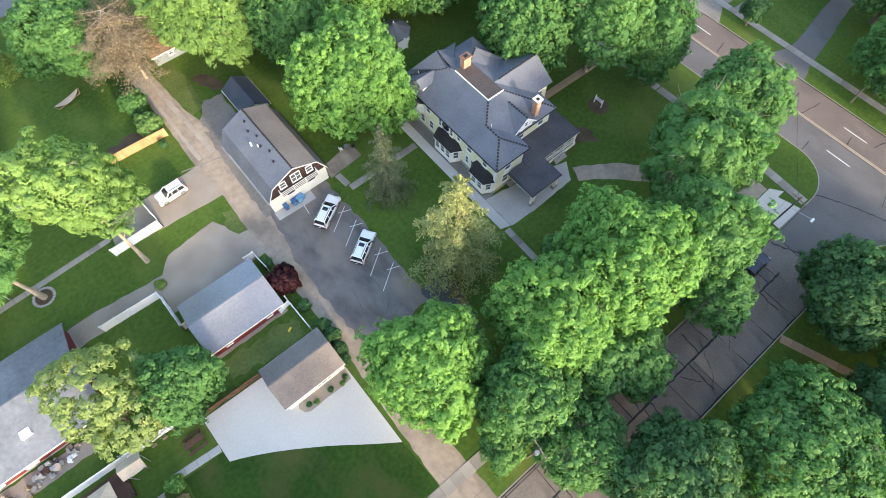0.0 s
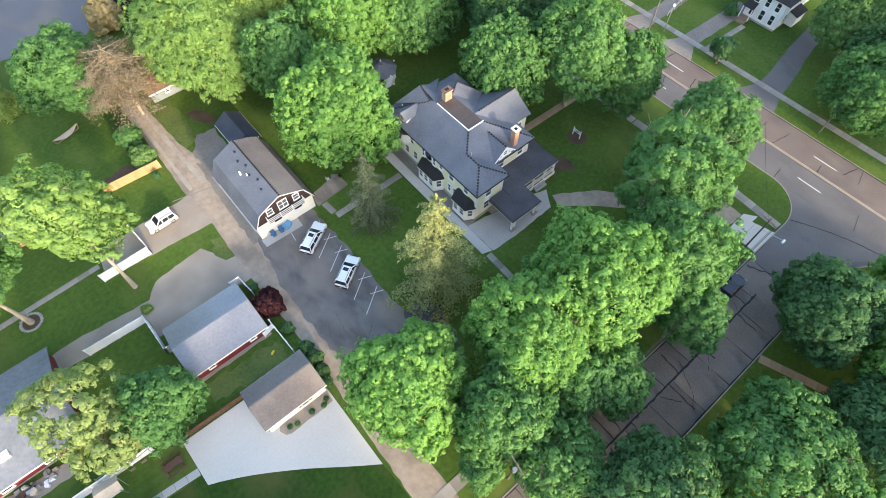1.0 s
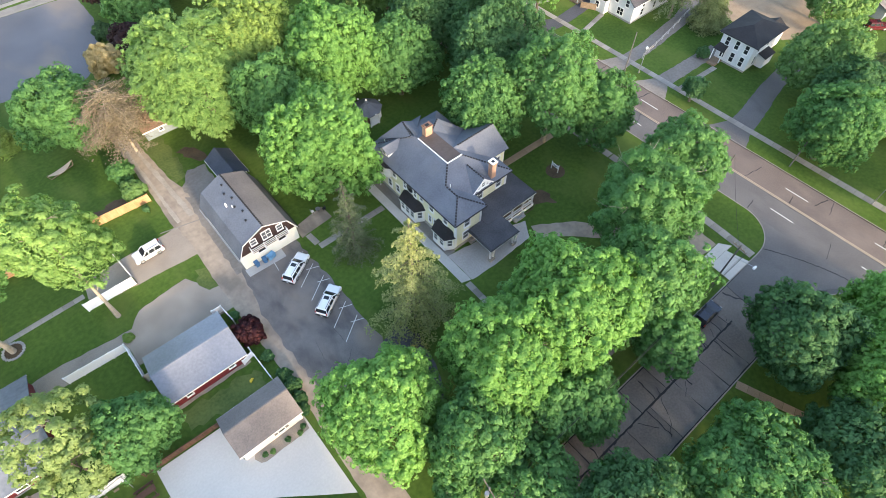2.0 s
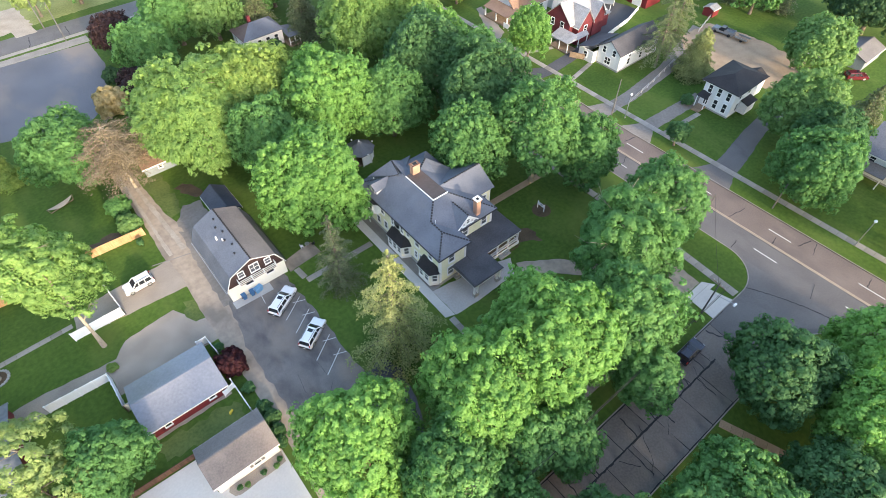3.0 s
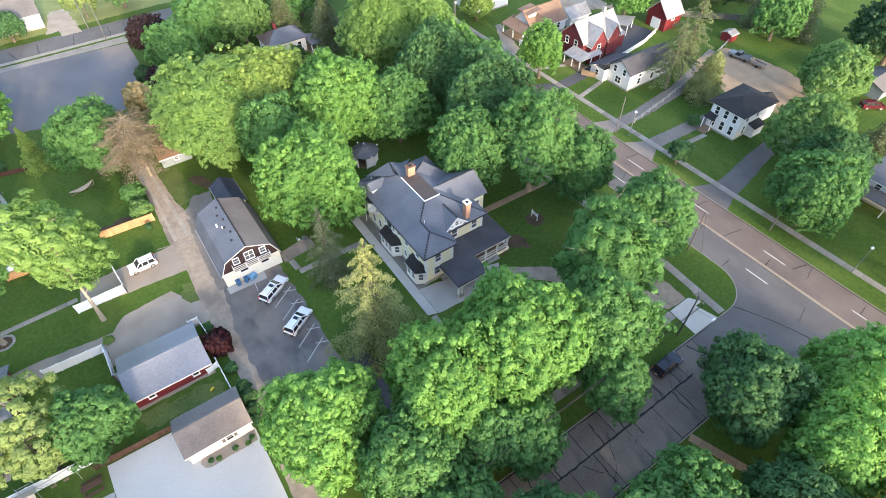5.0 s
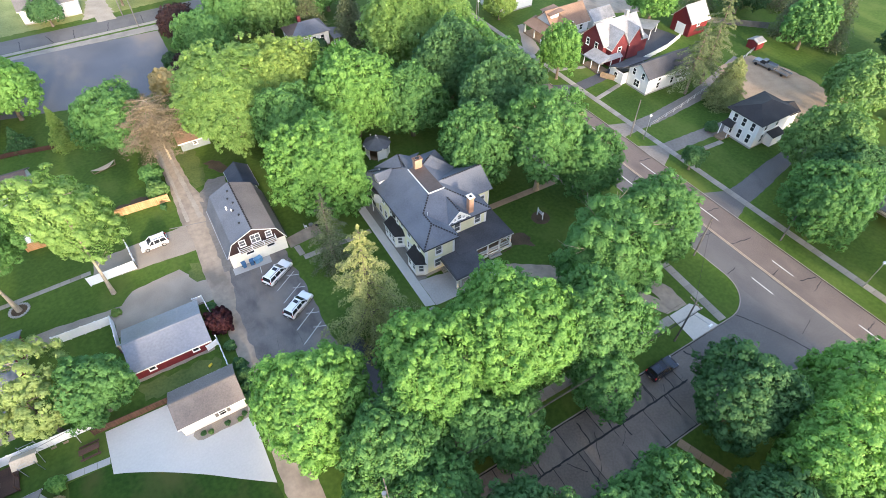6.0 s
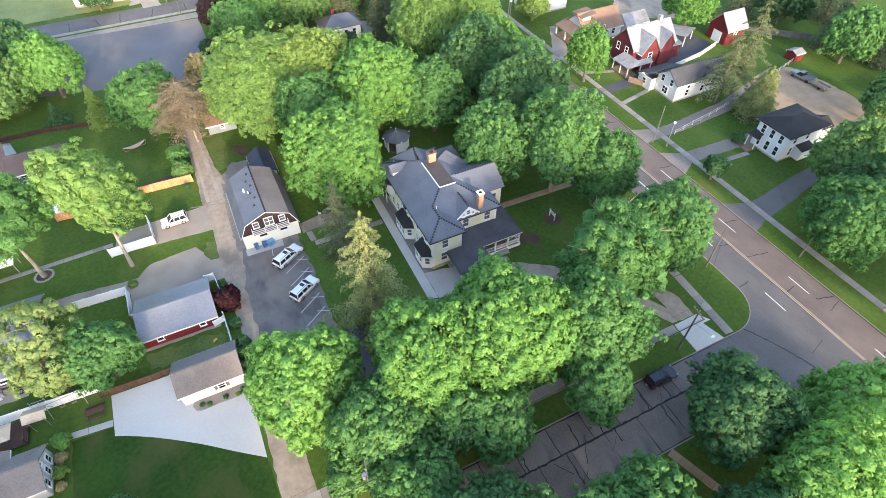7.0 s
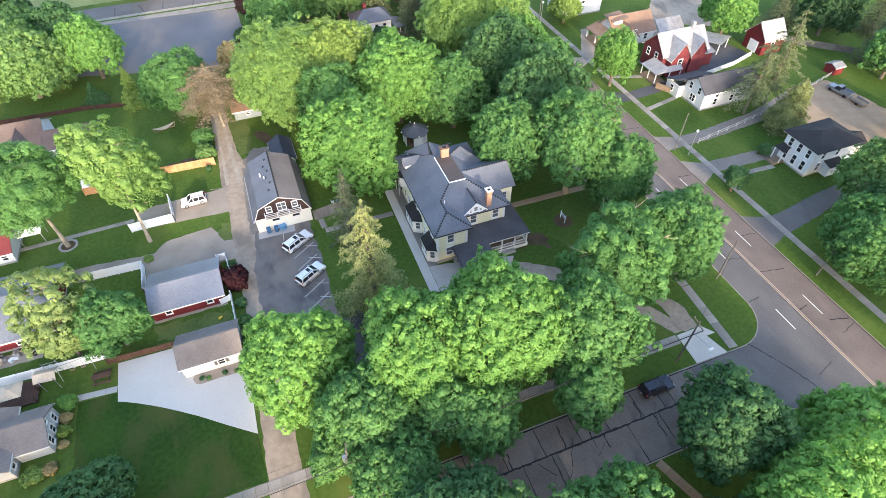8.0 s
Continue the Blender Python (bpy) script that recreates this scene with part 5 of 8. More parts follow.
gable_x(swh, -29.6, -23.5, 14.3, 19.8, 2.5, 4.2, SHINGLE_WARM, PALE_BOARD, 0.35)
for y, z, w, h in ((15.4, 1.4, 0.7, 1.3), (17.0, 1.4, 0.7, 1.3), (18.6, 1.4, 0.7, 1.3), (17.05, 3.3, 0.5, 0.6)):
    window(swh, (-23.5, y, z), "+x", w, h)
garden_shed = simple_house("garden_shed", (9.2, 84, 0), 6.3, 12.0, 81.6, 86.4, 2.4, 3.6, "x", GREY_BOARD, SHINGLE_TAN, "small grey-blue shed with tan roof", [((9.2, 81.6, 1.4), "-y", 0.7, 0.7)], foundation=False, category="shed")

cot = simple_house("red_roofed_cottage", (-38, 55, 0), -46.0, -32.6, 52.4, 58.6, 2.5, 4.3, "x", WHITE_BOARD, BRICK_RED, "low white cottage with a red roof", [((-33.8, 52.4, 1.5), "-y", 0.8, 1.0), ((-35.2, 52.4, 1.5), "-y", 0.8, 1.0), ((-36.6, 52.4, 1.5), "-y", 0.8, 1.0)], over=0.3, category="house")
canopy = thing("yard_canopy", (-30.4, 57.2, 0), "pale canopy on thin posts beside the cottage", "canopy")
part("canopy_roof", Solid().plate([(-32.2, 55.9, 2.1), (-28.6, 55.9, 2.1), (-28.6, 58.6, 2.4), (-32.2, 58.6, 2.4)], 0.08), VINYL, canopy)
for x, y in ((-32.1, 56.0), (-28.7, 56.0), (-32.1, 58.5), (-28.7, 58.5)):
    part("post", Solid().box(x - 0.05, x + 0.05, y - 0.05, y + 0.05, 0, 2.1), STEEL, canopy)

# gazebo
gz = thing("gazebo", (40.5, 60.2, 0), "octagonal grey-white gazebo with dark roof", "gazebo")
for i in range(8):
    a = math.tau * (i + 0.5) / 8
    b = math.tau * (i + 1.5) / 8
    p, q = (40.5 + 2.4 * math.cos(a), 60.2 + 2.4 * math.sin(a)), (40.5 + 2.4 * math.cos(b), 60.2 + 2.4 * math.sin(b))
    part("post", Solid().box(p[0] - 0.1, p[0] + 0.1, p[1] - 0.1, p[1] + 0.1, 0, 2.8), WHITE, gz)
    if i != 4:
        part("side_panel", Solid().beam((*p, 1.45), (*q, 1.45), 0.06, 2.6), VINYL, gz)
    e0, e1 = (40.5 + 2.9 * math.cos(a), 60.2 + 2.9 * math.sin(a), 2.7), (40.5 + 2.9 * math.cos(b), 60.2 + 2.9 * math.sin(b), 2.7)
    t0, t1 = (40.5 + 0.45 * math.cos(a), 60.2 + 0.45 * math.sin(a), 3.9), (40.5 + 0.45 * math.cos(b), 60.2 + 0.45 * math.sin(b), 3.9)
    part("roof", Solid().plate([e0, e1, t1, t0], 0.1), SLATE, gz)
for i in range(0, 8, 2):
    a = math.tau * i / 8
    part("eave_lamp", Solid().box(40.5 + 2.85 * math.cos(a) - 0.12, 40.5 + 2.85 * math.cos(a) + 0.12, 60.2 + 2.85 * math.sin(a) - 0.12, 60.2 + 2.85 * math.sin(a) + 0.12, 2.85, 3.02), VINYL, gz, "small white eave lamp")
part("cupola", Solid().rod((40.5, 60.2, 3.85), (40.5, 60.2, 4.1), 0.42, 0.42, 8).rod((40.5, 60.2, 4.1), (40.5, 60.2, 4.45), 0.5, 0.05, 8), SLATE, gz)
part("finial", Solid().rod((40.5, 60.2, 4.4), (40.5, 60.2, 4.7), 0.14, 0.06, 8), VINYL, gz)
part("floor", Solid().rod((40.5, 60.2, 0), (40.5, 60.2, 0.15), 2.3, 2.3, 8), WOOD, gz)


# ---- trees ----
def cards(name, centre, normal, length, width, material, rng):
    """Many small leaf sprays as bent rhombic faces in one mesh."""
    n = len(centre)
    normal = normal / np.linalg.norm(normal, axis=1, keepdims=True)
    rand = rng.normal(size=(n, 3))
    u = np.cross(normal, rand)
    u /= np.linalg.norm(u, axis=1, keepdims=True) + 1e-9
    w = np.cross(normal, u)
    length, width = length[:, None], width[:, None]
    pts = np.stack([centre + u * length, centre + w * width + normal * width * 0.25, centre - u * length, centre - w * width + normal * width * 0.25], 1).reshape(-1, 3)
    d = bpy.data.meshes.new(name)
    d.vertices.add(4 * n)
    d.loops.add(4 * n)
    d.polygons.add(n)
    d.vertices.foreach_set("co", pts.astype(np.float32).ravel())
    d.loops.foreach_set("vertex_index", np.arange(4 * n, dtype=np.int32))
    d.polygons.foreach_set("loop_start", np.arange(0, 4 * n, 4, dtype=np.int32))
    d.polygons.foreach_set("loop_total", np.full(n, 4, dtype=np.int32))
    d.update()
    d.validate()
    d.materials.append(material)
    return d


def sphere_dirs(n, rng, low=-0.45):
    """Directions spread evenly over a sphere, those below `low` left out."""
    i = np.arange(n) + 0.5
    z = 1 - (1 - low) * i / n
    a = i * 2.399963 + rng.uniform(0, 6.28)
    r = np.sqrt(np.maximum(0, 1 - z * z))
    return np.stack([r * np.cos(a), r * np.sin(a), z], 1)


def thin_crown(rx, rz, seed, material, leaf=0.36, density=0.3):
    """A loose crown that lets much light through: sprays scattered on lobes."""
    rng = np.random.default_rng(seed)
    size = np.array([rx, rx, rz])
    lobes = int(60 + rx * 12)
    d = sphere_dirs(lobes, rng, -0.85) + rng.normal(size=(lobes, 3)) * 0.13
    lobe_c = d * (0.82 + rng.normal(size=(lobes, 1)) * 0.075) * size
    lobe_r = rx * 0.185 * rng.uniform(0.7, 1.3, lobes)
    total = int(420 * rx * (rx + rz) / 2 * density)
    k = rng.integers(0, lobes, total)
    ld = rng.normal(size=(total, 3)) + d[k] * 1.2 + np.array([0, 0, 0.6])
    ld /= np.linalg.norm(ld, axis=1, keepdims=True)
    c = lobe_c[k] + ld * lobe_r[k, None] * rng.uniform(0.7, 1.15, (total, 1))
    c = c / np.percentile(np.linalg.norm(c[c[:, 2] > 0] / size, axis=1), 95)
    size_of = leaf * rng.uniform(0.7, 1.35, total)
    return cards("crown", c, ld + rng.normal(size=(total, 3)) * 0.3, size_of, size_of * 0.62, material, rng)


ICO = None


def ico():
    """Corners and faces of a small blunt lump."""
    global ICO
    if ICO is None:
        b = bmesh.new()
        bmesh.ops.create_cube(b, size=1.2)
        bmesh.ops.triangulate(b, faces=b.faces[:])
        ICO = np.array([v.co[:] for v in b.verts]), np.array([[v.index for v in f.verts] for f in b.faces])
        b.free()
    return ICO


def tufts(name, centre, normal, along, length, width, cores, material):
    """One mesh of three-cornered leaf sprays, and of the lumps of inner foliage that they clothe."""
    n = len(centre)
    normal = normal / (np.linalg.norm(normal, axis=1, keepdims=True) + 1e-9)
    u = along - normal * (along * normal).sum(1, keepdims=True)
    u /= np.linalg.norm(u, axis=1, keepdims=True) + 1e-9
    w = np.cross(normal, u)
    pts = np.stack([centre + u * length[:, None], centre - u * length[:, None] * 0.7 + w * width[:, None], centre - u * length[:, None] * 0.7 - w * width[:, None]], 1).reshape(-1, 3)
    faces = np.arange(3 * n).reshape(-1, 3)
    if len(cores):
        iv, jf = ico()
        lump = (cores[:, None, :3] + iv[None] * cores[:, None, 3:6]).reshape(-1, 3)
        lump_f = (jf[None] + (np.arange(len(cores)) * len(iv))[:, None, None]).reshape(-1, 3) + len(pts)
        pts, faces = np.concatenate([pts, lump]), np.concatenate([faces, lump_f])
    m = len(faces)
    d = bpy.data.meshes.new(name)
    d.vertices.add(len(pts))
    d.loops.add(3 * m)
    d.polygons.add(m)
    d.vertices.foreach_set("co", pts.astype(np.float32).ravel())
    d.loops.foreach_set("vertex_index", faces.astype(np.int32).ravel())
    d.polygons.foreach_set("loop_start", np.arange(0, 3 * m, 3, dtype=np.int32))
    d.polygons.foreach_set("loop_total", np.full(m, 3, dtype=np.int32))
    d.update()
    d.validate()
    d.materials.append(material)
    return d


def crown(rx, rz, seed, material, leaf=0.16, lobes=None, density=1.0, lobe_size=None, skirt=0.35, gaps=0.0, spray=0.22, core=0.58, lean=0.0):
    """A full crown: limbs end in lobes, lobes carry rounded puffs, puffs are clothed in leaf sprays. gaps: share of lobes left out; spray: how far sprays point outwards; lean: how far it leans along x as it rises."""
    rng = np.random.default_rng(seed)
    size = np.array([rx, rx, rz])
    lobes = lobes or int(9.5 * rx * (rx + rz) / 2 / (rx / 8) ** 0.7)
    lobe_size = lobe_size or 0.094 * (rx / 8) ** -0.65
    d = sphere_dirs(lobes, rng, -0.85)
    d += rng.normal(size=d.shape) * min(0.10, 1.4 / math.sqrt(lobes))
    d /= np.linalg.norm(d, axis=1, keepdims=True)
    if gaps:
        keep = rng.random(lobes) > gaps
        d, lobes = d[keep], int(keep.sum())
    reach = 0.86 + rng.normal(size=lobes) * 0.05 + 0.09 * (rng.random(lobes) > 0.93)
    # a slow swelling of the outline keeps crowns from being round
    az = np.arctan2(d[:, 1], d[:, 0])
    swell = 1 + 0.12 * np.sin(3 * az + seed) + 0.07 * np.sin(5 * az - seed * 1.7) + 0.04 * np.sin(9 * az + seed * 0.6) + 0.05 * np.sin(5 * d[:, 2] + seed * 2)
    lobe_c = d * (reach * swell)[:, None] * size
    # the skirt hangs wider than a ball
    lobe_c[:, :2] *= 1 + skirt * np.clip(-d[:, 2:3], 0, 1)
    lobe_r = rx * lobe_size * rng.uniform(0.75, 1.3, lobes)
    per = max(8, min(18, 3600 // lobes))
    li = np.repeat(np.arange(lobes), per)
    pd = rng.normal(size=(len(li), 3))
    pd /= np.linalg.norm(pd, axis=1, keepdims=True)
    pd += d[li] * 0.8 + np.array([0, 0, 0.25])
    pd /= np.linalg.norm(pd, axis=1, keepdims=True)
    puff_c = lobe_c[li] + pd * lobe_r[li, None] * rng.uniform(0.66, 1.08, (len(li), 1))
    puff_r = lobe_r[li] * rng.uniform(0.26, 0.48, len(li))
    total = int(560 * rx * (rx + rz) / 2 * density)
    k = rng.choice(len(li), total, p=puff_r ** 2 / (puff_r ** 2).sum())
    ld = rng.normal(size=(total, 3))
    ld /= np.linalg.norm(ld, axis=1, keepdims=True)
    ld += pd[k] * 0.8 + np.array([0, 0, 0.25])
    ld /= np.linalg.norm(ld, axis=1, keepdims=True)
    c = puff_c[k] + ld * puff_r[k, None] * rng.uniform(0.75, 1.12, (total, 1))
    fit_to = np.percentile(np.linalg.norm(c[c[:, 2] > 0] / size, axis=1), 95)
    n = ld * 0.6 + pd[k] * 0.75 + rng.normal(size=(total, 3)) * 0.2 + np.array([0, 0, 0.1])
    along = rng.normal(size=(total, 3)) * (1 - spray) + (pd[k] + d[li][k]) * spray
    if spray > 0.3:
        n = n * (1 - spray) + np.array([0, 0, 1.0]) * spray + rng.normal(size=(total, 3)) * 0.25
    s = leaf * rng.uniform(0.7, 1.35, total)
    if core:
        # an even inner layer of leaves closes the gaps between the clumps
        fill = int(total * 0.28)
        fd = sphere_dirs(fill, rng, -0.8)
        faz = np.arctan2(fd[:, 1], fd[:, 0])
        fs = 1 + 0.12 * np.sin(3 * faz + seed) + 0.07 * np.sin(5 * faz - seed * 1.7) + 0.04 * np.sin(9 * faz + seed * 0.6) + 0.05 * np.sin(5 * fd[:, 2] + seed * 2)
        fc = fd * (fs * rng.uniform(0.76, 0.9, fill))[:, None] * size
        fc[:, :2] *= 1 + skirt * np.clip(-fd[:, 2:3], 0, 1)
        c, n = np.concatenate([c, fc]), np.concatenate([n, fd + rng.normal(size=fd.shape) * 0.45])
        along = np.concatenate([along, rng.normal(size=fd.shape)])
        s = np.concatenate([s, leaf * rng.uniform(1.1, 1.7, fill)])
    lumps = np.concatenate([np.concatenate([lobe_c, np.repeat(lobe_r[:, None] * core, 3, 1) * np.array([1, 1, 0.9])], 1), [[0, 0, 0, *(size * 0.52)]]]) if core else np.zeros((0, 6))
    lumps = lumps / fit_to * (1 + 0.12 * rng.normal(size=lumps.shape) * np.array([0, 0, 0, 1, 1, 1]))
    c = c / fit_to
    c[:, 0] += lean * c[:, 2]
    lumps[:, 0] += lean * lumps[:, 2]
    return tufts("crown", c, n, along, s * (1 + 0.9 * spray), s * (0.72 - 0.34 * spray), lumps, material)


def trunk_solid(height, r0, rng, crown_r, limbs=6, lean=(0, 0), fork=0.35, bare=0.82):
    """A tapered trunk with a root flare and limbs that reach into the crown."""
    s = Solid()
    steps = 5
    pts = [Vector((lean[0] * (i / steps) ** 1.5 + rng.uniform(-0.1, 0.1) * (i > 0), lean[1] * (i / steps) ** 1.5 + rng.uniform(-0.1, 0.1) * (i > 0), height * i / steps)) for i in range(steps + 1)]
    for i in range(steps):
        s.rod(pts[i], pts[i + 1], r0 * (1.5 if i == 0 else 1 - 0.16 * i), r0 * (1 - 0.16 * (i + 1)), 9)
    for k in range(limbs):
        z = height * (fork + (0.95 - fork) * k / max(1, limbs - 1))
        f = z / height * steps
        i = min(steps - 1, int(f))
        p = pts[i].lerp(pts[i + 1], f - i)
        a = k * 2.4 + rng.uniform(-0.4, 0.4)
        reach = crown_r * rng.uniform(0.55, 0.8)
        reach *= bare
        up = max(0.25, min(0.75, (height - z) / reach))
        m = p + Vector((math.cos(a) * reach * 0.5, math.sin(a) * reach * 0.5, reach * up * 0.6))
        e = p + Vector((math.cos(a) * reach, math.sin(a) * reach, reach * up))
        s.rod(p, m, r0 * 0.32, r0 * 0.18, 6).rod(m, e, r0 * 0.18, r0 * 0.05, 6)
        for q in (0.35, 0.7):
            b = m.lerp(e, q)
            s.rod(b, b + Vector((math.cos(a + 0.9 - q * 2) * reach * 0.35, math.sin(a + 0.9 - q * 2) * reach * 0.35, reach * 0.1)), r0 * 0.10, r0 * 0.03, 5)
    return s


def tree(x, y, cz, rx, rz, material, label, seed, leaf=0.27, density=1.0, bark=None, base=None, limbs=6, name="tree", group="", thin=False, **more):
    """A broadleaf tree: crown centre at (x, y, cz)."""
    bx, by = base or (x, y)
    t = thing(name, (bx, by, 0), label, "tree", group)
    rng = np.random.default_rng(seed + 500)
    h = cz + rz * 0.55
    sol = trunk_solid(h, 0.12 + rx * (0.024 if base else 0.033), rng, rx, limbs, (x - bx, y - by), fork=max(0.25, (cz - rz * 0.7) / h), bare=1.12 if limbs == 9 else 0.66)
    tr = new("trunk", sol.mesh("trunk"))
    tr.data.materials.append(bark or BARK)
    tr.parent = t
    cr = new("crown", thin_crown(rx, rz, seed, material, leaf, density) if thin else crown(rx, rz, seed, material, leaf, density=density, **more))
    cr.parent = t
    cr.location = (x - bx, y - by, cz)
    return t


def conifer(x, y, height, radius, material, label, seed, density=1.0, z0=0.6, droop=0.35, leaf=0.26, bark=None, shape=0.85, name="conifer", spread=0.26, ragged=0.0, tiers=None, limb=0.045):
    """A spire of drooping tiers of needle sprays round a straight trunk."""
    rng = np.random.default_rng(seed)
    t = thing(name, (x, y, 0), label, "tree")
    s = Solid().rod((0, 0, 0), (0, 0, height * 0.96), 0.10 + height * 0.013, 0.03, 8)
    tiers = tiers or int(height * (2.2 if spread > 0.2 else 1.5))
    cs, ns = [], []
    for i in range(tiers):
        f = i / (tiers - 1)
        z = z0 + (height - z0 - 0.3) * f
        reach = radius * ((1 - f) ** shape) * rng.uniform(0.8, 1.12) + 0.15
        arms = max(4, int(5 + 5 * (1 - f)))
        for k in range(arms):
            a = k * math.tau / arms + i * 0.7 + rng.uniform(-0.25, 0.25)
            ln = reach * rng.uniform(0.65 - ragged, 1.15 + ragged)
            tip = Vector((math.cos(a) * ln, math.sin(a) * ln, z - droop * ln + 0.1))
            if i % 2 == 0 or ragged:
                s.rod((0, 0, z), tip, limb, 0.012, 4)
            m = int(34 * density * (0.35 + ln / radius))
            q = rng.uniform(0.15, 1.08, m) ** 0.75
            side = rng.normal(size=m) * spread * ln * (1.1 - q * 0.6)
            px = math.cos(a) * ln * q - math.sin(a) * side
            py = math.sin(a) * ln * q + math.cos(a) * side
            pz = z - droop * ln * q ** 1.4 + rng.normal(size=m) * 0.10 - np.abs(side) * 0.25
            cs.append(np.stack([px, py, pz], 1))
            ns.append(np.stack([math.cos(a) * np.full(m, 0.5), math.sin(a) * np.full(m, 0.5), np.full(m, 0.8)], 1) + rng.normal(size=(m, 3)) * 0.45)
    c, n = np.concatenate(cs), np.concatenate(ns)
    size = leaf * rng.uniform(0.6, 1.3, len(c))
    tr = new("trunk", s.mesh("trunk"))
    tr.data.materials.append(bark or BARK)
    tr.parent = t
    cr = new("crown", cards("crown", c, n, size, size * 0.42, material, rng))
    cr.parent = t
    return t


def shrub(x, y, r, h, material, label, seed, leaf=0.16, density=2.0, name="shrub"):
    t = thing(name, (x, y, 0), label, "shrub")
    st = Solid()
    rng = random.Random(seed)
    for k in range(5):
        a = k * 1.26 + rng.uniform(-0.3, 0.3)
        st.rod((0, 0, 0), (math.cos(a) * r * 0.5, math.sin(a) * r * 0.5, h * 0.7), 0.04, 0.015, 5)
    tr = new("stems", st.mesh("stems"))
    tr.data.materials.append(BARK)
    tr.parent = t
    cr = new("foliage", crown(r, h / 2, seed, material, leaf, lobes=80, density=density, lobe_size=0.15, core=0.4))
    cr.parent = t
    cr.location = (0, 0, h / 2)
    return t


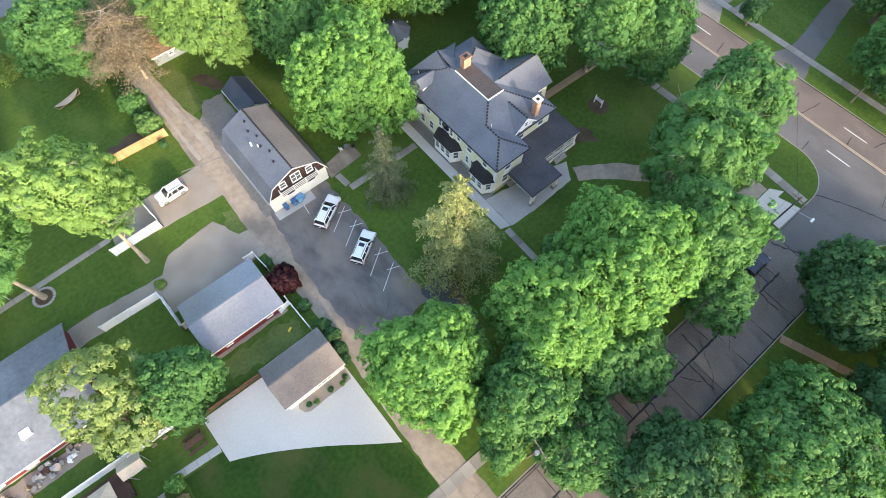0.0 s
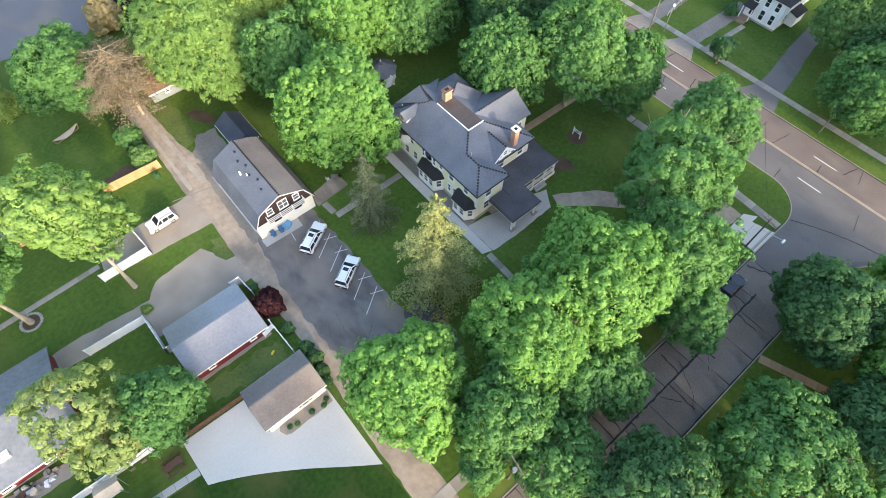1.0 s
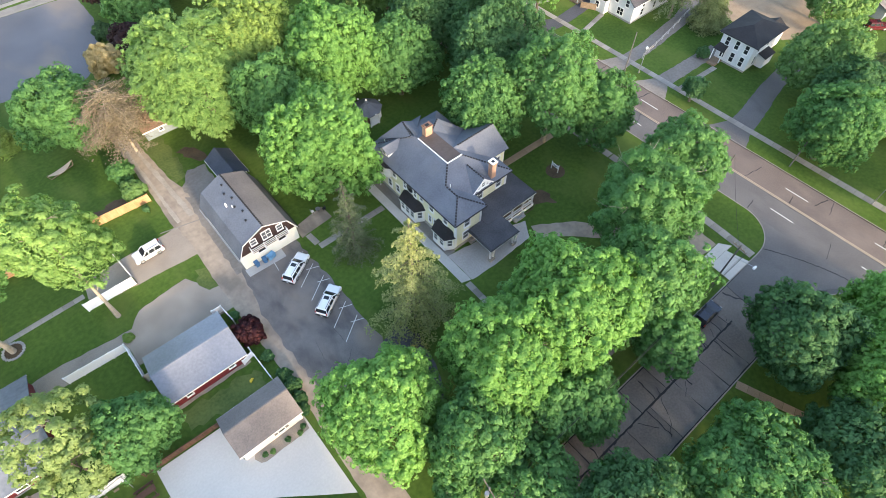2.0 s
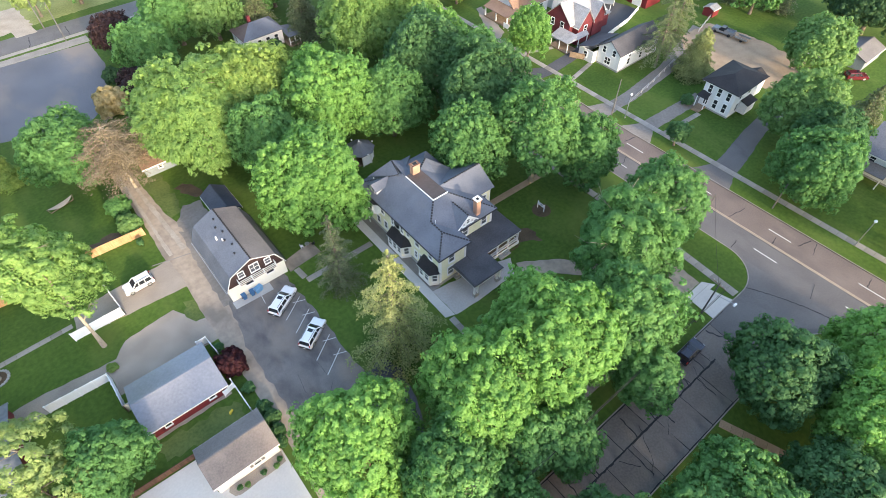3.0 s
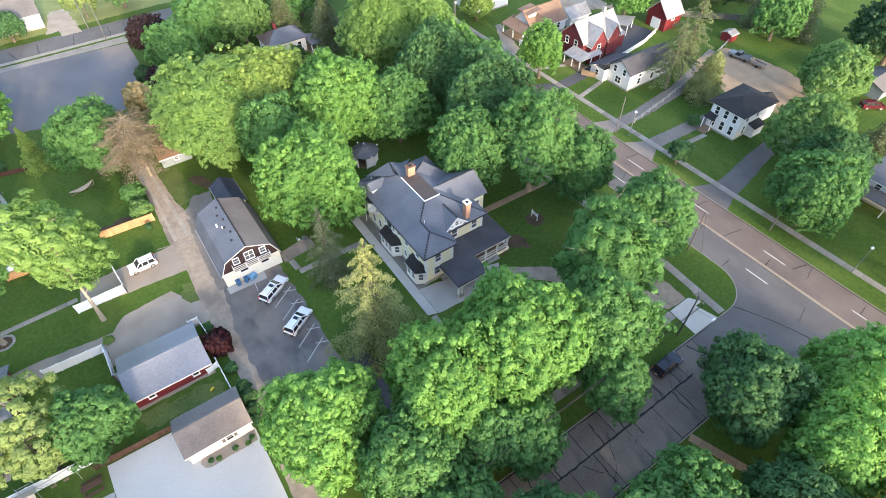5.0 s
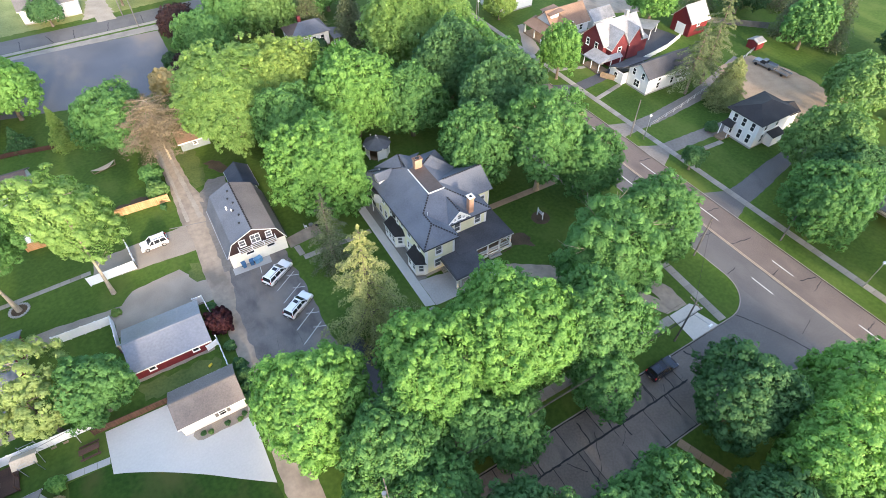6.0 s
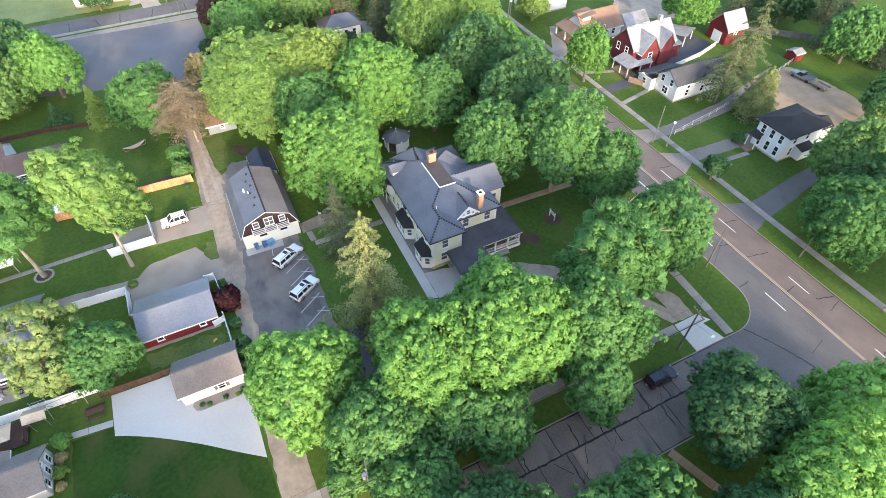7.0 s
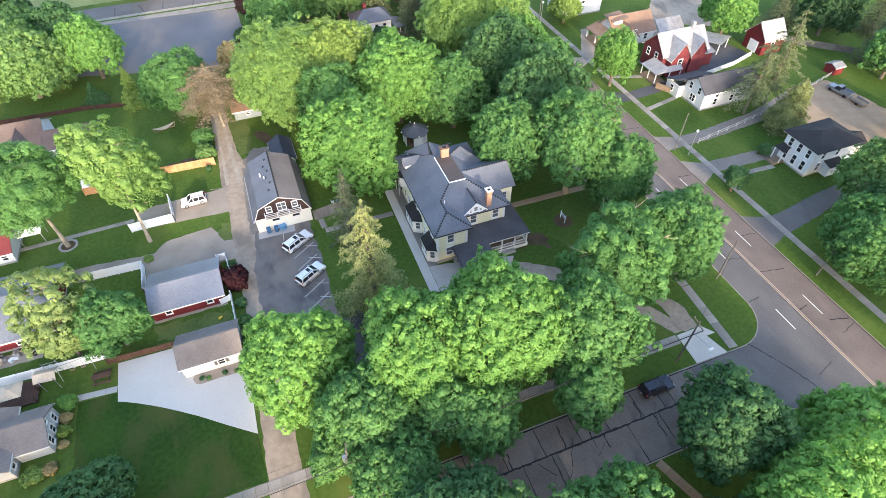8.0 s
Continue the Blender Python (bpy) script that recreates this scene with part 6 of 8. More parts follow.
TREES = [
    # x, y, crown z, rx, rz, material, seed, label
    (8.2, 11.0, 8.6, 7.8, 6.8, FRESH, 1, "round bright green maple beside the driveway"),
    (22.6, 5.9, 11.6, 8.0, 7.6, MAPLE_BRIGHT, 2, "tall full-leaved bright green maple in the street row"),
    (33.4, 5.2, 12.4, 9.0, 7.9, MAPLE_BRIGHT, 3, "broad bright green maple in the street row"),
    (44.6, 1.9, 10.6, 7.4, 7.2, MAPLE, 4, "green maple near the street corner"),
    (14.4, 1.6, 8.0, 6.4, 6.2, MAPLE, 5, "mid-green maple beside the utility pole"),
    (15.8, -6.4, 6.4, 5.6, 5.2, MAPLE, 6, "lower mid-green tree at the street edge"),
    (27.6, -3.0, 5.6, 5.2, 4.8, MAPLE, 7, "low mid-green tree at the street edge"),
    (41.4, -4.8, 6.6, 4.6, 4.6, MAPLE, 8, "small mid-green tree by the parked car"),
    (31.0, 8.5, 7.0, 5.6, 5.5, MAPLE, 9, "shaded tree within the street row"),
    (24.0, -1.0, 7.0, 5.2, 5.4, MAPLE, 10, "green maple within the street row"),
    (53.8, 9.6, 10.4, 8.0, 8.0, MAPLE, 11, "thin-crowned silver maple with bare limbs"),
    (66.6, 12.2, 9.2, 7.3, 7.0, MAPLE, 12, "full green maple beside the main road"),
    (52.8, 41.8, 10.8, 7.4, 7.0, MAPLE, 13, "green silver maple behind the house"),
    (61.4, 34.6, 12.8, 8.4, 8.8, MAPLE, 14, "tall silver maple with pale dead branches"),
    (67.0, 28.4, 9.4, 6.4, 6.6, MAPLE, 15, "full green maple by the front walk"),
    (63.4, 51.2, 12.4, 9.4, 8.6, MAPLE_DEEP, 16, "dark green tree in the grove"),
    (62.6, 67.5, 11.4, 9.2, 8.6, MAPLE_DEEP, 17, "shaded dark green tree in the grove"),
    (25.8, 50.2, 10.2, 9.4, 9.0, MAPLE_BRIGHT, 18, "large round green maple behind the lot"),
    (25.6, 65.6, 10.8, 6.8, 7.4, MAPLE, 19, "mid-green tree behind the round maple"),
    (18.6, 79.4, 10.4, 12.2, 10.0, LIME, 20, "very large pale green drooping tree"),
    (30.0, 80.0, 11.4, 9.6, 8.2, YELLOW_GREEN, 21, "yellow-green tree in the grove"),
    (39.8, 67.8, 11.8, 9.6, 8.6, MAPLE_BRIGHT, 22, "bright green tree in the grove"),
    (49.8, 62.0, 9.8, 7.2, 6.8, MAPLE, 23, "medium green tree by the gazebo lawn"),
    (-2.8, 88.6, 7.2, 8.0, 7.0, MAPLE, 24, "dense green tree on the lawn"),
    (90.4, 64.4, 7.8, 5.0, 6.4, MAPLE_BRIGHT, 25, "street tree in front of the red house"),
    (-22.2, 33.0, 8.6, 5.7, 4.8, PALE_LEAF, 26, "sparse yellow-green tree over the ranch roof"),
    (-15.2, 28.4, 5.8, 5.2, 4.8, MAPLE, 27, "green tree beside the white fence"),
    (-21.2, 28.2, 6.8, 4.8, 3.8, PALE_LEAF, 28, "pale yellow-green tree over the fence"),
    (53.7, -15.3, 9.1, 6.7, 6.1, MAPLE_DEEP, 29, "large dark green maple at the street corner"),
    (64.6, -24.0, 9.0, 8.8, 7.2, FRESH, 30, "large green maple south of the corner"),
    (34.0, -21.6, 6.4, 9.0, 7.2, MAPLE, 31, "large green maple south of the street"),
    (20.4, -15.2, 8.4, 7.6, 6.2, MAPLE_DEEP, 32, "large maple south of the street"),
    (108.6, 9.6, 8.6, 8.0, 7.6, GREY_GREEN, 33, "large silver-green tree beside the asphalt drive"),
    (94.6, 0.4, 8.4, 7.4, 7.0, MAPLE, 34, "full green tree across the main road"),
    (103.5, 3.0, 8.0, 6.4, 6.6, MAPLE_DEEP, 35, "green tree between the houses"),
    (66.0, 88.5, 11.6, 14.2, 10.4, LIME, 36, "huge pale drooping willow"),
    (21.4, 117.0, 6.6, 7.0, 6.4, MAPLE, 37, "round green tree by the empty lot"),
    (17.8, 129.0, 5.4, 5.2, 5.4, PURPLE, 38, "dark purple-leaved tree by the empty lot"),
    (15.2, 107.4, 4.0, 4.2, 3.6, PURPLE, 39, "low dark purple-leaved tree"),
    (31.0, 124.5, 8.4, 8.6, 8.0, MAPLE, 40, "large green tree near the back street"),
    (39.0, 121.0, 8.6, 7.4, 8.0, GREY_GREEN, 41, "grey-green tree beside the north house"),
    (135.3, 19.6, 7.2, 7.4, 6.6, GREY_GREEN, 42, "pale green tree behind the drive"),
    (156.0, 66.0, 8.4, 7.0, 8.0, DARK_LEAF, 43, "dark green tree behind the red shed"),
    (152.5, 43.5, 8.0, 6.4, 6.6, MAPLE, 44, "large dark green tree at the yard's edge"),
    (164.0, 20.0, 9.0, 10.0, 9.0, DARK_LEAF, 45, "large dark green tree in the distance"),
    (131.5, 75.0, 8.4, 7.0, 7.0, MAPLE_BRIGHT, 46, "green tree behind the brick house"),
    (-35.0, 108.0, 8.6, 10.0, 8.4, GREY_GREEN, 47, "large pale green tree by the lot"),
    (-21.6, 112.0, 7.6, 7.6, 7.4, MAPLE_BRIGHT, 48, "green tree beside the lot"),
    (-17.2, 2.6, 4.6, 6.4, 4.2, MAPLE_DEEP, 49, "dark green tree on the south lawn"),
    (-12.4, 55.8, 11.8, 6.4, 9.4, LIME, 50, "leaning light green tree over the white fence"),
    (-27.2, 56.2, 11.8, 8.2, 8.0, MAPLE, 51, "leaning green tree with a ring of stones"),
    (96.8, 97.7, 4.2, 4.8, 4.2, YELLOW_GREEN, 52, "small yellow-green tree by the walk"),
    # seeds 54 to 59: unseen trees, added to the south to cast shade
    (26.0, -34.0, 6, 7.6, 5.2, MAPLE, 54, "unseen maple added to shade the south side"),
    (-40.0, -20.0, 8.0, 8.0, 6.5, MAPLE, 55, "unseen maple added to shade the south side"),
    (-17.0, -19.0, 10.0, 8.4, 8.4, MAPLE_DEEP, 56, "unseen maple added to shade the south side"),
    (-30.0, -20.0, 9.6, 8.4, 8.0, MAPLE, 57, "unseen maple added to shade the south side"),
    (46.0, -37.0, 7.5, 8.2, 6.5, MAPLE, 58, "unseen maple added to shade the south-east lawn"),
    (68.5, -36.0, 5.0, 7.0, 4.2, MAPLE_DEEP, 59, "unseen maple added to shade the corner"),
    (-41.0, 126.0, 9.0, 9.0, 8.6, MAPLE_DEEP, 101, "dark green tree at the lot's western edge"),
    (-48.0, 146.0, 9.0, 9.0, 8.6, DARK_LEAF, 102, "shaded tree beside the back street"),
    (9.4, -0.6, 3.9, 3.2, 3.3, MAPLE, 103, "low green tree between drive and utility pole"),
    (-11.5, 159.0, 4.0, 4.6, 4.0, MAPLE_DEEP, 60, "dark green tree beyond the back street"),
    (7.5, 163.0, 8.0, 5.0, 4.6, PALE_LEAF, 100, "sparse pale green street tree with bare limbs"),
    (18.0, 164.0, 8.4, 7.6, 7.6, MAPLE, 76, "green tree beyond the back street"),
    (44.0, 136.0, 9.0, 8.4, 8.4, MAPLE_DEEP, 77, "green tree north of the white house"),
    (58.0, 128.0, 9.0, 8.4, 8.4, MAPLE, 78, "green tree north of the grove"),
    (74.0, 112.0, 9.0, 8.0, 8.0, MAPLE_DEEP, 79, "green tree beside the upper road"),
    (54.6, -25.2, 10.4, 5.8, 5.4, FRESH, 80, "light green maple among the corner trees"),
    (45.0, -28.0, 6.6, 7.4, 6.4, MAPLE_DEEP, 86, "dark green maple in the southern row"),
    # seeds 92 to 95: more unseen trees, placed only for their shade
    (-9.5, -21.0, 10.0, 8.4, 8.4, MAPLE, 92, "unseen maple added to shade the south side"),
    (94.0, -22.0, 8.0, 7.4, 7.0, MAPLE, 93, "unseen maple added to shade the far verge"),
    (104.0, -20.0, 8.0, 7.4, 7.0, MAPLE, 94, "unseen maple added to shade the far verge"),
    (57.5, -39.0, 7.5, 8.2, 6.5, MAPLE, 95, "unseen maple added to shade the south-east lawn"),
    (69.6, 61.0, 9.6, 6.8, 7.4, MAPLE, 96, "green maple on the verge of the main road"),
    (70.4, 74.0, 9.4, 6.6, 7.2, MAPLE_BRIGHT, 97, "bright green tree on the verge of the main road"),
    (-29.0, 123.0, 7.6, 8.0, 7.2, MAPLE_DEEP, 98, "green tree at the edge of the lot"),
    (90.9, 23.8, 3.2, 2.4, 2.3, MAPLE_DEEP, 53, "small round street tree on the verge"),
]
BASES = {50: (-11.8, 49.4), 51: (-25.0, 53.4), 26: (-19.5, 33.5)}
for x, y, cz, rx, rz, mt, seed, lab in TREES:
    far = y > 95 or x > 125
    # added shade trees out of view get loose, cheap crowns
    off_view = 53 < seed < 60 or seed in (92, 93, 94, 95)
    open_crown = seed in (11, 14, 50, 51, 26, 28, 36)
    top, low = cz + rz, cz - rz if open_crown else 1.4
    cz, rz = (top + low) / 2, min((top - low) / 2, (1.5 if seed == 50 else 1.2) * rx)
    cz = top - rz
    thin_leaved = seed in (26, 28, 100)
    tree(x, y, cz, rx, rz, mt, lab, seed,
         leaf=0.36 if off_view else 0.24 if far else 0.16 if seed in (20, 36) else 0.145,
         density=(0.42 if seed in (55, 56, 57, 92, 58, 95) else 0.2) if off_view else 0.45 if far else 0.9 if thin_leaved else 1.08,
         base=BASES.get(seed), bark=BARK_PALE if seed in (26, 11, 14, 50, 51, 20) else BARK, limbs=9 if seed in (11, 14) else 6, thin=off_view,
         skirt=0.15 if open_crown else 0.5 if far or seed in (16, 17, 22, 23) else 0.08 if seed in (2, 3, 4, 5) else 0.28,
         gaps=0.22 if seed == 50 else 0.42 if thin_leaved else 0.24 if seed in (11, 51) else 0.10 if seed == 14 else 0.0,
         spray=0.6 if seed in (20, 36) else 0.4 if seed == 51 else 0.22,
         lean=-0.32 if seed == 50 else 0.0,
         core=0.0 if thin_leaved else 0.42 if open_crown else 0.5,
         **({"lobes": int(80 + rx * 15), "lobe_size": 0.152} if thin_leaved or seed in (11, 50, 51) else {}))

conifer(20.9, 21.2, 22.8, 5.6, OLIVE, "tall olive-yellow spruce on the front lawn", 61, density=4.6, droop=0.42, shape=0.6, leaf=0.17, z0=2.2, spread=0.15, ragged=0.22, tiers=20)
conifer(21.0, 36.4, 16.2, 4.2, SPRUCE, "slim grey-green spruce beside the walk", 62, density=2.6, shape=0.7, leaf=0.15, droop=0.45, spread=0.16, ragged=0.18, tiers=16)
conifer(3.6, 80.6, 14.4, 6.6, DEAD, "brown dying pine with spreading branches over the driveway", 63, density=5.5, z0=6.2, droop=0.12, shape=0.27, leaf=0.17, spread=0.2, bark=BARK_PALE, name="pine", ragged=0.12, tiers=15, limb=0.06)
conifer(111.6, 43.6, 17.0, 4.0, CONIFER, "sparse olive-green conifer beside the farmhouse", 64, density=2.6, spread=0.13, z0=5, shape=0.4, droop=0.35, leaf=0.2, ragged=0.4, tiers=10)
conifer(118.2, 44.9, 22.5, 4.0, CONIFER, "tall sparse olive conifer behind the wire fence", 65, density=2.6, spread=0.13, z0=5, shape=0.5, droop=0.35, leaf=0.2, ragged=0.4, tiers=14)
conifer(115.6, 36.4, 11.6, 4.6, OLIVE, "broad olive-green cypress beside the white house", 66, density=4.2, shape=0.5, leaf=0.2)
conifer(56.0, 108.0, 16.0, 5.4, SPRUCE, "dark spruce beside the north house", 67, density=1.4)
conifer(58.0, 112.0, 15.5, 4.4, SPRUCE, "dark spruce in the north grove", 68, density=0.8)
conifer(49.0, 119.5, 13.0, 5.0, CONIFER, "thin brownish conifer behind the north house", 69, density=0.6, z0=3)
conifer(156.0, 50.0, 17.0, 4.6, SPRUCE, "dark spruce beyond the red shed", 70, density=0.7)
conifer(160.0, 40.0, 17.0, 4.8, SPRUCE, "dark spruce at the far yard edge", 71, density=0.7)
conifer(170.0, 62.0, 18.0, 5.5, SPRUCE, "dark spruce in the far wood", 87, density=0.7)
conifer(163.0, 70.0, 18.0, 5.5, SPRUCE, "dark spruce in the far wood", 88, density=0.7)
conifer(150.0, 74.0, 17.0, 5.0, SPRUCE, "dark spruce behind the red barn", 89, density=0.7)
conifer(-13.8, 96.3, 9.4, 3.0, YELLOW_GREEN, "golden cypress beside the lot", 72, density=3.0, z0=0.2, droop=0.2, shape=0.9)
conifer(-11.6, 95.4, 3.6, 1.4, YELLOW_GREEN, "small golden cypress on the lawn", 73, density=1.3, z0=0.2, droop=0.2, shape=0.9)
conifer(-22.2, 100.0, 5.4, 3.0, MAPLE_DEEP, "dark broad shrub-like cypress", 74, density=1.3, z0=0.2, droop=0.1)
conifer(128.9, 3.7, 8.0, 4.0, SPRUCE, "dark spruce by the red car", 75, density=0.9)
shrub(1.4, 34.0, 2.3, 3.6, RED_LEAF, "dark red japanese maple beside the barn", 81, leaf=0.18, density=2.4)
shrub(-0.6, 75.0, 2.3, 4.0, MAPLE, "rounded green shrub at the drive", 82)
shrub(-0.6, 70.0, 2.3, 3.2, GREY_GREEN, "pale flowering shrub at the drive", 83)
shrub(8.6, 106.0, 3.6, 6.4, BRONZE, "straw-coloured shrub at the lot's edge", 84, leaf=0.25)
shrub(12.6, 119.0, 2.6, 3.2, DARK_LEAF, "dark green shrub at the lot's edge", 85, leaf=0.25)
for k, (x, y, r, h) in enumerate(((1.8, 25.6, 1.1, 1.9), (2.0, 23.6, 1.2, 2.1), (1.7, 21.6, 1.0, 1.7), (1.5, 29.6, 0.9, 1.4), (1.3, 20.0, 0.9, 1.4), (0.9, 38.2, 0.8, 1.2))):
    shrub(x, y, r, h, MAPLE_DEEP, "green hedge shrub between garage and drive", 90 + k)
for k, (x, y, r, h, mt) in enumerate(((-22.2, 20.6, 1.2, 2.2, MAPLE_BRIGHT), (-22.5, 18.6, 0.8, 1.1, BRONZE), (-22.5, 16.6, 0.9, 1.4, YELLOW_GREEN), (-22.5, 14.8, 0.7, 0.8, BRONZE), (-25.6, 11.7, 1.5, 1.3, YELLOW_GREEN), (-23.8, 11.9, 1.1, 1.0, BRONZE), (-0.6, 65.6, 0.6, 1.3, MAPLE_DEEP), (104.6, 30.4, 1.5, 2.6, MAPLE_DEEP), (46.6, 106.2, 2.2, 3.6, DARK_LEAF), (-12.0, 44.8, 0.9, 0.9, YELLOW_GREEN))):
    shrub(x, y, r, h, mt, "low garden shrub beside the wall", 100 + k, leaf=0.14)
for k, (x, y) in enumerate(((-5.3, 18.4), (-4.4, 18.1), (-2.2, 18.2), (-0.6, 17.9), (0.1, 18.4))):
    shrub(x, y, 0.42, 0.5, (MAPLE_DEEP, GREY_GREEN)[k % 2], "small green plant in the stone bed", 130 + k, leaf=0.1, name="plant")


# ---- vehicles ----
def suv(name, x, y, turn, paint, label, length=5.15, roof_glass=True, rails=True):
    """A large sport utility vehicle; its nose points along +x before the turn."""
    v = thing(name, (0, 0, 0), label, "car")
    k = length / 5.15
    w = 0.98
    side = [(-2.52, 0.42), (-2.57, 0.70), (-2.50, 1.08), (0.98, 1.10), (2.28, 1.02), (2.50, 0.86), (2.56, 0.62), (2.48, 0.36), (1.98, 0.30), (1.20, 0.30), (-1.10, 0.30), (-1.98, 0.30)]
    b = Solid()
    b.loft([(px * k, -w * 0.93, pz) for px, pz in side], [(px * k, -w, 0.35 + (pz - 0.35) * 0.93 + 0.02) for px, pz in side], False)
    b.loft([(px * k, -w, 0.37 + (pz - 0.35) * 0.93) for px, pz in side], [(px * k, w, 0.37 + (pz - 0.35) * 0.93) for px, pz in side])
    b.loft([(px * k, -w * 0.90, pz) for px, pz in side], [(px * k, w * 0.90, pz) for px, pz in side])
    body = part("body", b, paint, v)
    lo, hi = [(-2.47, -0.90), (1.18, -0.90), (1.18, 0.90), (-2.47, 0.90)], [(-2.18, -0.74), (0.34, -0.74), (0.34, 0.74), (-2.18, 0.74)]
    part("cabin_glass", Solid().loft([(a * k, c, 1.07) for a, c in lo], [(a * k, c, 1.72) for a, c in hi]), GLASS, v, "dark tinted windows")
    r = Solid()
    r.loft([(-2.26 * k, -0.77, 1.70), (0.36 * k, -0.77, 1.70), (0.36 * k, 0.77, 1.70), (-2.26 * k, 0.77, 1.70)], [(-2.18 * k, -0.68, 1.79), (0.22 * k, -0.68, 1.80), (0.22 * k, 0.68, 1.80), (-2.18 * k, 0.68, 1.79)])
    part("roof", r, paint, v)
    for s in (-1, 1):
        for xa, xb in ((1.16, 0.36), (0.02, -0.10), (-1.12, -1.16), (-2.42, -2.16)):
            part("pillar", Solid().beam((xa * k, s * 0.895, 1.06), (xb * k, s * 0.755, 1.72), 0.09, 0.12), paint, v)
        if rails:
            part("roof_rail", Solid().beam((-2.0 * k, s * 0.62, 1.86), (0.1 * k, s * 0.62, 1.86), 0.05, 0.06).beam((-2.0 * k, s * 0.62, 1.78), (-2.0 * k, s * 0.62, 1.87), 0.05, 0.05).beam((0.1 * k, s * 0.62, 1.78), (0.1 * k, s * 0.62, 1.87), 0.05, 0.05), BLACK, v)
        part("mirror", Solid().box(0.78 * k, 0.96 * k, s * 1.02 - 0.09, s * 1.02 + 0.09, 1.06, 1.24), BLACK, v)
        part("headlight", Solid().box(2.34 * k, 2.54 * k, s * 0.72 - 0.17, s * 0.72 + 0.17, 0.72, 0.88), VINYL, v)
        part("tail_light", Solid().box(-2.56 * k, -2.44 * k, s * 0.86 - 0.07, s * 0.86 + 0.07, 0.85, 1.30), LAMP_RED, v)
        part("side_trim", Solid().box(-1.3 * k, 1.2 * k, s * 0.985 - 0.015, s * 0.985 + 0.015, 0.50, 0.60), BLACK, v)
        for xw in (-1.55, 1.60):
            wheel = part("wheel", Solid().rod((xw * k, s * 0.76, 0.385), (xw * k, s * 0.985, 0.385), 0.385, n=18), RUBBER, v, "black tyre")
            part("rim", Solid().rod((xw * k, s * 0.90, 0.385), (xw * k, s * 1.0, 0.385), 0.24, n=14), STEEL, wheel)
    if roof_glass:
        part("sunroof", Solid().box(-0.55 * k, 0.0, -0.40, 0.40, 1.79, 1.812), GLASS, v, "dark sunroof")
    part("rear_bumper", Solid().box(-2.66 * k, -2.48 * k, -0.92, 0.92, 0.40, 0.62), BLACK, v)
    part("front_bumper", Solid().box(2.44 * k, 2.62 * k, -0.92, 0.92, 0.36, 0.60), BLACK if paint is CAR_BLUE else paint, v)
    part("grille", Solid().box(2.50 * k, 2.57 * k, -0.52, 0.52, 0.62, 0.86), BLACK, v)
    part("rear_plate", Solid().box(-2.68 * k, -2.655 * k, -0.16, 0.16, 0.46, 0.58), WHITE, v)
    v.matrix_basis = pose(x, y, 0.03, 0, 0, turn)
    return v


suv("suv", 12.1, 39.5, 31.5, CAR_WHITE, "white sport utility vehicle parked in a marked stall", 5.4)
suv("suv", 12.7, 31.5, 32.5, CAR_WHITE, "white sport utility vehicle parked near the lot's edge", 5.15)
suv("suv", -3.9, 56.9, 182.0, CAR_WHITE, "white compact sport utility vehicle on gravel", 4.5, roof_glass=False)
suv("suv", 52.8, -5.6, 1.0, CAR_BLUE, "dark navy sport utility vehicle parked at the kerb", 4.7).location.z = -0.10
suv("car", -26.5, 74.6, -4.0, BLACK, "small black car on the short drive", 4.3, rails=False)
suv("car", 142.6, 11.6, -40.0, CAR_RED, "dark red van parked by the outbuildings", 4.9, rails=False)


def pickup(x, y, turn):
    v = thing("pickup_truck", (0, 0, 0), "silver-grey pickup truck with an open bed", "truck")
    part("body", Solid().box(-2.8, 2.7, -0.98, 0.98, 0.45, 0.95).box(-2.8, -2.7, -0.98, 0.98, 0.95, 1.35).box(-2.8, -0.4, -0.98, -0.88, 0.95, 1.35).box(-2.8, -0.4, 0.88, 0.98, 0.95, 1.35).box(1.0, 2.65, -0.92, 0.92, 0.95, 1.15), CAR_SILVER, v)
    part("cab", Solid().loft([(-0.4, -0.92, 0.95), (1.3, -0.92, 0.95), (1.3, 0.92, 0.95), (-0.4, 0.92, 0.95)], [(-0.3, -0.76, 1.72), (0.6, -0.76, 1.72), (0.6, 0.76, 1.72), (-0.3, 0.76, 1.72)]), GLASS, v)
    part("roof", Solid().box(-0.32, 0.66, -0.78, 0.78, 1.71, 1.80), CAR_SILVER, v)
    for xw in (-1.8, 1.8):
        for s in (-1, 1):
            part("wheel", Solid().rod((xw, s * 0.75, 0.38), (xw, s * 1.0, 0.38), 0.38, n=16), RUBBER, v)
    v.matrix_basis = pose(x, y, 0.03, 0, 0, turn)


pickup(137.9, 42.2, 96)
tl = thing("utility_trailer", (138.2, 37.4, 0), "flat utility trailer with a load behind the truck", "trailer")
part("bed", Solid().box(137.2, 139.2, 35.6, 38.8, 0.5, 0.65), WOOD, tl)
for x in (137.2, 139.1):
    part("side_rail", Solid().box(x, x + 0.1, 35.6, 38.8, 0.65, 1.0), STEEL, tl)
    part("wheel", Solid().rod((x, 37.0, 0.33), (x + 0.2, 37.0, 0.33), 0.33, n=14), RUBBER, tl)
part("drawbar", Solid().beam((138.2, 38.8, 0.5), (138.0, 39.8, 0.5), 0.1, 0.1), BLACK, tl)


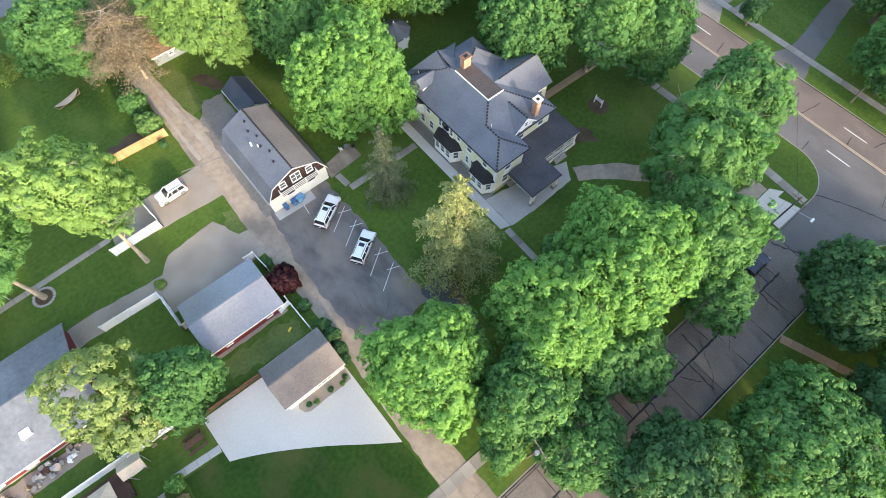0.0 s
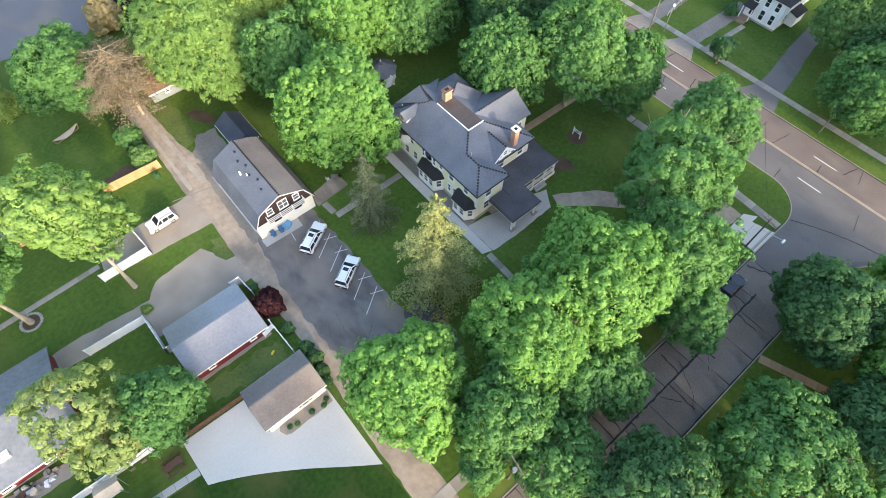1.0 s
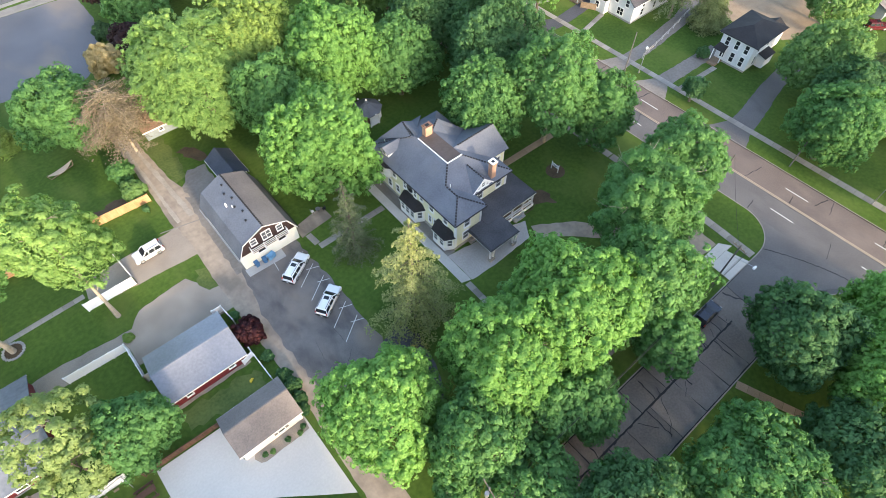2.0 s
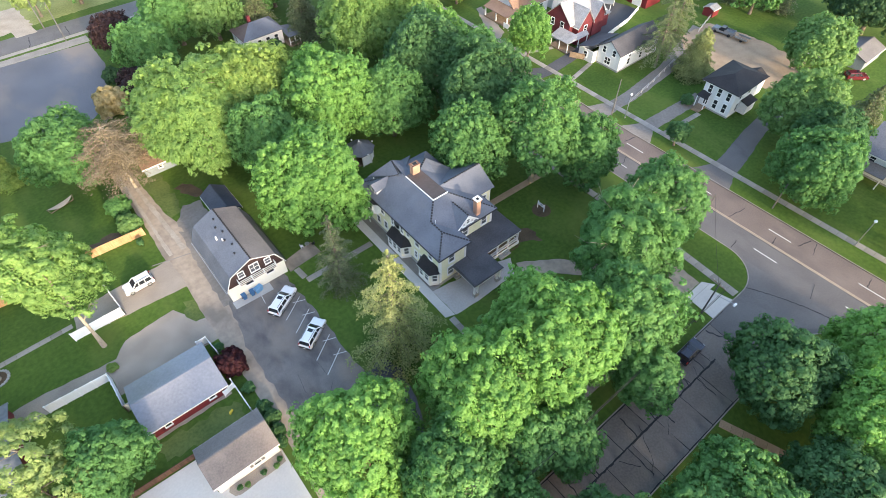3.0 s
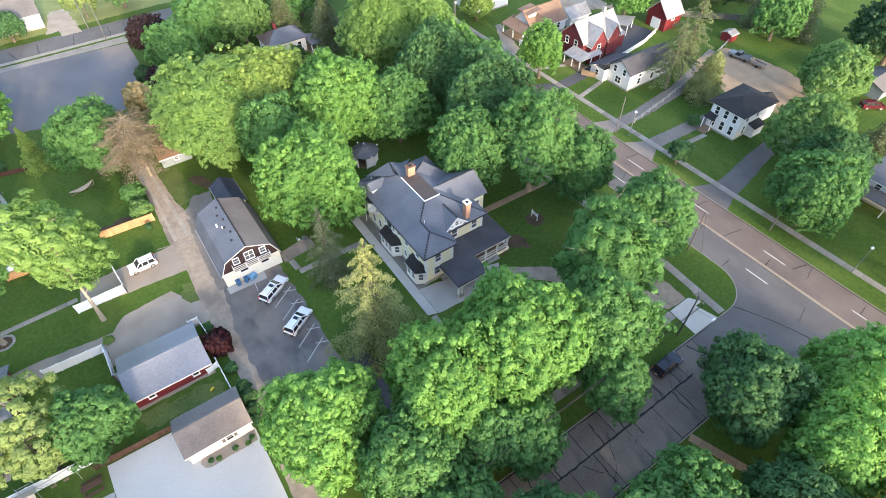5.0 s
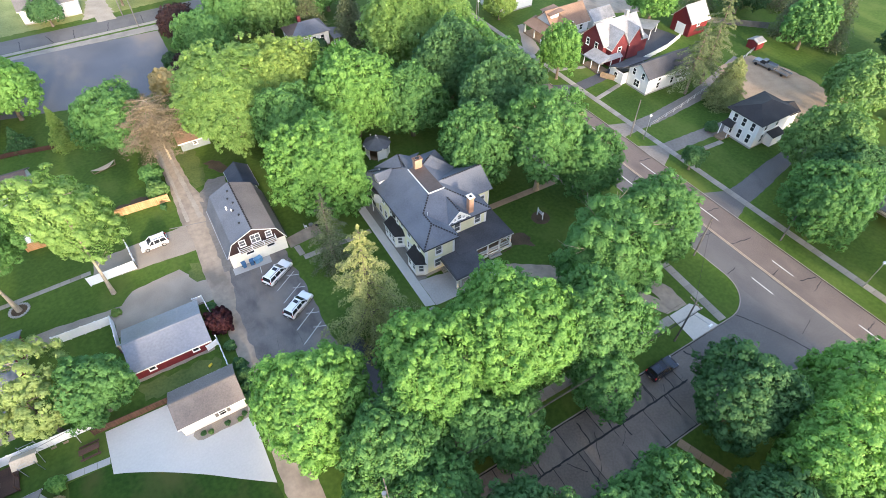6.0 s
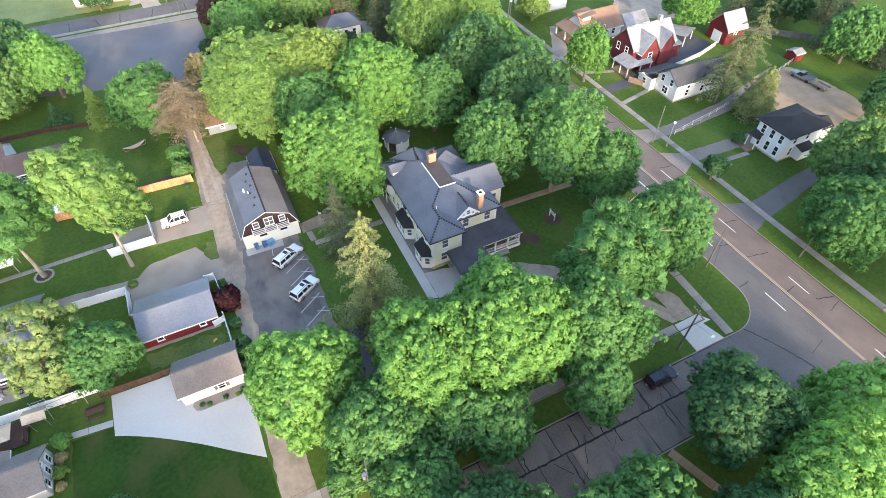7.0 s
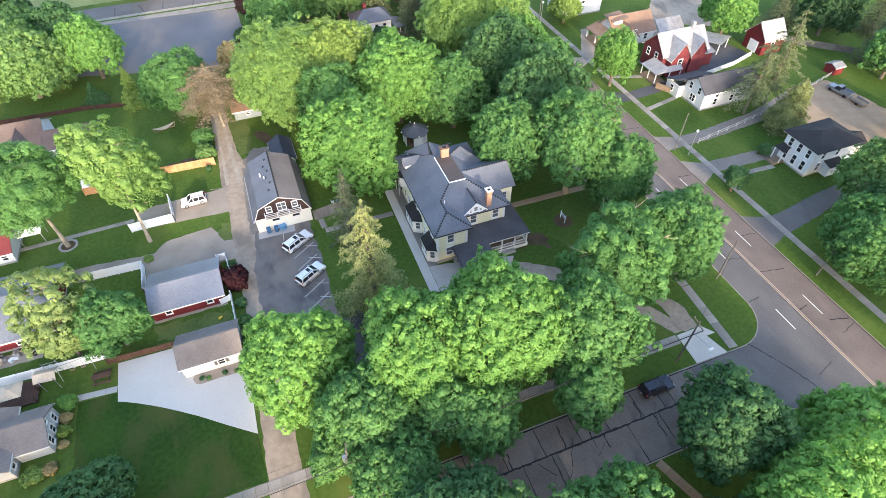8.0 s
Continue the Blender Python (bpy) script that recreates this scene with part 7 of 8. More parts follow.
# ---- fences ----
def privacy_fence(name, points, height, material, label, bay=2.2, post=None, cap=True, boards=False):
    """Panels between capped posts along a line of corners."""
    x0, y0 = points[0]
    f = thing(name, (x0, y0, 0), label, "fence")
    for (xa, ya), (xb, yb) in zip(points, points[1:]):
        d = Vector((xb - xa, yb - ya, 0))
        n = max(1, round(d.length / bay))
        for i in range(n + 1):
            p = Vector((xa, ya, 0)) + d * i / n
            ps = part("post", Solid().box(p.x - 0.075, p.x + 0.075, p.y - 0.075, p.y + 0.075, 0, height + 0.12), post or material, f)
            if cap:
                part("cap", Solid().loft([(p.x - 0.1, p.y - 0.1, height + 0.12), (p.x + 0.1, p.y - 0.1, height + 0.12), (p.x + 0.1, p.y + 0.1, height + 0.12), (p.x - 0.1, p.y + 0.1, height + 0.12)], [(p.x - 0.01, p.y - 0.01, height + 0.2), (p.x + 0.01, p.y - 0.01, height + 0.2), (p.x + 0.01, p.y + 0.01, height + 0.2), (p.x - 0.01, p.y + 0.01, height + 0.2)]), post or material, ps)
            if i < n:
                q = Vector((xa, ya, 0)) + d * (i + 1) / n
                if boards:
                    m = max(4, int((q - p).length / 0.16))
                    for k in range(m):
                        c = p.lerp(q, (k + 0.5) / m)
                        t = (q - p).normalized() * 0.07
                        h = height + (0.03 if (k + i) % 3 else 0.0)
                        part("board", Solid().beam(c - t + Vector((0, 0, h / 2 + 0.05)), c + t + Vector((0, 0, h / 2 + 0.05)), 0.025, h - 0.05), material, f)
                else:
                    part("panel", Solid().beam(p + Vector((0, 0, height / 2 + 0.06)), q + Vector((0, 0, height / 2 + 0.06)), 0.045, height - 0.06), material, f)
                for z in (0.16, height + 0.03):
                    part("rail", Solid().beam(p + Vector((0, 0, z)), q + Vector((0, 0, z)), 0.08, 0.1), post or material, f)
    return f


privacy_fence("white_fence", [(-20.6, 43.5), (-12.7, 43.2), (-12.5, 37.0), (-11.4, 37.0)], 1.75, VINYL, "tall white vinyl privacy fence with capped posts")
privacy_fence("white_fence", [(-36.0, 27.4), (-17.6, 26.7)], 1.75, VINYL, "long white vinyl fence behind the cottage")
privacy_fence("white_fence", [(-14.7, 52.9), (-7.5, 53.0), (-8.1, 58.8)], 1.85, VINYL, "white vinyl fence beside the gravel bay")
privacy_fence("white_fence", [(-1.2, 40.3), (0.2, 40.3), (0.5, 37.2)], 1.5, VINYL, "short white fence at the barn corner", 1.5)
privacy_fence("picket_fence", [(0.1, 32.0), (0.3, 26.4)], 1.2, VINYL, "low white picket fence beside the drive", 1.4, boards=True)
privacy_fence("white_gate", [(-1.5, 30.8), (0.0, 31.2)], 1.2, VINYL, "low white gate at the barn end", 1.5)
privacy_fence("brown_fence", [(-17.6, 25.6), (-7.7, 25.3)], 1.25, FENCE_BROWN, "brown stained board fence behind the concrete", 2.4, boards=True, cap=False)
privacy_fence("cedar_fence", [(-9.2, 67.8), (0.7, 67.4)], 1.7, FENCE_ORANGE, "new orange cedar board fence on the lawn", 2.4, boards=True, cap=False)
privacy_fence("cedar_fence", [(-23.0, 66.6), (-16.4, 66.2)], 1.6, FENCE_ORANGE, "orange cedar board fence by the short drive", 2.4, boards=True, cap=False)
privacy_fence("low_red_fence", [(-44.0, 98.8), (-24.5, 98.2), (-12.0, 95.6)], 1.0, FENCE_DARK, "low weathered reddish fence at the yard's end", 2.4, cap=False)

wf = thing("wire_fence", (93.4, 36.9, 0), "low weathered grey rail fence along the drive", "fence")
line = [(95.0, 38.2), (106.4, 40.0), (117.3, 42.2)]
for (xa, ya), (xb, yb) in zip(line, line[1:]):
    n = int(math.hypot(xb - xa, yb - ya) / 2.4)
    for i in range(n):
        x, y = xa + (xb - xa) * i / n, ya + (yb - ya) * i / n
        part("post", Solid().box(x - 0.07, x + 0.07, y - 0.07, y + 0.07, 0, 1.15), RAIL, wf)
    for z in (0.5, 1.0):
        part("rail", Solid().beam((xa, ya, z), (xb, yb, z), 0.05, 0.12), RAIL, wf)
yf = thing("rail_fence", (136, 47, 0), "pale weathered rail fence beside the gravel yard", "fence")
part("rail", Solid().beam((134.0, 46.6, 0.9), (143.0, 49.0, 0.9), 0.06, 0.14), RAIL, yf)
part("rail", Solid().beam((134.0, 46.6, 0.45), (143.0, 49.0, 0.45), 0.06, 0.14), RAIL, yf)
for i in range(5):
    x, y = 134.0 + 2.25 * i, 46.6 + 0.6 * i
    part("post", Solid().box(x - 0.08, x + 0.08, y - 0.08, y + 0.08, 0, 1.1), RAIL, yf)
privacy_fence("white_fence", [(112.5, 59.4), (124.0, 61.2), (131.5, 63.6)], 1.2, WHITE_BOARD, "white board fence beside the dark yard", 2.4, cap=False)
privacy_fence("wood_fence", [(99.8, 59.4), (101.4, 56.4)], 1.4, WOOD, "short weathered wood fence by the farmhouse", 1.6, cap=False)
# a plain grey strip at the yard's edge, drawn with fence panels
privacy_fence("wood_fence", [(140.5, 70.5), (156.0, 55.0)], 1.6, POLE, "grey strip along the back yard, drawn as a fence", 2.4, cap=False)


# ---- poles, lamps, wires ----
def utility_pole(x, y, h, label, arm=True, can=False, lamp=None, r=0.15):
    p = thing("utility_pole", (x, y, 0), label, "pole")
    part("shaft", Solid().rod((x, y, -0.1), (x, y, h), r, r * 0.7, 10), POLE if r > 0.12 else STEEL, p)
    if arm:
        part("crossarm", Solid().beam((x - 0.2, y - 1.1, h - 0.5), (x + 0.2, y + 1.1, h - 0.5), 0.12, 0.12), WOOD, p)
        for k in (-0.95, -0.4, 0.4, 0.95):
            part("insulator", Solid().rod((x + k * 0.18, y + k, h - 0.44), (x + k * 0.18, y + k, h - 0.24), 0.04, 0.03, 6), STEEL, p)
    if can:
        part("transformer", Solid().rod((x - 0.35, y - 0.1, h - 2.1), (x - 0.35, y - 0.1, h - 1.1), 0.26, 0.26, 12), STEEL, p, "pale grey transformer can")
    if lamp:
        lx, ly = lamp
        part("lamp_arm", Solid().beam((x, y, h - 2.6), (lx, ly, h - 2.2), 0.06, 0.06), STEEL, p)
        part("lamp_head", Solid().loft([(lx - 0.35, ly - 0.16, h - 2.35), (lx + 0.35, ly - 0.16, h - 2.35), (lx + 0.35, ly + 0.16, h - 2.35), (lx - 0.35, ly + 0.16, h - 2.35)], [(lx - 0.28, ly - 0.1, h - 2.15), (lx + 0.28, ly - 0.1, h - 2.15), (lx + 0.28, ly + 0.1, h - 2.15), (lx - 0.28, ly + 0.1, h - 2.15)]), VINYL, p, "pale street light head")
    return p


utility_pole(58.2, -3.1, 9.8, "dark wooden utility pole at the corner", lamp=(58.5, -6.1))
utility_pole(11.2, -3.4, 10.3, "wooden utility pole with a transformer can", can=True)
utility_pole(73.9, 7.3, 9.0, "grey wooden pole beside the main road", arm=False, r=0.14)
utility_pole(88.9, 37.9, 8.8, "grey wooden pole on the far verge", arm=False, r=0.13)
utility_pole(89.5, 2.0, 6.4, "short yellowish pole on the far verge", arm=False, r=0.14)
utility_pole(6.3, 155.8, 10.5, "grey wooden pole beside the back street", arm=False, r=0.15)
utility_pole(8.9, 145.7, 9.6, "grey wooden pole at the lot's edge", arm=False, r=0.15)
utility_pole(89.0, 97.6, 8.0, "grey wooden pole further up the road", arm=False, r=0.13)


def lamp_post(x, y, h=6.0):
    p = thing("street_lamp", (x, y, 0), "slim grey street lamp with a pale globe", "street lamp", "street lamps on the far walk")
    part("shaft", Solid().rod((x, y, 0), (x, y, h - 0.5), 0.09, 0.06, 8).rod((x, y, 0), (x, y, 0.6), 0.16, 0.12, 8), STEEL, p)
    s = Solid()
    for i in range(4):
        z0, z1 = h - 0.5 + 0.14 * i, h - 0.36 + 0.14 * i
        r0, r1 = (0.12, 0.24, 0.27, 0.2, 0.06)[i:i + 2]
        s.rod((x, y, z0), (x, y, z1), r0, r1, 10)
    part("globe", s, VINYL, p, "pale frosted globe")


for x, y in ((90.6, 35.7), (92.0, -11.4), (90.8, 99.5), (90.9, 68.0)):
    lamp_post(x, y)


def wire(a, b, sag, name="overhead_wire", r=0.02):
    n, s = 14, Solid()
    a, b = Vector(a), Vector(b)
    pts = [a.lerp(b, i / n) - Vector((0, 0, sag * 4 * (i / n) * (1 - i / n))) for i in range(n + 1)]
    s.tube(pts, r)
    return whole(name, s, RUBBER, "thin dark overhead cable between poles", "cable")


for k in (-0.95, 0.95):
    wire((58.2, -3.1 + k, 9.4), (11.2, -3.4 + k, 9.9), 0.5, r=0.012)
    wire((11.2, -3.4 + k, 9.9), (-36, -3.6 + k, 9.9), 0.8, r=0.012)
wire((58.2, -4.2, 9.2), (11.2, -4.5, 9.4), 0.3, r=0.045)
wire((58.2, -4.0, 8.9), (11.2, -4.3, 9.1), 0.4, r=0.022)
wire((11.2, -4.5, 9.4), (-36, -4.6, 9.4), 0.8, r=0.045)
wire((58.2, -3.1, 9.2), (73.9, 7.3, 8.8), 0.4)

# ---- yard things ----
sg = thing("yard_sign", (57.4, 28.2, 0), "small white post sign on bare soil", "sign")
part("board", Solid().box(57.32, 57.40, 27.5, 28.9, 0.9, 1.5), WHITE, sg)
for y in (27.45, 28.95):
    part("post", Solid().box(57.3, 57.42, y - 0.06, y + 0.06, 0, 1.75), WHITE, sg)
for k in range(3):
    part("lettering", Solid().box(57.31, 57.318, 27.75 + 0.1 * k, 28.65 - 0.1 * k, 1.34 - 0.14 * k, 1.40 - 0.14 * k), BLACK, sg, "dark unreadable line of writing")
ns = thing("notice_sign", (97.2, 78.6, 0), "white rectangular sign on short legs", "sign")
part("board", Solid().box(97.1, 97.2, 77.6, 79.6, 0.5, 1.7), WHITE, ns)
for y in (77.8, 79.4):
    part("leg", Solid().box(97.1, 97.2, y - 0.05, y + 0.05, 0, 0.5), WHITE, ns)
hm = thing("hammock", (-8.4, 83.8, 0), "pale hammock on a wooden stand on the lawn", "hammock")
part("stand", Solid().beam((-10.4, 83.2, 0.08), (-6.4, 84.4, 0.08), 0.12, 0.12).beam((-10.4, 83.2, 0.08), (-10.7, 83.1, 1.1), 0.1, 0.1).beam((-6.4, 84.4, 0.08), (-6.1, 84.5, 1.1), 0.1, 0.1), WOOD, hm)
s = Solid()
prev = None
for i in range(9):
    u = i / 8
    c = Vector((-10.5 + 4.2 * u, 83.15 + 1.25 * u, 1.05 - 0.55 * 4 * u * (1 - u)))
    w = 0.12 + 0.5 * math.sin(math.pi * u)
    d = Vector((-0.28, 0.96, 0)) * w
    if prev:
        s.plate([prev[0], c - d, c + d, prev[1]], 0.03)
    prev = (c - d, c + d)
part("bed", s, TARP, hm)


def wheelie_bin(x, y, turn, mt):
    b = thing("wheelie_bin", (0, 0, 0), "blue wheeled refuse bin beside the wall", "bin", "blue bins by the building")
    part("body", Solid().loft([(-0.26, -0.3, 0.08), (0.26, -0.3, 0.08), (0.26, 0.3, 0.08), (-0.26, 0.3, 0.08)], [(-0.33, -0.4, 1.0), (0.33, -0.4, 1.0), (0.33, 0.38, 1.0), (-0.33, 0.38, 1.0)]), mt, b)
    part("lid", Solid().loft([(-0.36, -0.43, 1.0), (0.36, -0.43, 1.0), (0.36, 0.42, 1.0), (-0.36, 0.42, 1.0)], [(-0.3, -0.36, 1.1), (0.3, -0.36, 1.1), (0.3, 0.36, 1.1), (-0.3, 0.36, 1.1)]), mt, b)
    for s in (-1, 1):
        part("wheel", Solid().rod((s * 0.28, 0.3, 0.12), (s * 0.36, 0.3, 0.12), 0.12, n=10), RUBBER, b)
    b.matrix_basis = pose(x, y, 0.07, 0, 0, turn)


for x, y, a, mt in ((7.9, 44.0, 4, BLUE), (9.2, 43.9, -6, BLUE), (10.0, 43.85, 10, BLUE_PALE), (10.6, 44.0, 20, BLUE_PALE)):
    wheelie_bin(x, y, a, mt)

gr = thing("patio_table", (20.9, 47.2, 0), "white and black patio table with two chairs", "table")
part("top", Solid().rod((20.9, 47.2, 0.70), (20.9, 47.2, 0.74), 0.42, n=16), STEEL, gr)
part("stem", Solid().rod((20.9, 47.2, 0.0), (20.9, 47.2, 0.7), 0.05), BLACK, gr)
for k, (dx, dy) in enumerate(((0.9, -0.4), (-0.9, 0.3))):
    c = thing("patio_chair", (20.9 + dx, 47.2 + dy, 0), ("white patio chair beside the table" if k else "dark patio chair beside the table"), "chair", "patio chairs")
    px, py = 20.9 + dx, 47.2 + dy
    part("seat", Solid().box(px - 0.24, px + 0.24, py - 0.24, py + 0.24, 0.42, 0.47), (VINYL if k else BLACK), c)
    part("backrest", Solid().box(px - 0.24 + 0.44 * (dx > 0), px - 0.2 + 0.44 * (dx > 0), py - 0.24, py + 0.24, 0.47, 0.95), (VINYL if k else BLACK), c)
    for i in (-0.2, 0.2):
        for j in (-0.2, 0.2):
            part("leg", Solid().rod((px + i, py + j, 0), (px + i, py + j, 0.42), 0.02, n=6), (VINYL if k else BLACK), c)

bn = thing("picnic_bench", (-18.2, 23.5, 0), "brown wooden picnic bench on the grass", "bench")
part("top", Solid().box(-19.5, -17.1, 23.1, 23.9, 0.68, 0.74), FENCE_BROWN, bn)
for y in (22.5, 24.4):
    part("seat", Solid().box(-19.5, -17.1, y - 0.14, y + 0.14, 0.42, 0.47), FENCE_BROWN, bn)
for x in (-19.2, -17.4):
    part("leg", Solid().beam((x, 22.5, 0), (x, 23.4, 0.7), 0.1, 0.06).beam((x, 24.4, 0), (x, 23.6, 0.7), 0.1, 0.06).beam((x, 22.4, 0.4), (x, 24.5, 0.4), 0.1, 0.06), FENCE_BROWN, bn)
sw = thing("swing_set", (-21.0, 26.0, 0), "grey metal swing set with wooden seats", "swing set")
part("top_bar", Solid().rod((-23.6, 26.0, 2.2), (-19.4, 26.4, 2.2), 0.05), STEEL, sw)
for x, y in ((-23.6, 26.0), (-19.4, 26.4)):
    for d in (-1.0, 1.0):
        part("leg", Solid().rod((x, y, 2.2), (x + 0.1, y + d, 0), 0.045), STEEL, sw)
for x in (-22.2, -20.8):
    part("seat", Solid().box(x - 0.3, x + 0.3, 26.0, 26.3, 0.45, 0.5), WOOD, sw)
    for d in (-0.27, 0.27):
        part("chain", Solid().rod((x + d, 26.15, 0.5), (x + d, 26.2, 2.2), 0.012, n=4), STEEL, sw)
cl = thing("climbing_frame", (-24.4, 25.6, 0), "grey metal climbing frame with a tan canopy", "climbing frame")
for x in (-25.4, -23.6):
    for y in (24.0, 27.0):
        part("post", Solid().rod((x, y, 0), (x, y, 2.6), 0.05), STEEL, cl)
for k in range(7):
    part("rung", Solid().rod((-25.4, 24.0 + 0.5 * k, 2.3), (-23.6, 24.0 + 0.5 * k, 2.3), 0.03), STEEL, cl)
part("canopy", Solid().plate([(-26.2, 24.2, 2.1), (-23.4, 24.0, 2.1), (-23.4, 25.1, 2.7), (-26.2, 25.3, 2.7)], 0.04).plate([(-26.2, 26.4, 2.1), (-23.4, 26.2, 2.1), (-23.4, 25.1, 2.7), (-26.2, 25.3, 2.7)], 0.04), TARP, cl, "tan canvas canopy")
dk2 = thing("wooden_deck", (-28, 25, 0), "dark brown wooden deck behind the cottage", "deck")
part("floor", Solid().box(-31.4, -26.3, 22.6, 26.4, 0.3, 0.42), FENCE_BROWN, dk2)
for y in (22.7, 24.5, 26.3):
    part("post", Solid().box(-26.5, -26.35, y - 0.07, y + 0.07, 0, 1.6), FENCE_BROWN, dk2)
part("rail", Solid().box(-26.47, -26.39, 22.7, 26.3, 1.25, 1.35), FENCE_BROWN, dk2)
um = thing("patio_umbrella", (-28.7, 23.9, 0.42), "pale tan square patio umbrella", "umbrella")
part("pole", Solid().rod((-28.7, 23.9, 0.42), (-28.7, 23.9, 3.0), 0.03), STEEL, um)
part("canopy", Solid().loft([(-30.1, 22.6, 2.45), (-27.3, 22.6, 2.45), (-27.3, 25.2, 2.45), (-30.1, 25.2, 2.45)], [(-28.75, 23.85, 3.0), (-28.65, 23.85, 3.0), (-28.65, 23.95, 3.0), (-28.75, 23.95, 3.0)]), TARP, um)
ty = whole("toy", Solid().rod((-2.1, 28.0, 0.25), (-1.6, 28.2, 0.35), 0.2, 0.14, 8).rod((-2.1, 28.0, 0.0), (-2.1, 28.0, 0.25), 0.12), YELLOW, "small yellow plastic toy on the grass", "toy")

# clutter on the patio of the ranch house
rng = random.Random(7)
for k in range(34):
    x, y = rng.uniform(-39, -27), rng.uniform(30.4, 32.6)
    w, d, h = rng.uniform(0.25, 0.8), rng.uniform(0.25, 0.7), rng.uniform(0.2, 0.9)
    mt = rng.choice([BLACK, STONE, WOOD, STEEL, TARP, GRAVEL, FENCE_BROWN, STONE, VINYL])
    if k % 3 == 0:
        s = Solid().rod((x, y, 0.03), (x, y, h * 0.8), w * 0.45, w * 0.55, 10).rod((x, y, h * 0.8), (x, y, h * 0.86), w * 0.6, w * 0.6, 10)
        whole("planter", s, mt, "round pot among the patio clutter", "pot", group="patio clutter")
    else:
        s = Solid().loft([(x - w / 2, y - d / 2, 0.03), (x + w / 2, y - d / 2, 0.03), (x + w / 2, y + d / 2, 0.03), (x - w / 2, y + d / 2, 0.03)], [(x - w * 0.4, y - d * 0.4, h), (x + w * 0.45, y - d * 0.4, h), (x + w * 0.4, y + d * 0.45, h), (x - w * 0.4, y + d * 0.4, h)])
        whole("crate", s, mt, "low box among the patio clutter", "box", group="patio clutter")
for x, y in ((-27.6, 31.4),):
    t = thing("tyre", (x, y, 0), "old black tyre on the patio", "tyre")
    s = Solid()
    for i in range(16):
        a, b = math.tau * i / 16, math.tau * (i + 1) / 16
        s.rod((x + 0.36 * math.cos(a), y + 0.36 * math.sin(a), 0.15), (x + 0.36 * math.cos(b), y + 0.36 * math.sin(b), 0.15), 0.11, n=6)
    part("ring", s, RUBBER, t)
ringb = thing("tree_ring", (-25.0, 53.4, 0), "ring of edging stones round a tree trunk", "edging")
for i in range(20):
    a = math.tau * i / 20
    x, y = -25 + 1.35 * math.cos(a), 53.4 + 1.35 * math.sin(a)
    part("stone", Solid().box(x - 0.19, x + 0.19, y - 0.14, y + 0.14, 0, 0.14 + 0.03 * (i % 3)), STONE, ringb)
zone("tree_ring_soil", arc(-25.0, 53.4, 1.3, 0, 340, 16), 0.04, SOIL, "dark soil round the tree trunk", "garden bed", 0.05)
zone("small_patio", [(16.0, 46.8), (21.8, 47.8), (22.0, 44.8), (17.1, 44.4), (16.0, 44.2)], 0.04, DRIVE, "small worn brown patio behind the building", rough=0.05)


# ---- slabs, panels and cracks: the pieces of walks and streets ----
def slab_walk(name, a, b, width, label, length=1.52, z=0.05, material=None):
    """A walk of separate concrete slabs with open joints."""
    a, b = Vector((*a, 0)), Vector((*b, 0))
    d = b - a
    n = max(1, round(d.length / length))
    step = d.length / n
    w = thing(name, a, label, "walk", kind="structure")
    turn = math.degrees(math.atan2(d.y, d.x))
    data = cached(("slab", round(step, 3), width, (material or WALK).name), lambda: Solid().loft([(0.01, -width / 2, -0.12), (step - 0.015, -width / 2, -0.12), (step - 0.015, width / 2, -0.12), (0.01, width / 2, -0.12)], [(0.02, -width / 2 + 0.01, 0.0), (step - 0.025, -width / 2 + 0.01, 0.0), (step - 0.025, width / 2 - 0.01, 0.0), (0.02, width / 2 - 0.01, 0.0)]), material or WALK)
    rng = random.Random(int(a.x * 7 + a.y * 13))
    for i in range(n):
        p = d * (i / n)
        piece("slab", data, w, pose(p.x, p.y, z + rng.uniform(-0.008, 0.008), rng.uniform(-0.3, 0.3), rng.uniform(-0.3, 0.3), turn))
    return w


slab_walk("far_walk", (92.4, -60), (92.2, 130), 1.35, "long concrete walk beyond the main road")
slab_walk("near_walk", (67.4, -4.2), (68.2, 7.8), 1.45, "concrete walk beside the main road")
slab_walk("near_walk", (68.2, 7.9), (67.7, 24), 1.45, "concrete walk beside the main road")
slab_walk("near_walk", (67.7, 24.2), (67.0, 70), 1.4, "concrete walk behind the street trees")
slab_walk("street_walk", (60.8, -0.1), (-2, 0.1), 1.5, "concrete walk along the side street")
slab_walk("street_walk", (-2, 0.1), (-60, 0.0), 1.5, "concrete walk along the side street")
slab_walk("garden_path", (17.2, 41.0), (29.6, 40.9), 1.1, "narrow concrete garden path")
slab_walk("garden_path", (17.0, 44.2), (17.2, 41.7), 1.0, "short concrete path to the patio")
slab_walk("yard_path", (-33, 55.2), (-14.4, 56.0), 0.9, "narrow concrete path across the lawn")
slab_walk("front_path", (49.4, 35.0), (66.2, 34.6), 1.3, "tan paved path to the front door", material=TAN_WALK)
slab_walk("pad_path", (-22.4, 21.5), (-16.4, 21.0), 0.95, "narrow pale concrete path to the pad", material=CONCRETE)
slab_walk("white_house_path", (93.0, 27.2), (104.0, 26.6), 1.1, "concrete path to the white house")
slab_walk("farmhouse_path", (93.0, 52.6), (101.6, 54.4), 1.1, "concrete path to the farmhouse")
slab_walk("brick_house_path", (93.0, 67.6), (100.0, 65.0), 1.1, "concrete path to the brick house")
slab_walk("lawn_walk", (30.4, 20.8), (30.0, 1.2), 1.0, "narrow concrete walk from house to street")
slab_walk("south_path", (50.4, -24.0), (47.0, -14.2), 1.2, "narrow shaded path under the trees", material=TAN_WALK)

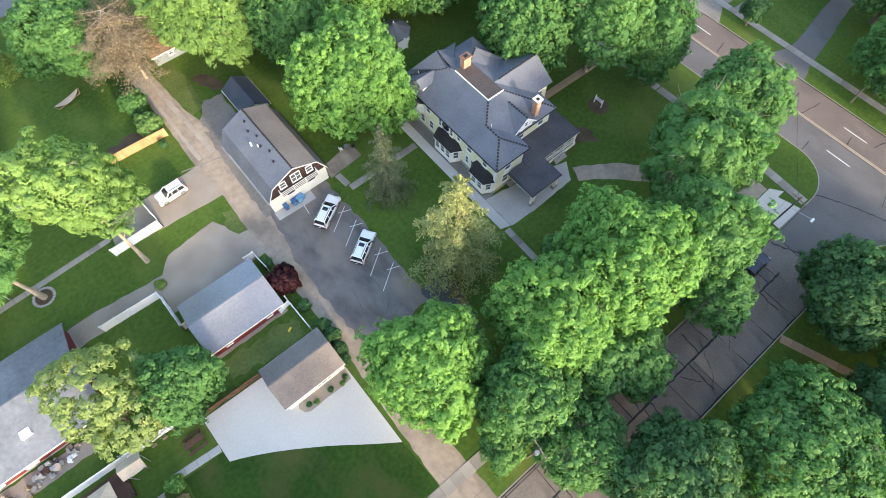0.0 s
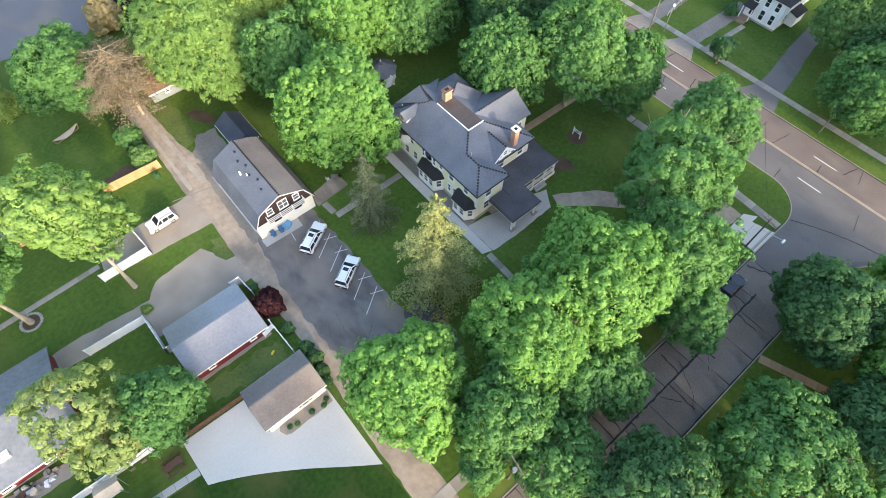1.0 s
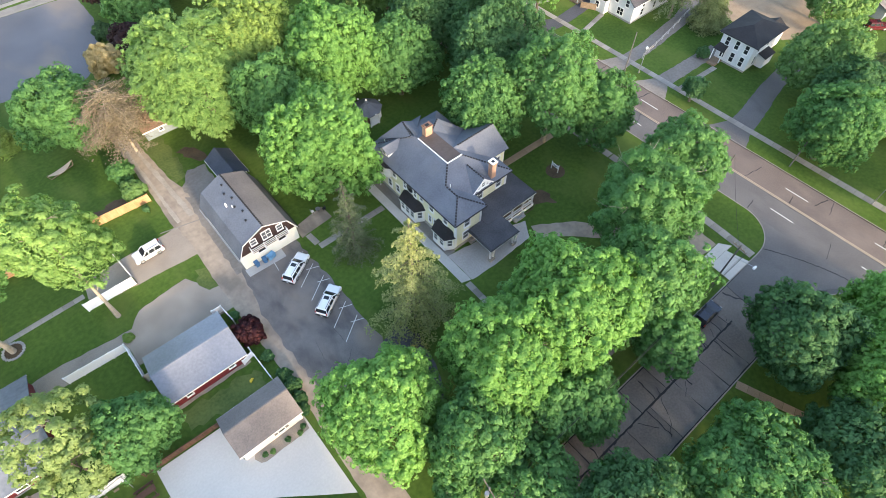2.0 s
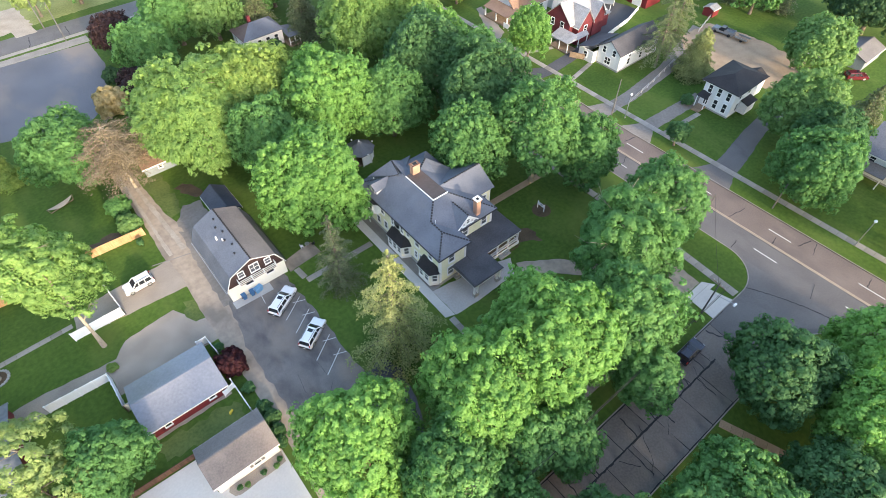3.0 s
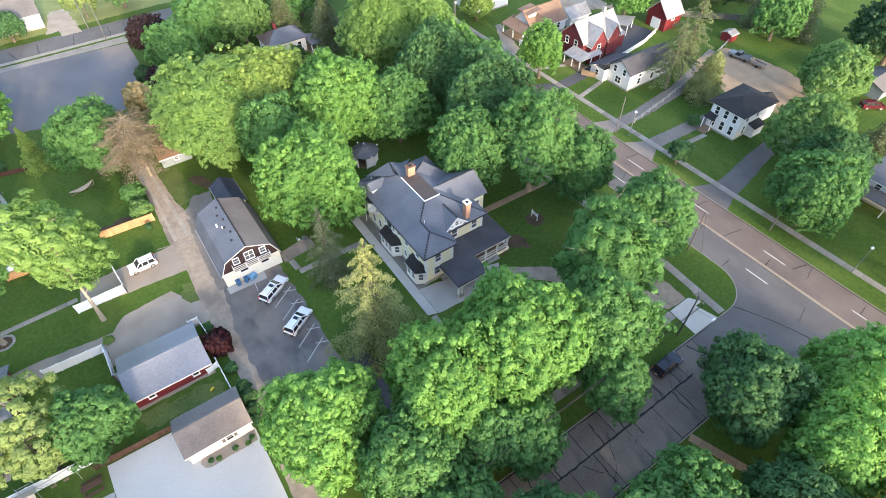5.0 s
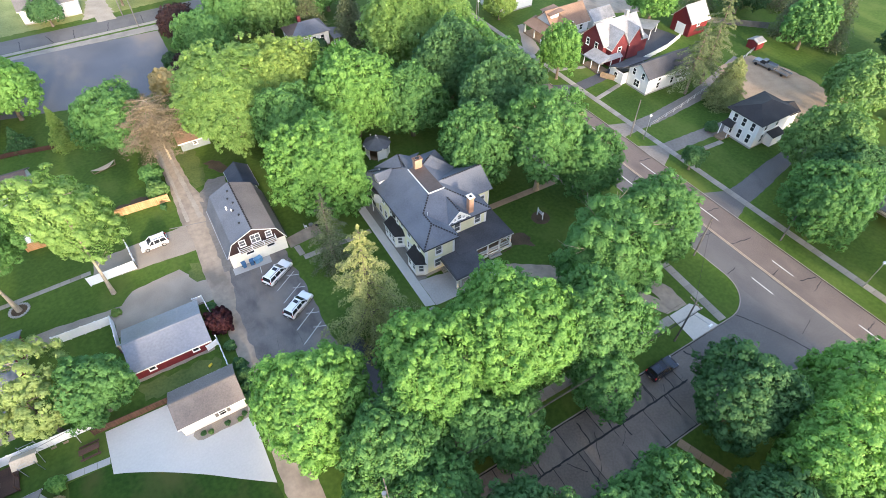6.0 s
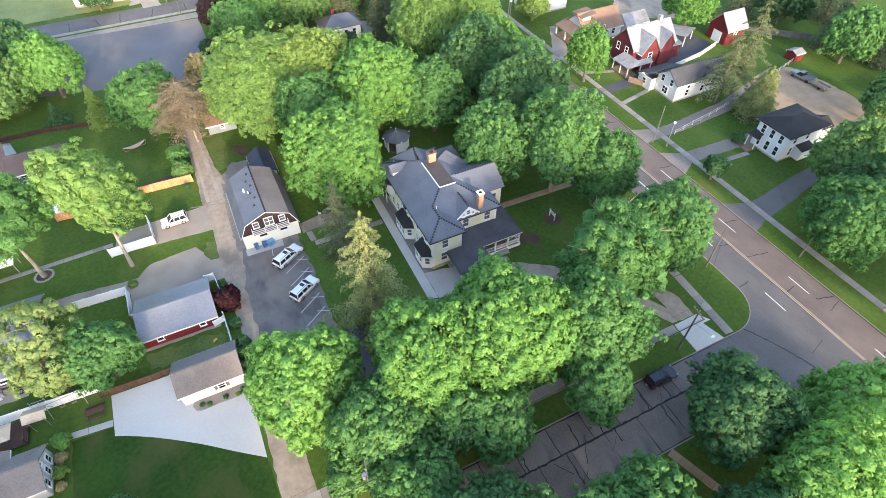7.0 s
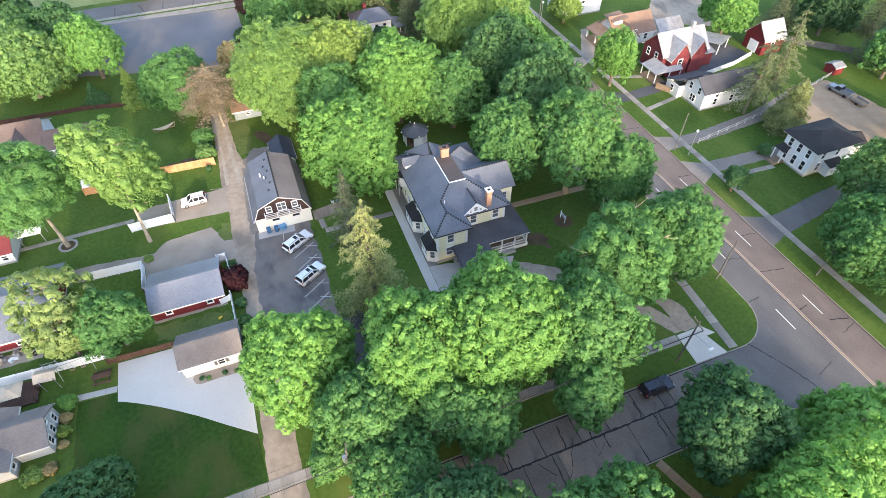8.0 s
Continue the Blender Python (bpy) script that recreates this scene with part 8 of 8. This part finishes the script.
panels = thing("street_panels", (30, -9, -0.13), "grey concrete street panels between tar joints", "road", kind="structure")
rng = random.Random(3)
PANEL = {}
for lane, (y0, y1) in enumerate(((-13.8, -8.64), (-8.54, -4.7))):
    x = -30.0 - 1.4 * lane
    while x < 55:
        length = rng.choice((4.2, 4.8, 5.2))
        if (length, lane) not in PANEL:
            h = (y1 - y0) / 2
            j = [rng.uniform(0.02, 0.08) for _ in range(8)]
            o = [(j[0], -h + j[1]), (length - j[2], -h + j[3]), (length - j[4], h - j[5]), (j[6], h - j[7])]
            PANEL[length, lane] = Solid().prism(ragged(o, 0.7, 0.05, lane + int(length * 10)), -0.1, 0.02).mesh("panel")
            PANEL[length, lane].materials.append(STREET_SLAB)
        piece("panel", PANEL[length, lane], panels, pose(x - 30, (y0 + y1) / 2 + 9, rng.uniform(0, 0.006), 0, 0, 0))
        x += length
part("panel", Solid().prism(ragged([(58.6, -13.8), (69.0, -13.9), (ROAD_W - 0.2, -18), (ROAD_W - 0.2, 0.4), (69.4, -4.7), (59.6, -4.7)], 0.8, 0.05, 5), -0.4, -0.105), ASPHALT_GREY, panels, "smooth grey asphalt mouth of the street")

part("panel", Solid().prism(ragged([(54.4, -13.75), (58.5, -13.75), (59.5, -4.75), (54.8, -4.75)], 0.8, 0.06, 6), -0.4, -0.098), STREET_SLAB, panels, "worn brownish concrete strip")


def crack(parent, a, b, width, seed, z):
    """A wandering line of tar, as a strip of small plates."""
    rng = random.Random(seed)
    a, b = Vector((*a, z)), Vector((*b, z))
    n = max(4, int((b - a).length / 0.5))
    side = (b - a).normalized().cross(Vector((0, 0, 1)))
    pts = [a.lerp(b, i / n) + side * rng.uniform(-0.12, 0.12) for i in range(n + 1)]
    s = Solid()
    for p, q in zip(pts, pts[1:]):
        s.beam(p, q, width * rng.uniform(0.6, 1.3), 0.012)
    return part("tar_crack", s, TAR, parent)


rng = random.Random(11)
for k in range(46):
    y = -70 + 3.6 * k + rng.uniform(-1.2, 1.2)
    x0 = rng.choice((75.6, 78.5, 81.7, 82.0, 84.5))
    x1 = min(87.4, x0 + rng.uniform(1.8, 5.5))
    if x0 < 81:
        x1 = min(x1, 81.1)
    crack(road, (x0, y), (x1, y + rng.uniform(-1.0, 1.0)), rng.uniform(0.09, 0.18), k, -0.112)
for k in range(8):
    y = -40 + 16 * k
    crack(road, (81.0, y), (81.0 + rng.uniform(-0.1, 0.1), y + 9), 0.08, 200 + k, -0.114)
for p, q in (((69.6, -3.9), (71.8, -8.0)), ((71.8, -8.0), (73.6, -12.5)), ((73.6, -12.5), (74.8, -17.5))):
    crack(panels, p, q, 0.14, 301, -0.1)
crack(panels, (58.0, -5.0), (62.0, -13.4), 0.2, 303, -0.095)
for k in range(14):
    x = rng.uniform(12, 62)
    y = rng.uniform(-13, -6)
    crack(panels, (x, y), (x + rng.uniform(-3, 3), y + rng.uniform(1.2, 3.2)), rng.uniform(0.05, 0.11), 320 + k, -0.108)
for k in range(15):
    # the long joint and the joints across it are sealed with wide wandering tar
    x = -2.0 + 3.8 * k
    crack(panels, (x, -8.59), (x + 3.8, -8.59), 0.20, 340 + k, -0.094)
    if k % 3:
        crack(panels, (x + 1.2, -8.6), (x + 1.5, -8.6 + rng.uniform(1.6, 3.4)), 0.15, 360 + k, -0.093)
    if k % 2:
        crack(panels, (x + 2.9, -8.6), (x + 2.7, -8.6 - rng.uniform(1.6, 4.4)), 0.15, 380 + k, -0.093)
# cracks and seams of the parking lot and drive
lot_cracks = thing("lot_cracks", (10, 30, 0.03), "dark wandering cracks in the asphalt", "crack", kind="structure")
for k in range(3):
    x, y = rng.uniform(6.4, 12), rng.uniform(21, 42)
    crack(lot_cracks, (x, y), (x + rng.uniform(-1.5, 2.5), y + rng.uniform(1.5, 4)), 0.03, 400 + k, 0.032)
for k in range(7):
    x = -30 + 8 * k + rng.uniform(-2, 2)
    crack(back_street, (x, 148.0 + x * 0.005), (x + rng.uniform(-2, 2), 153.5), 0.22, 440 + k, 0.018)
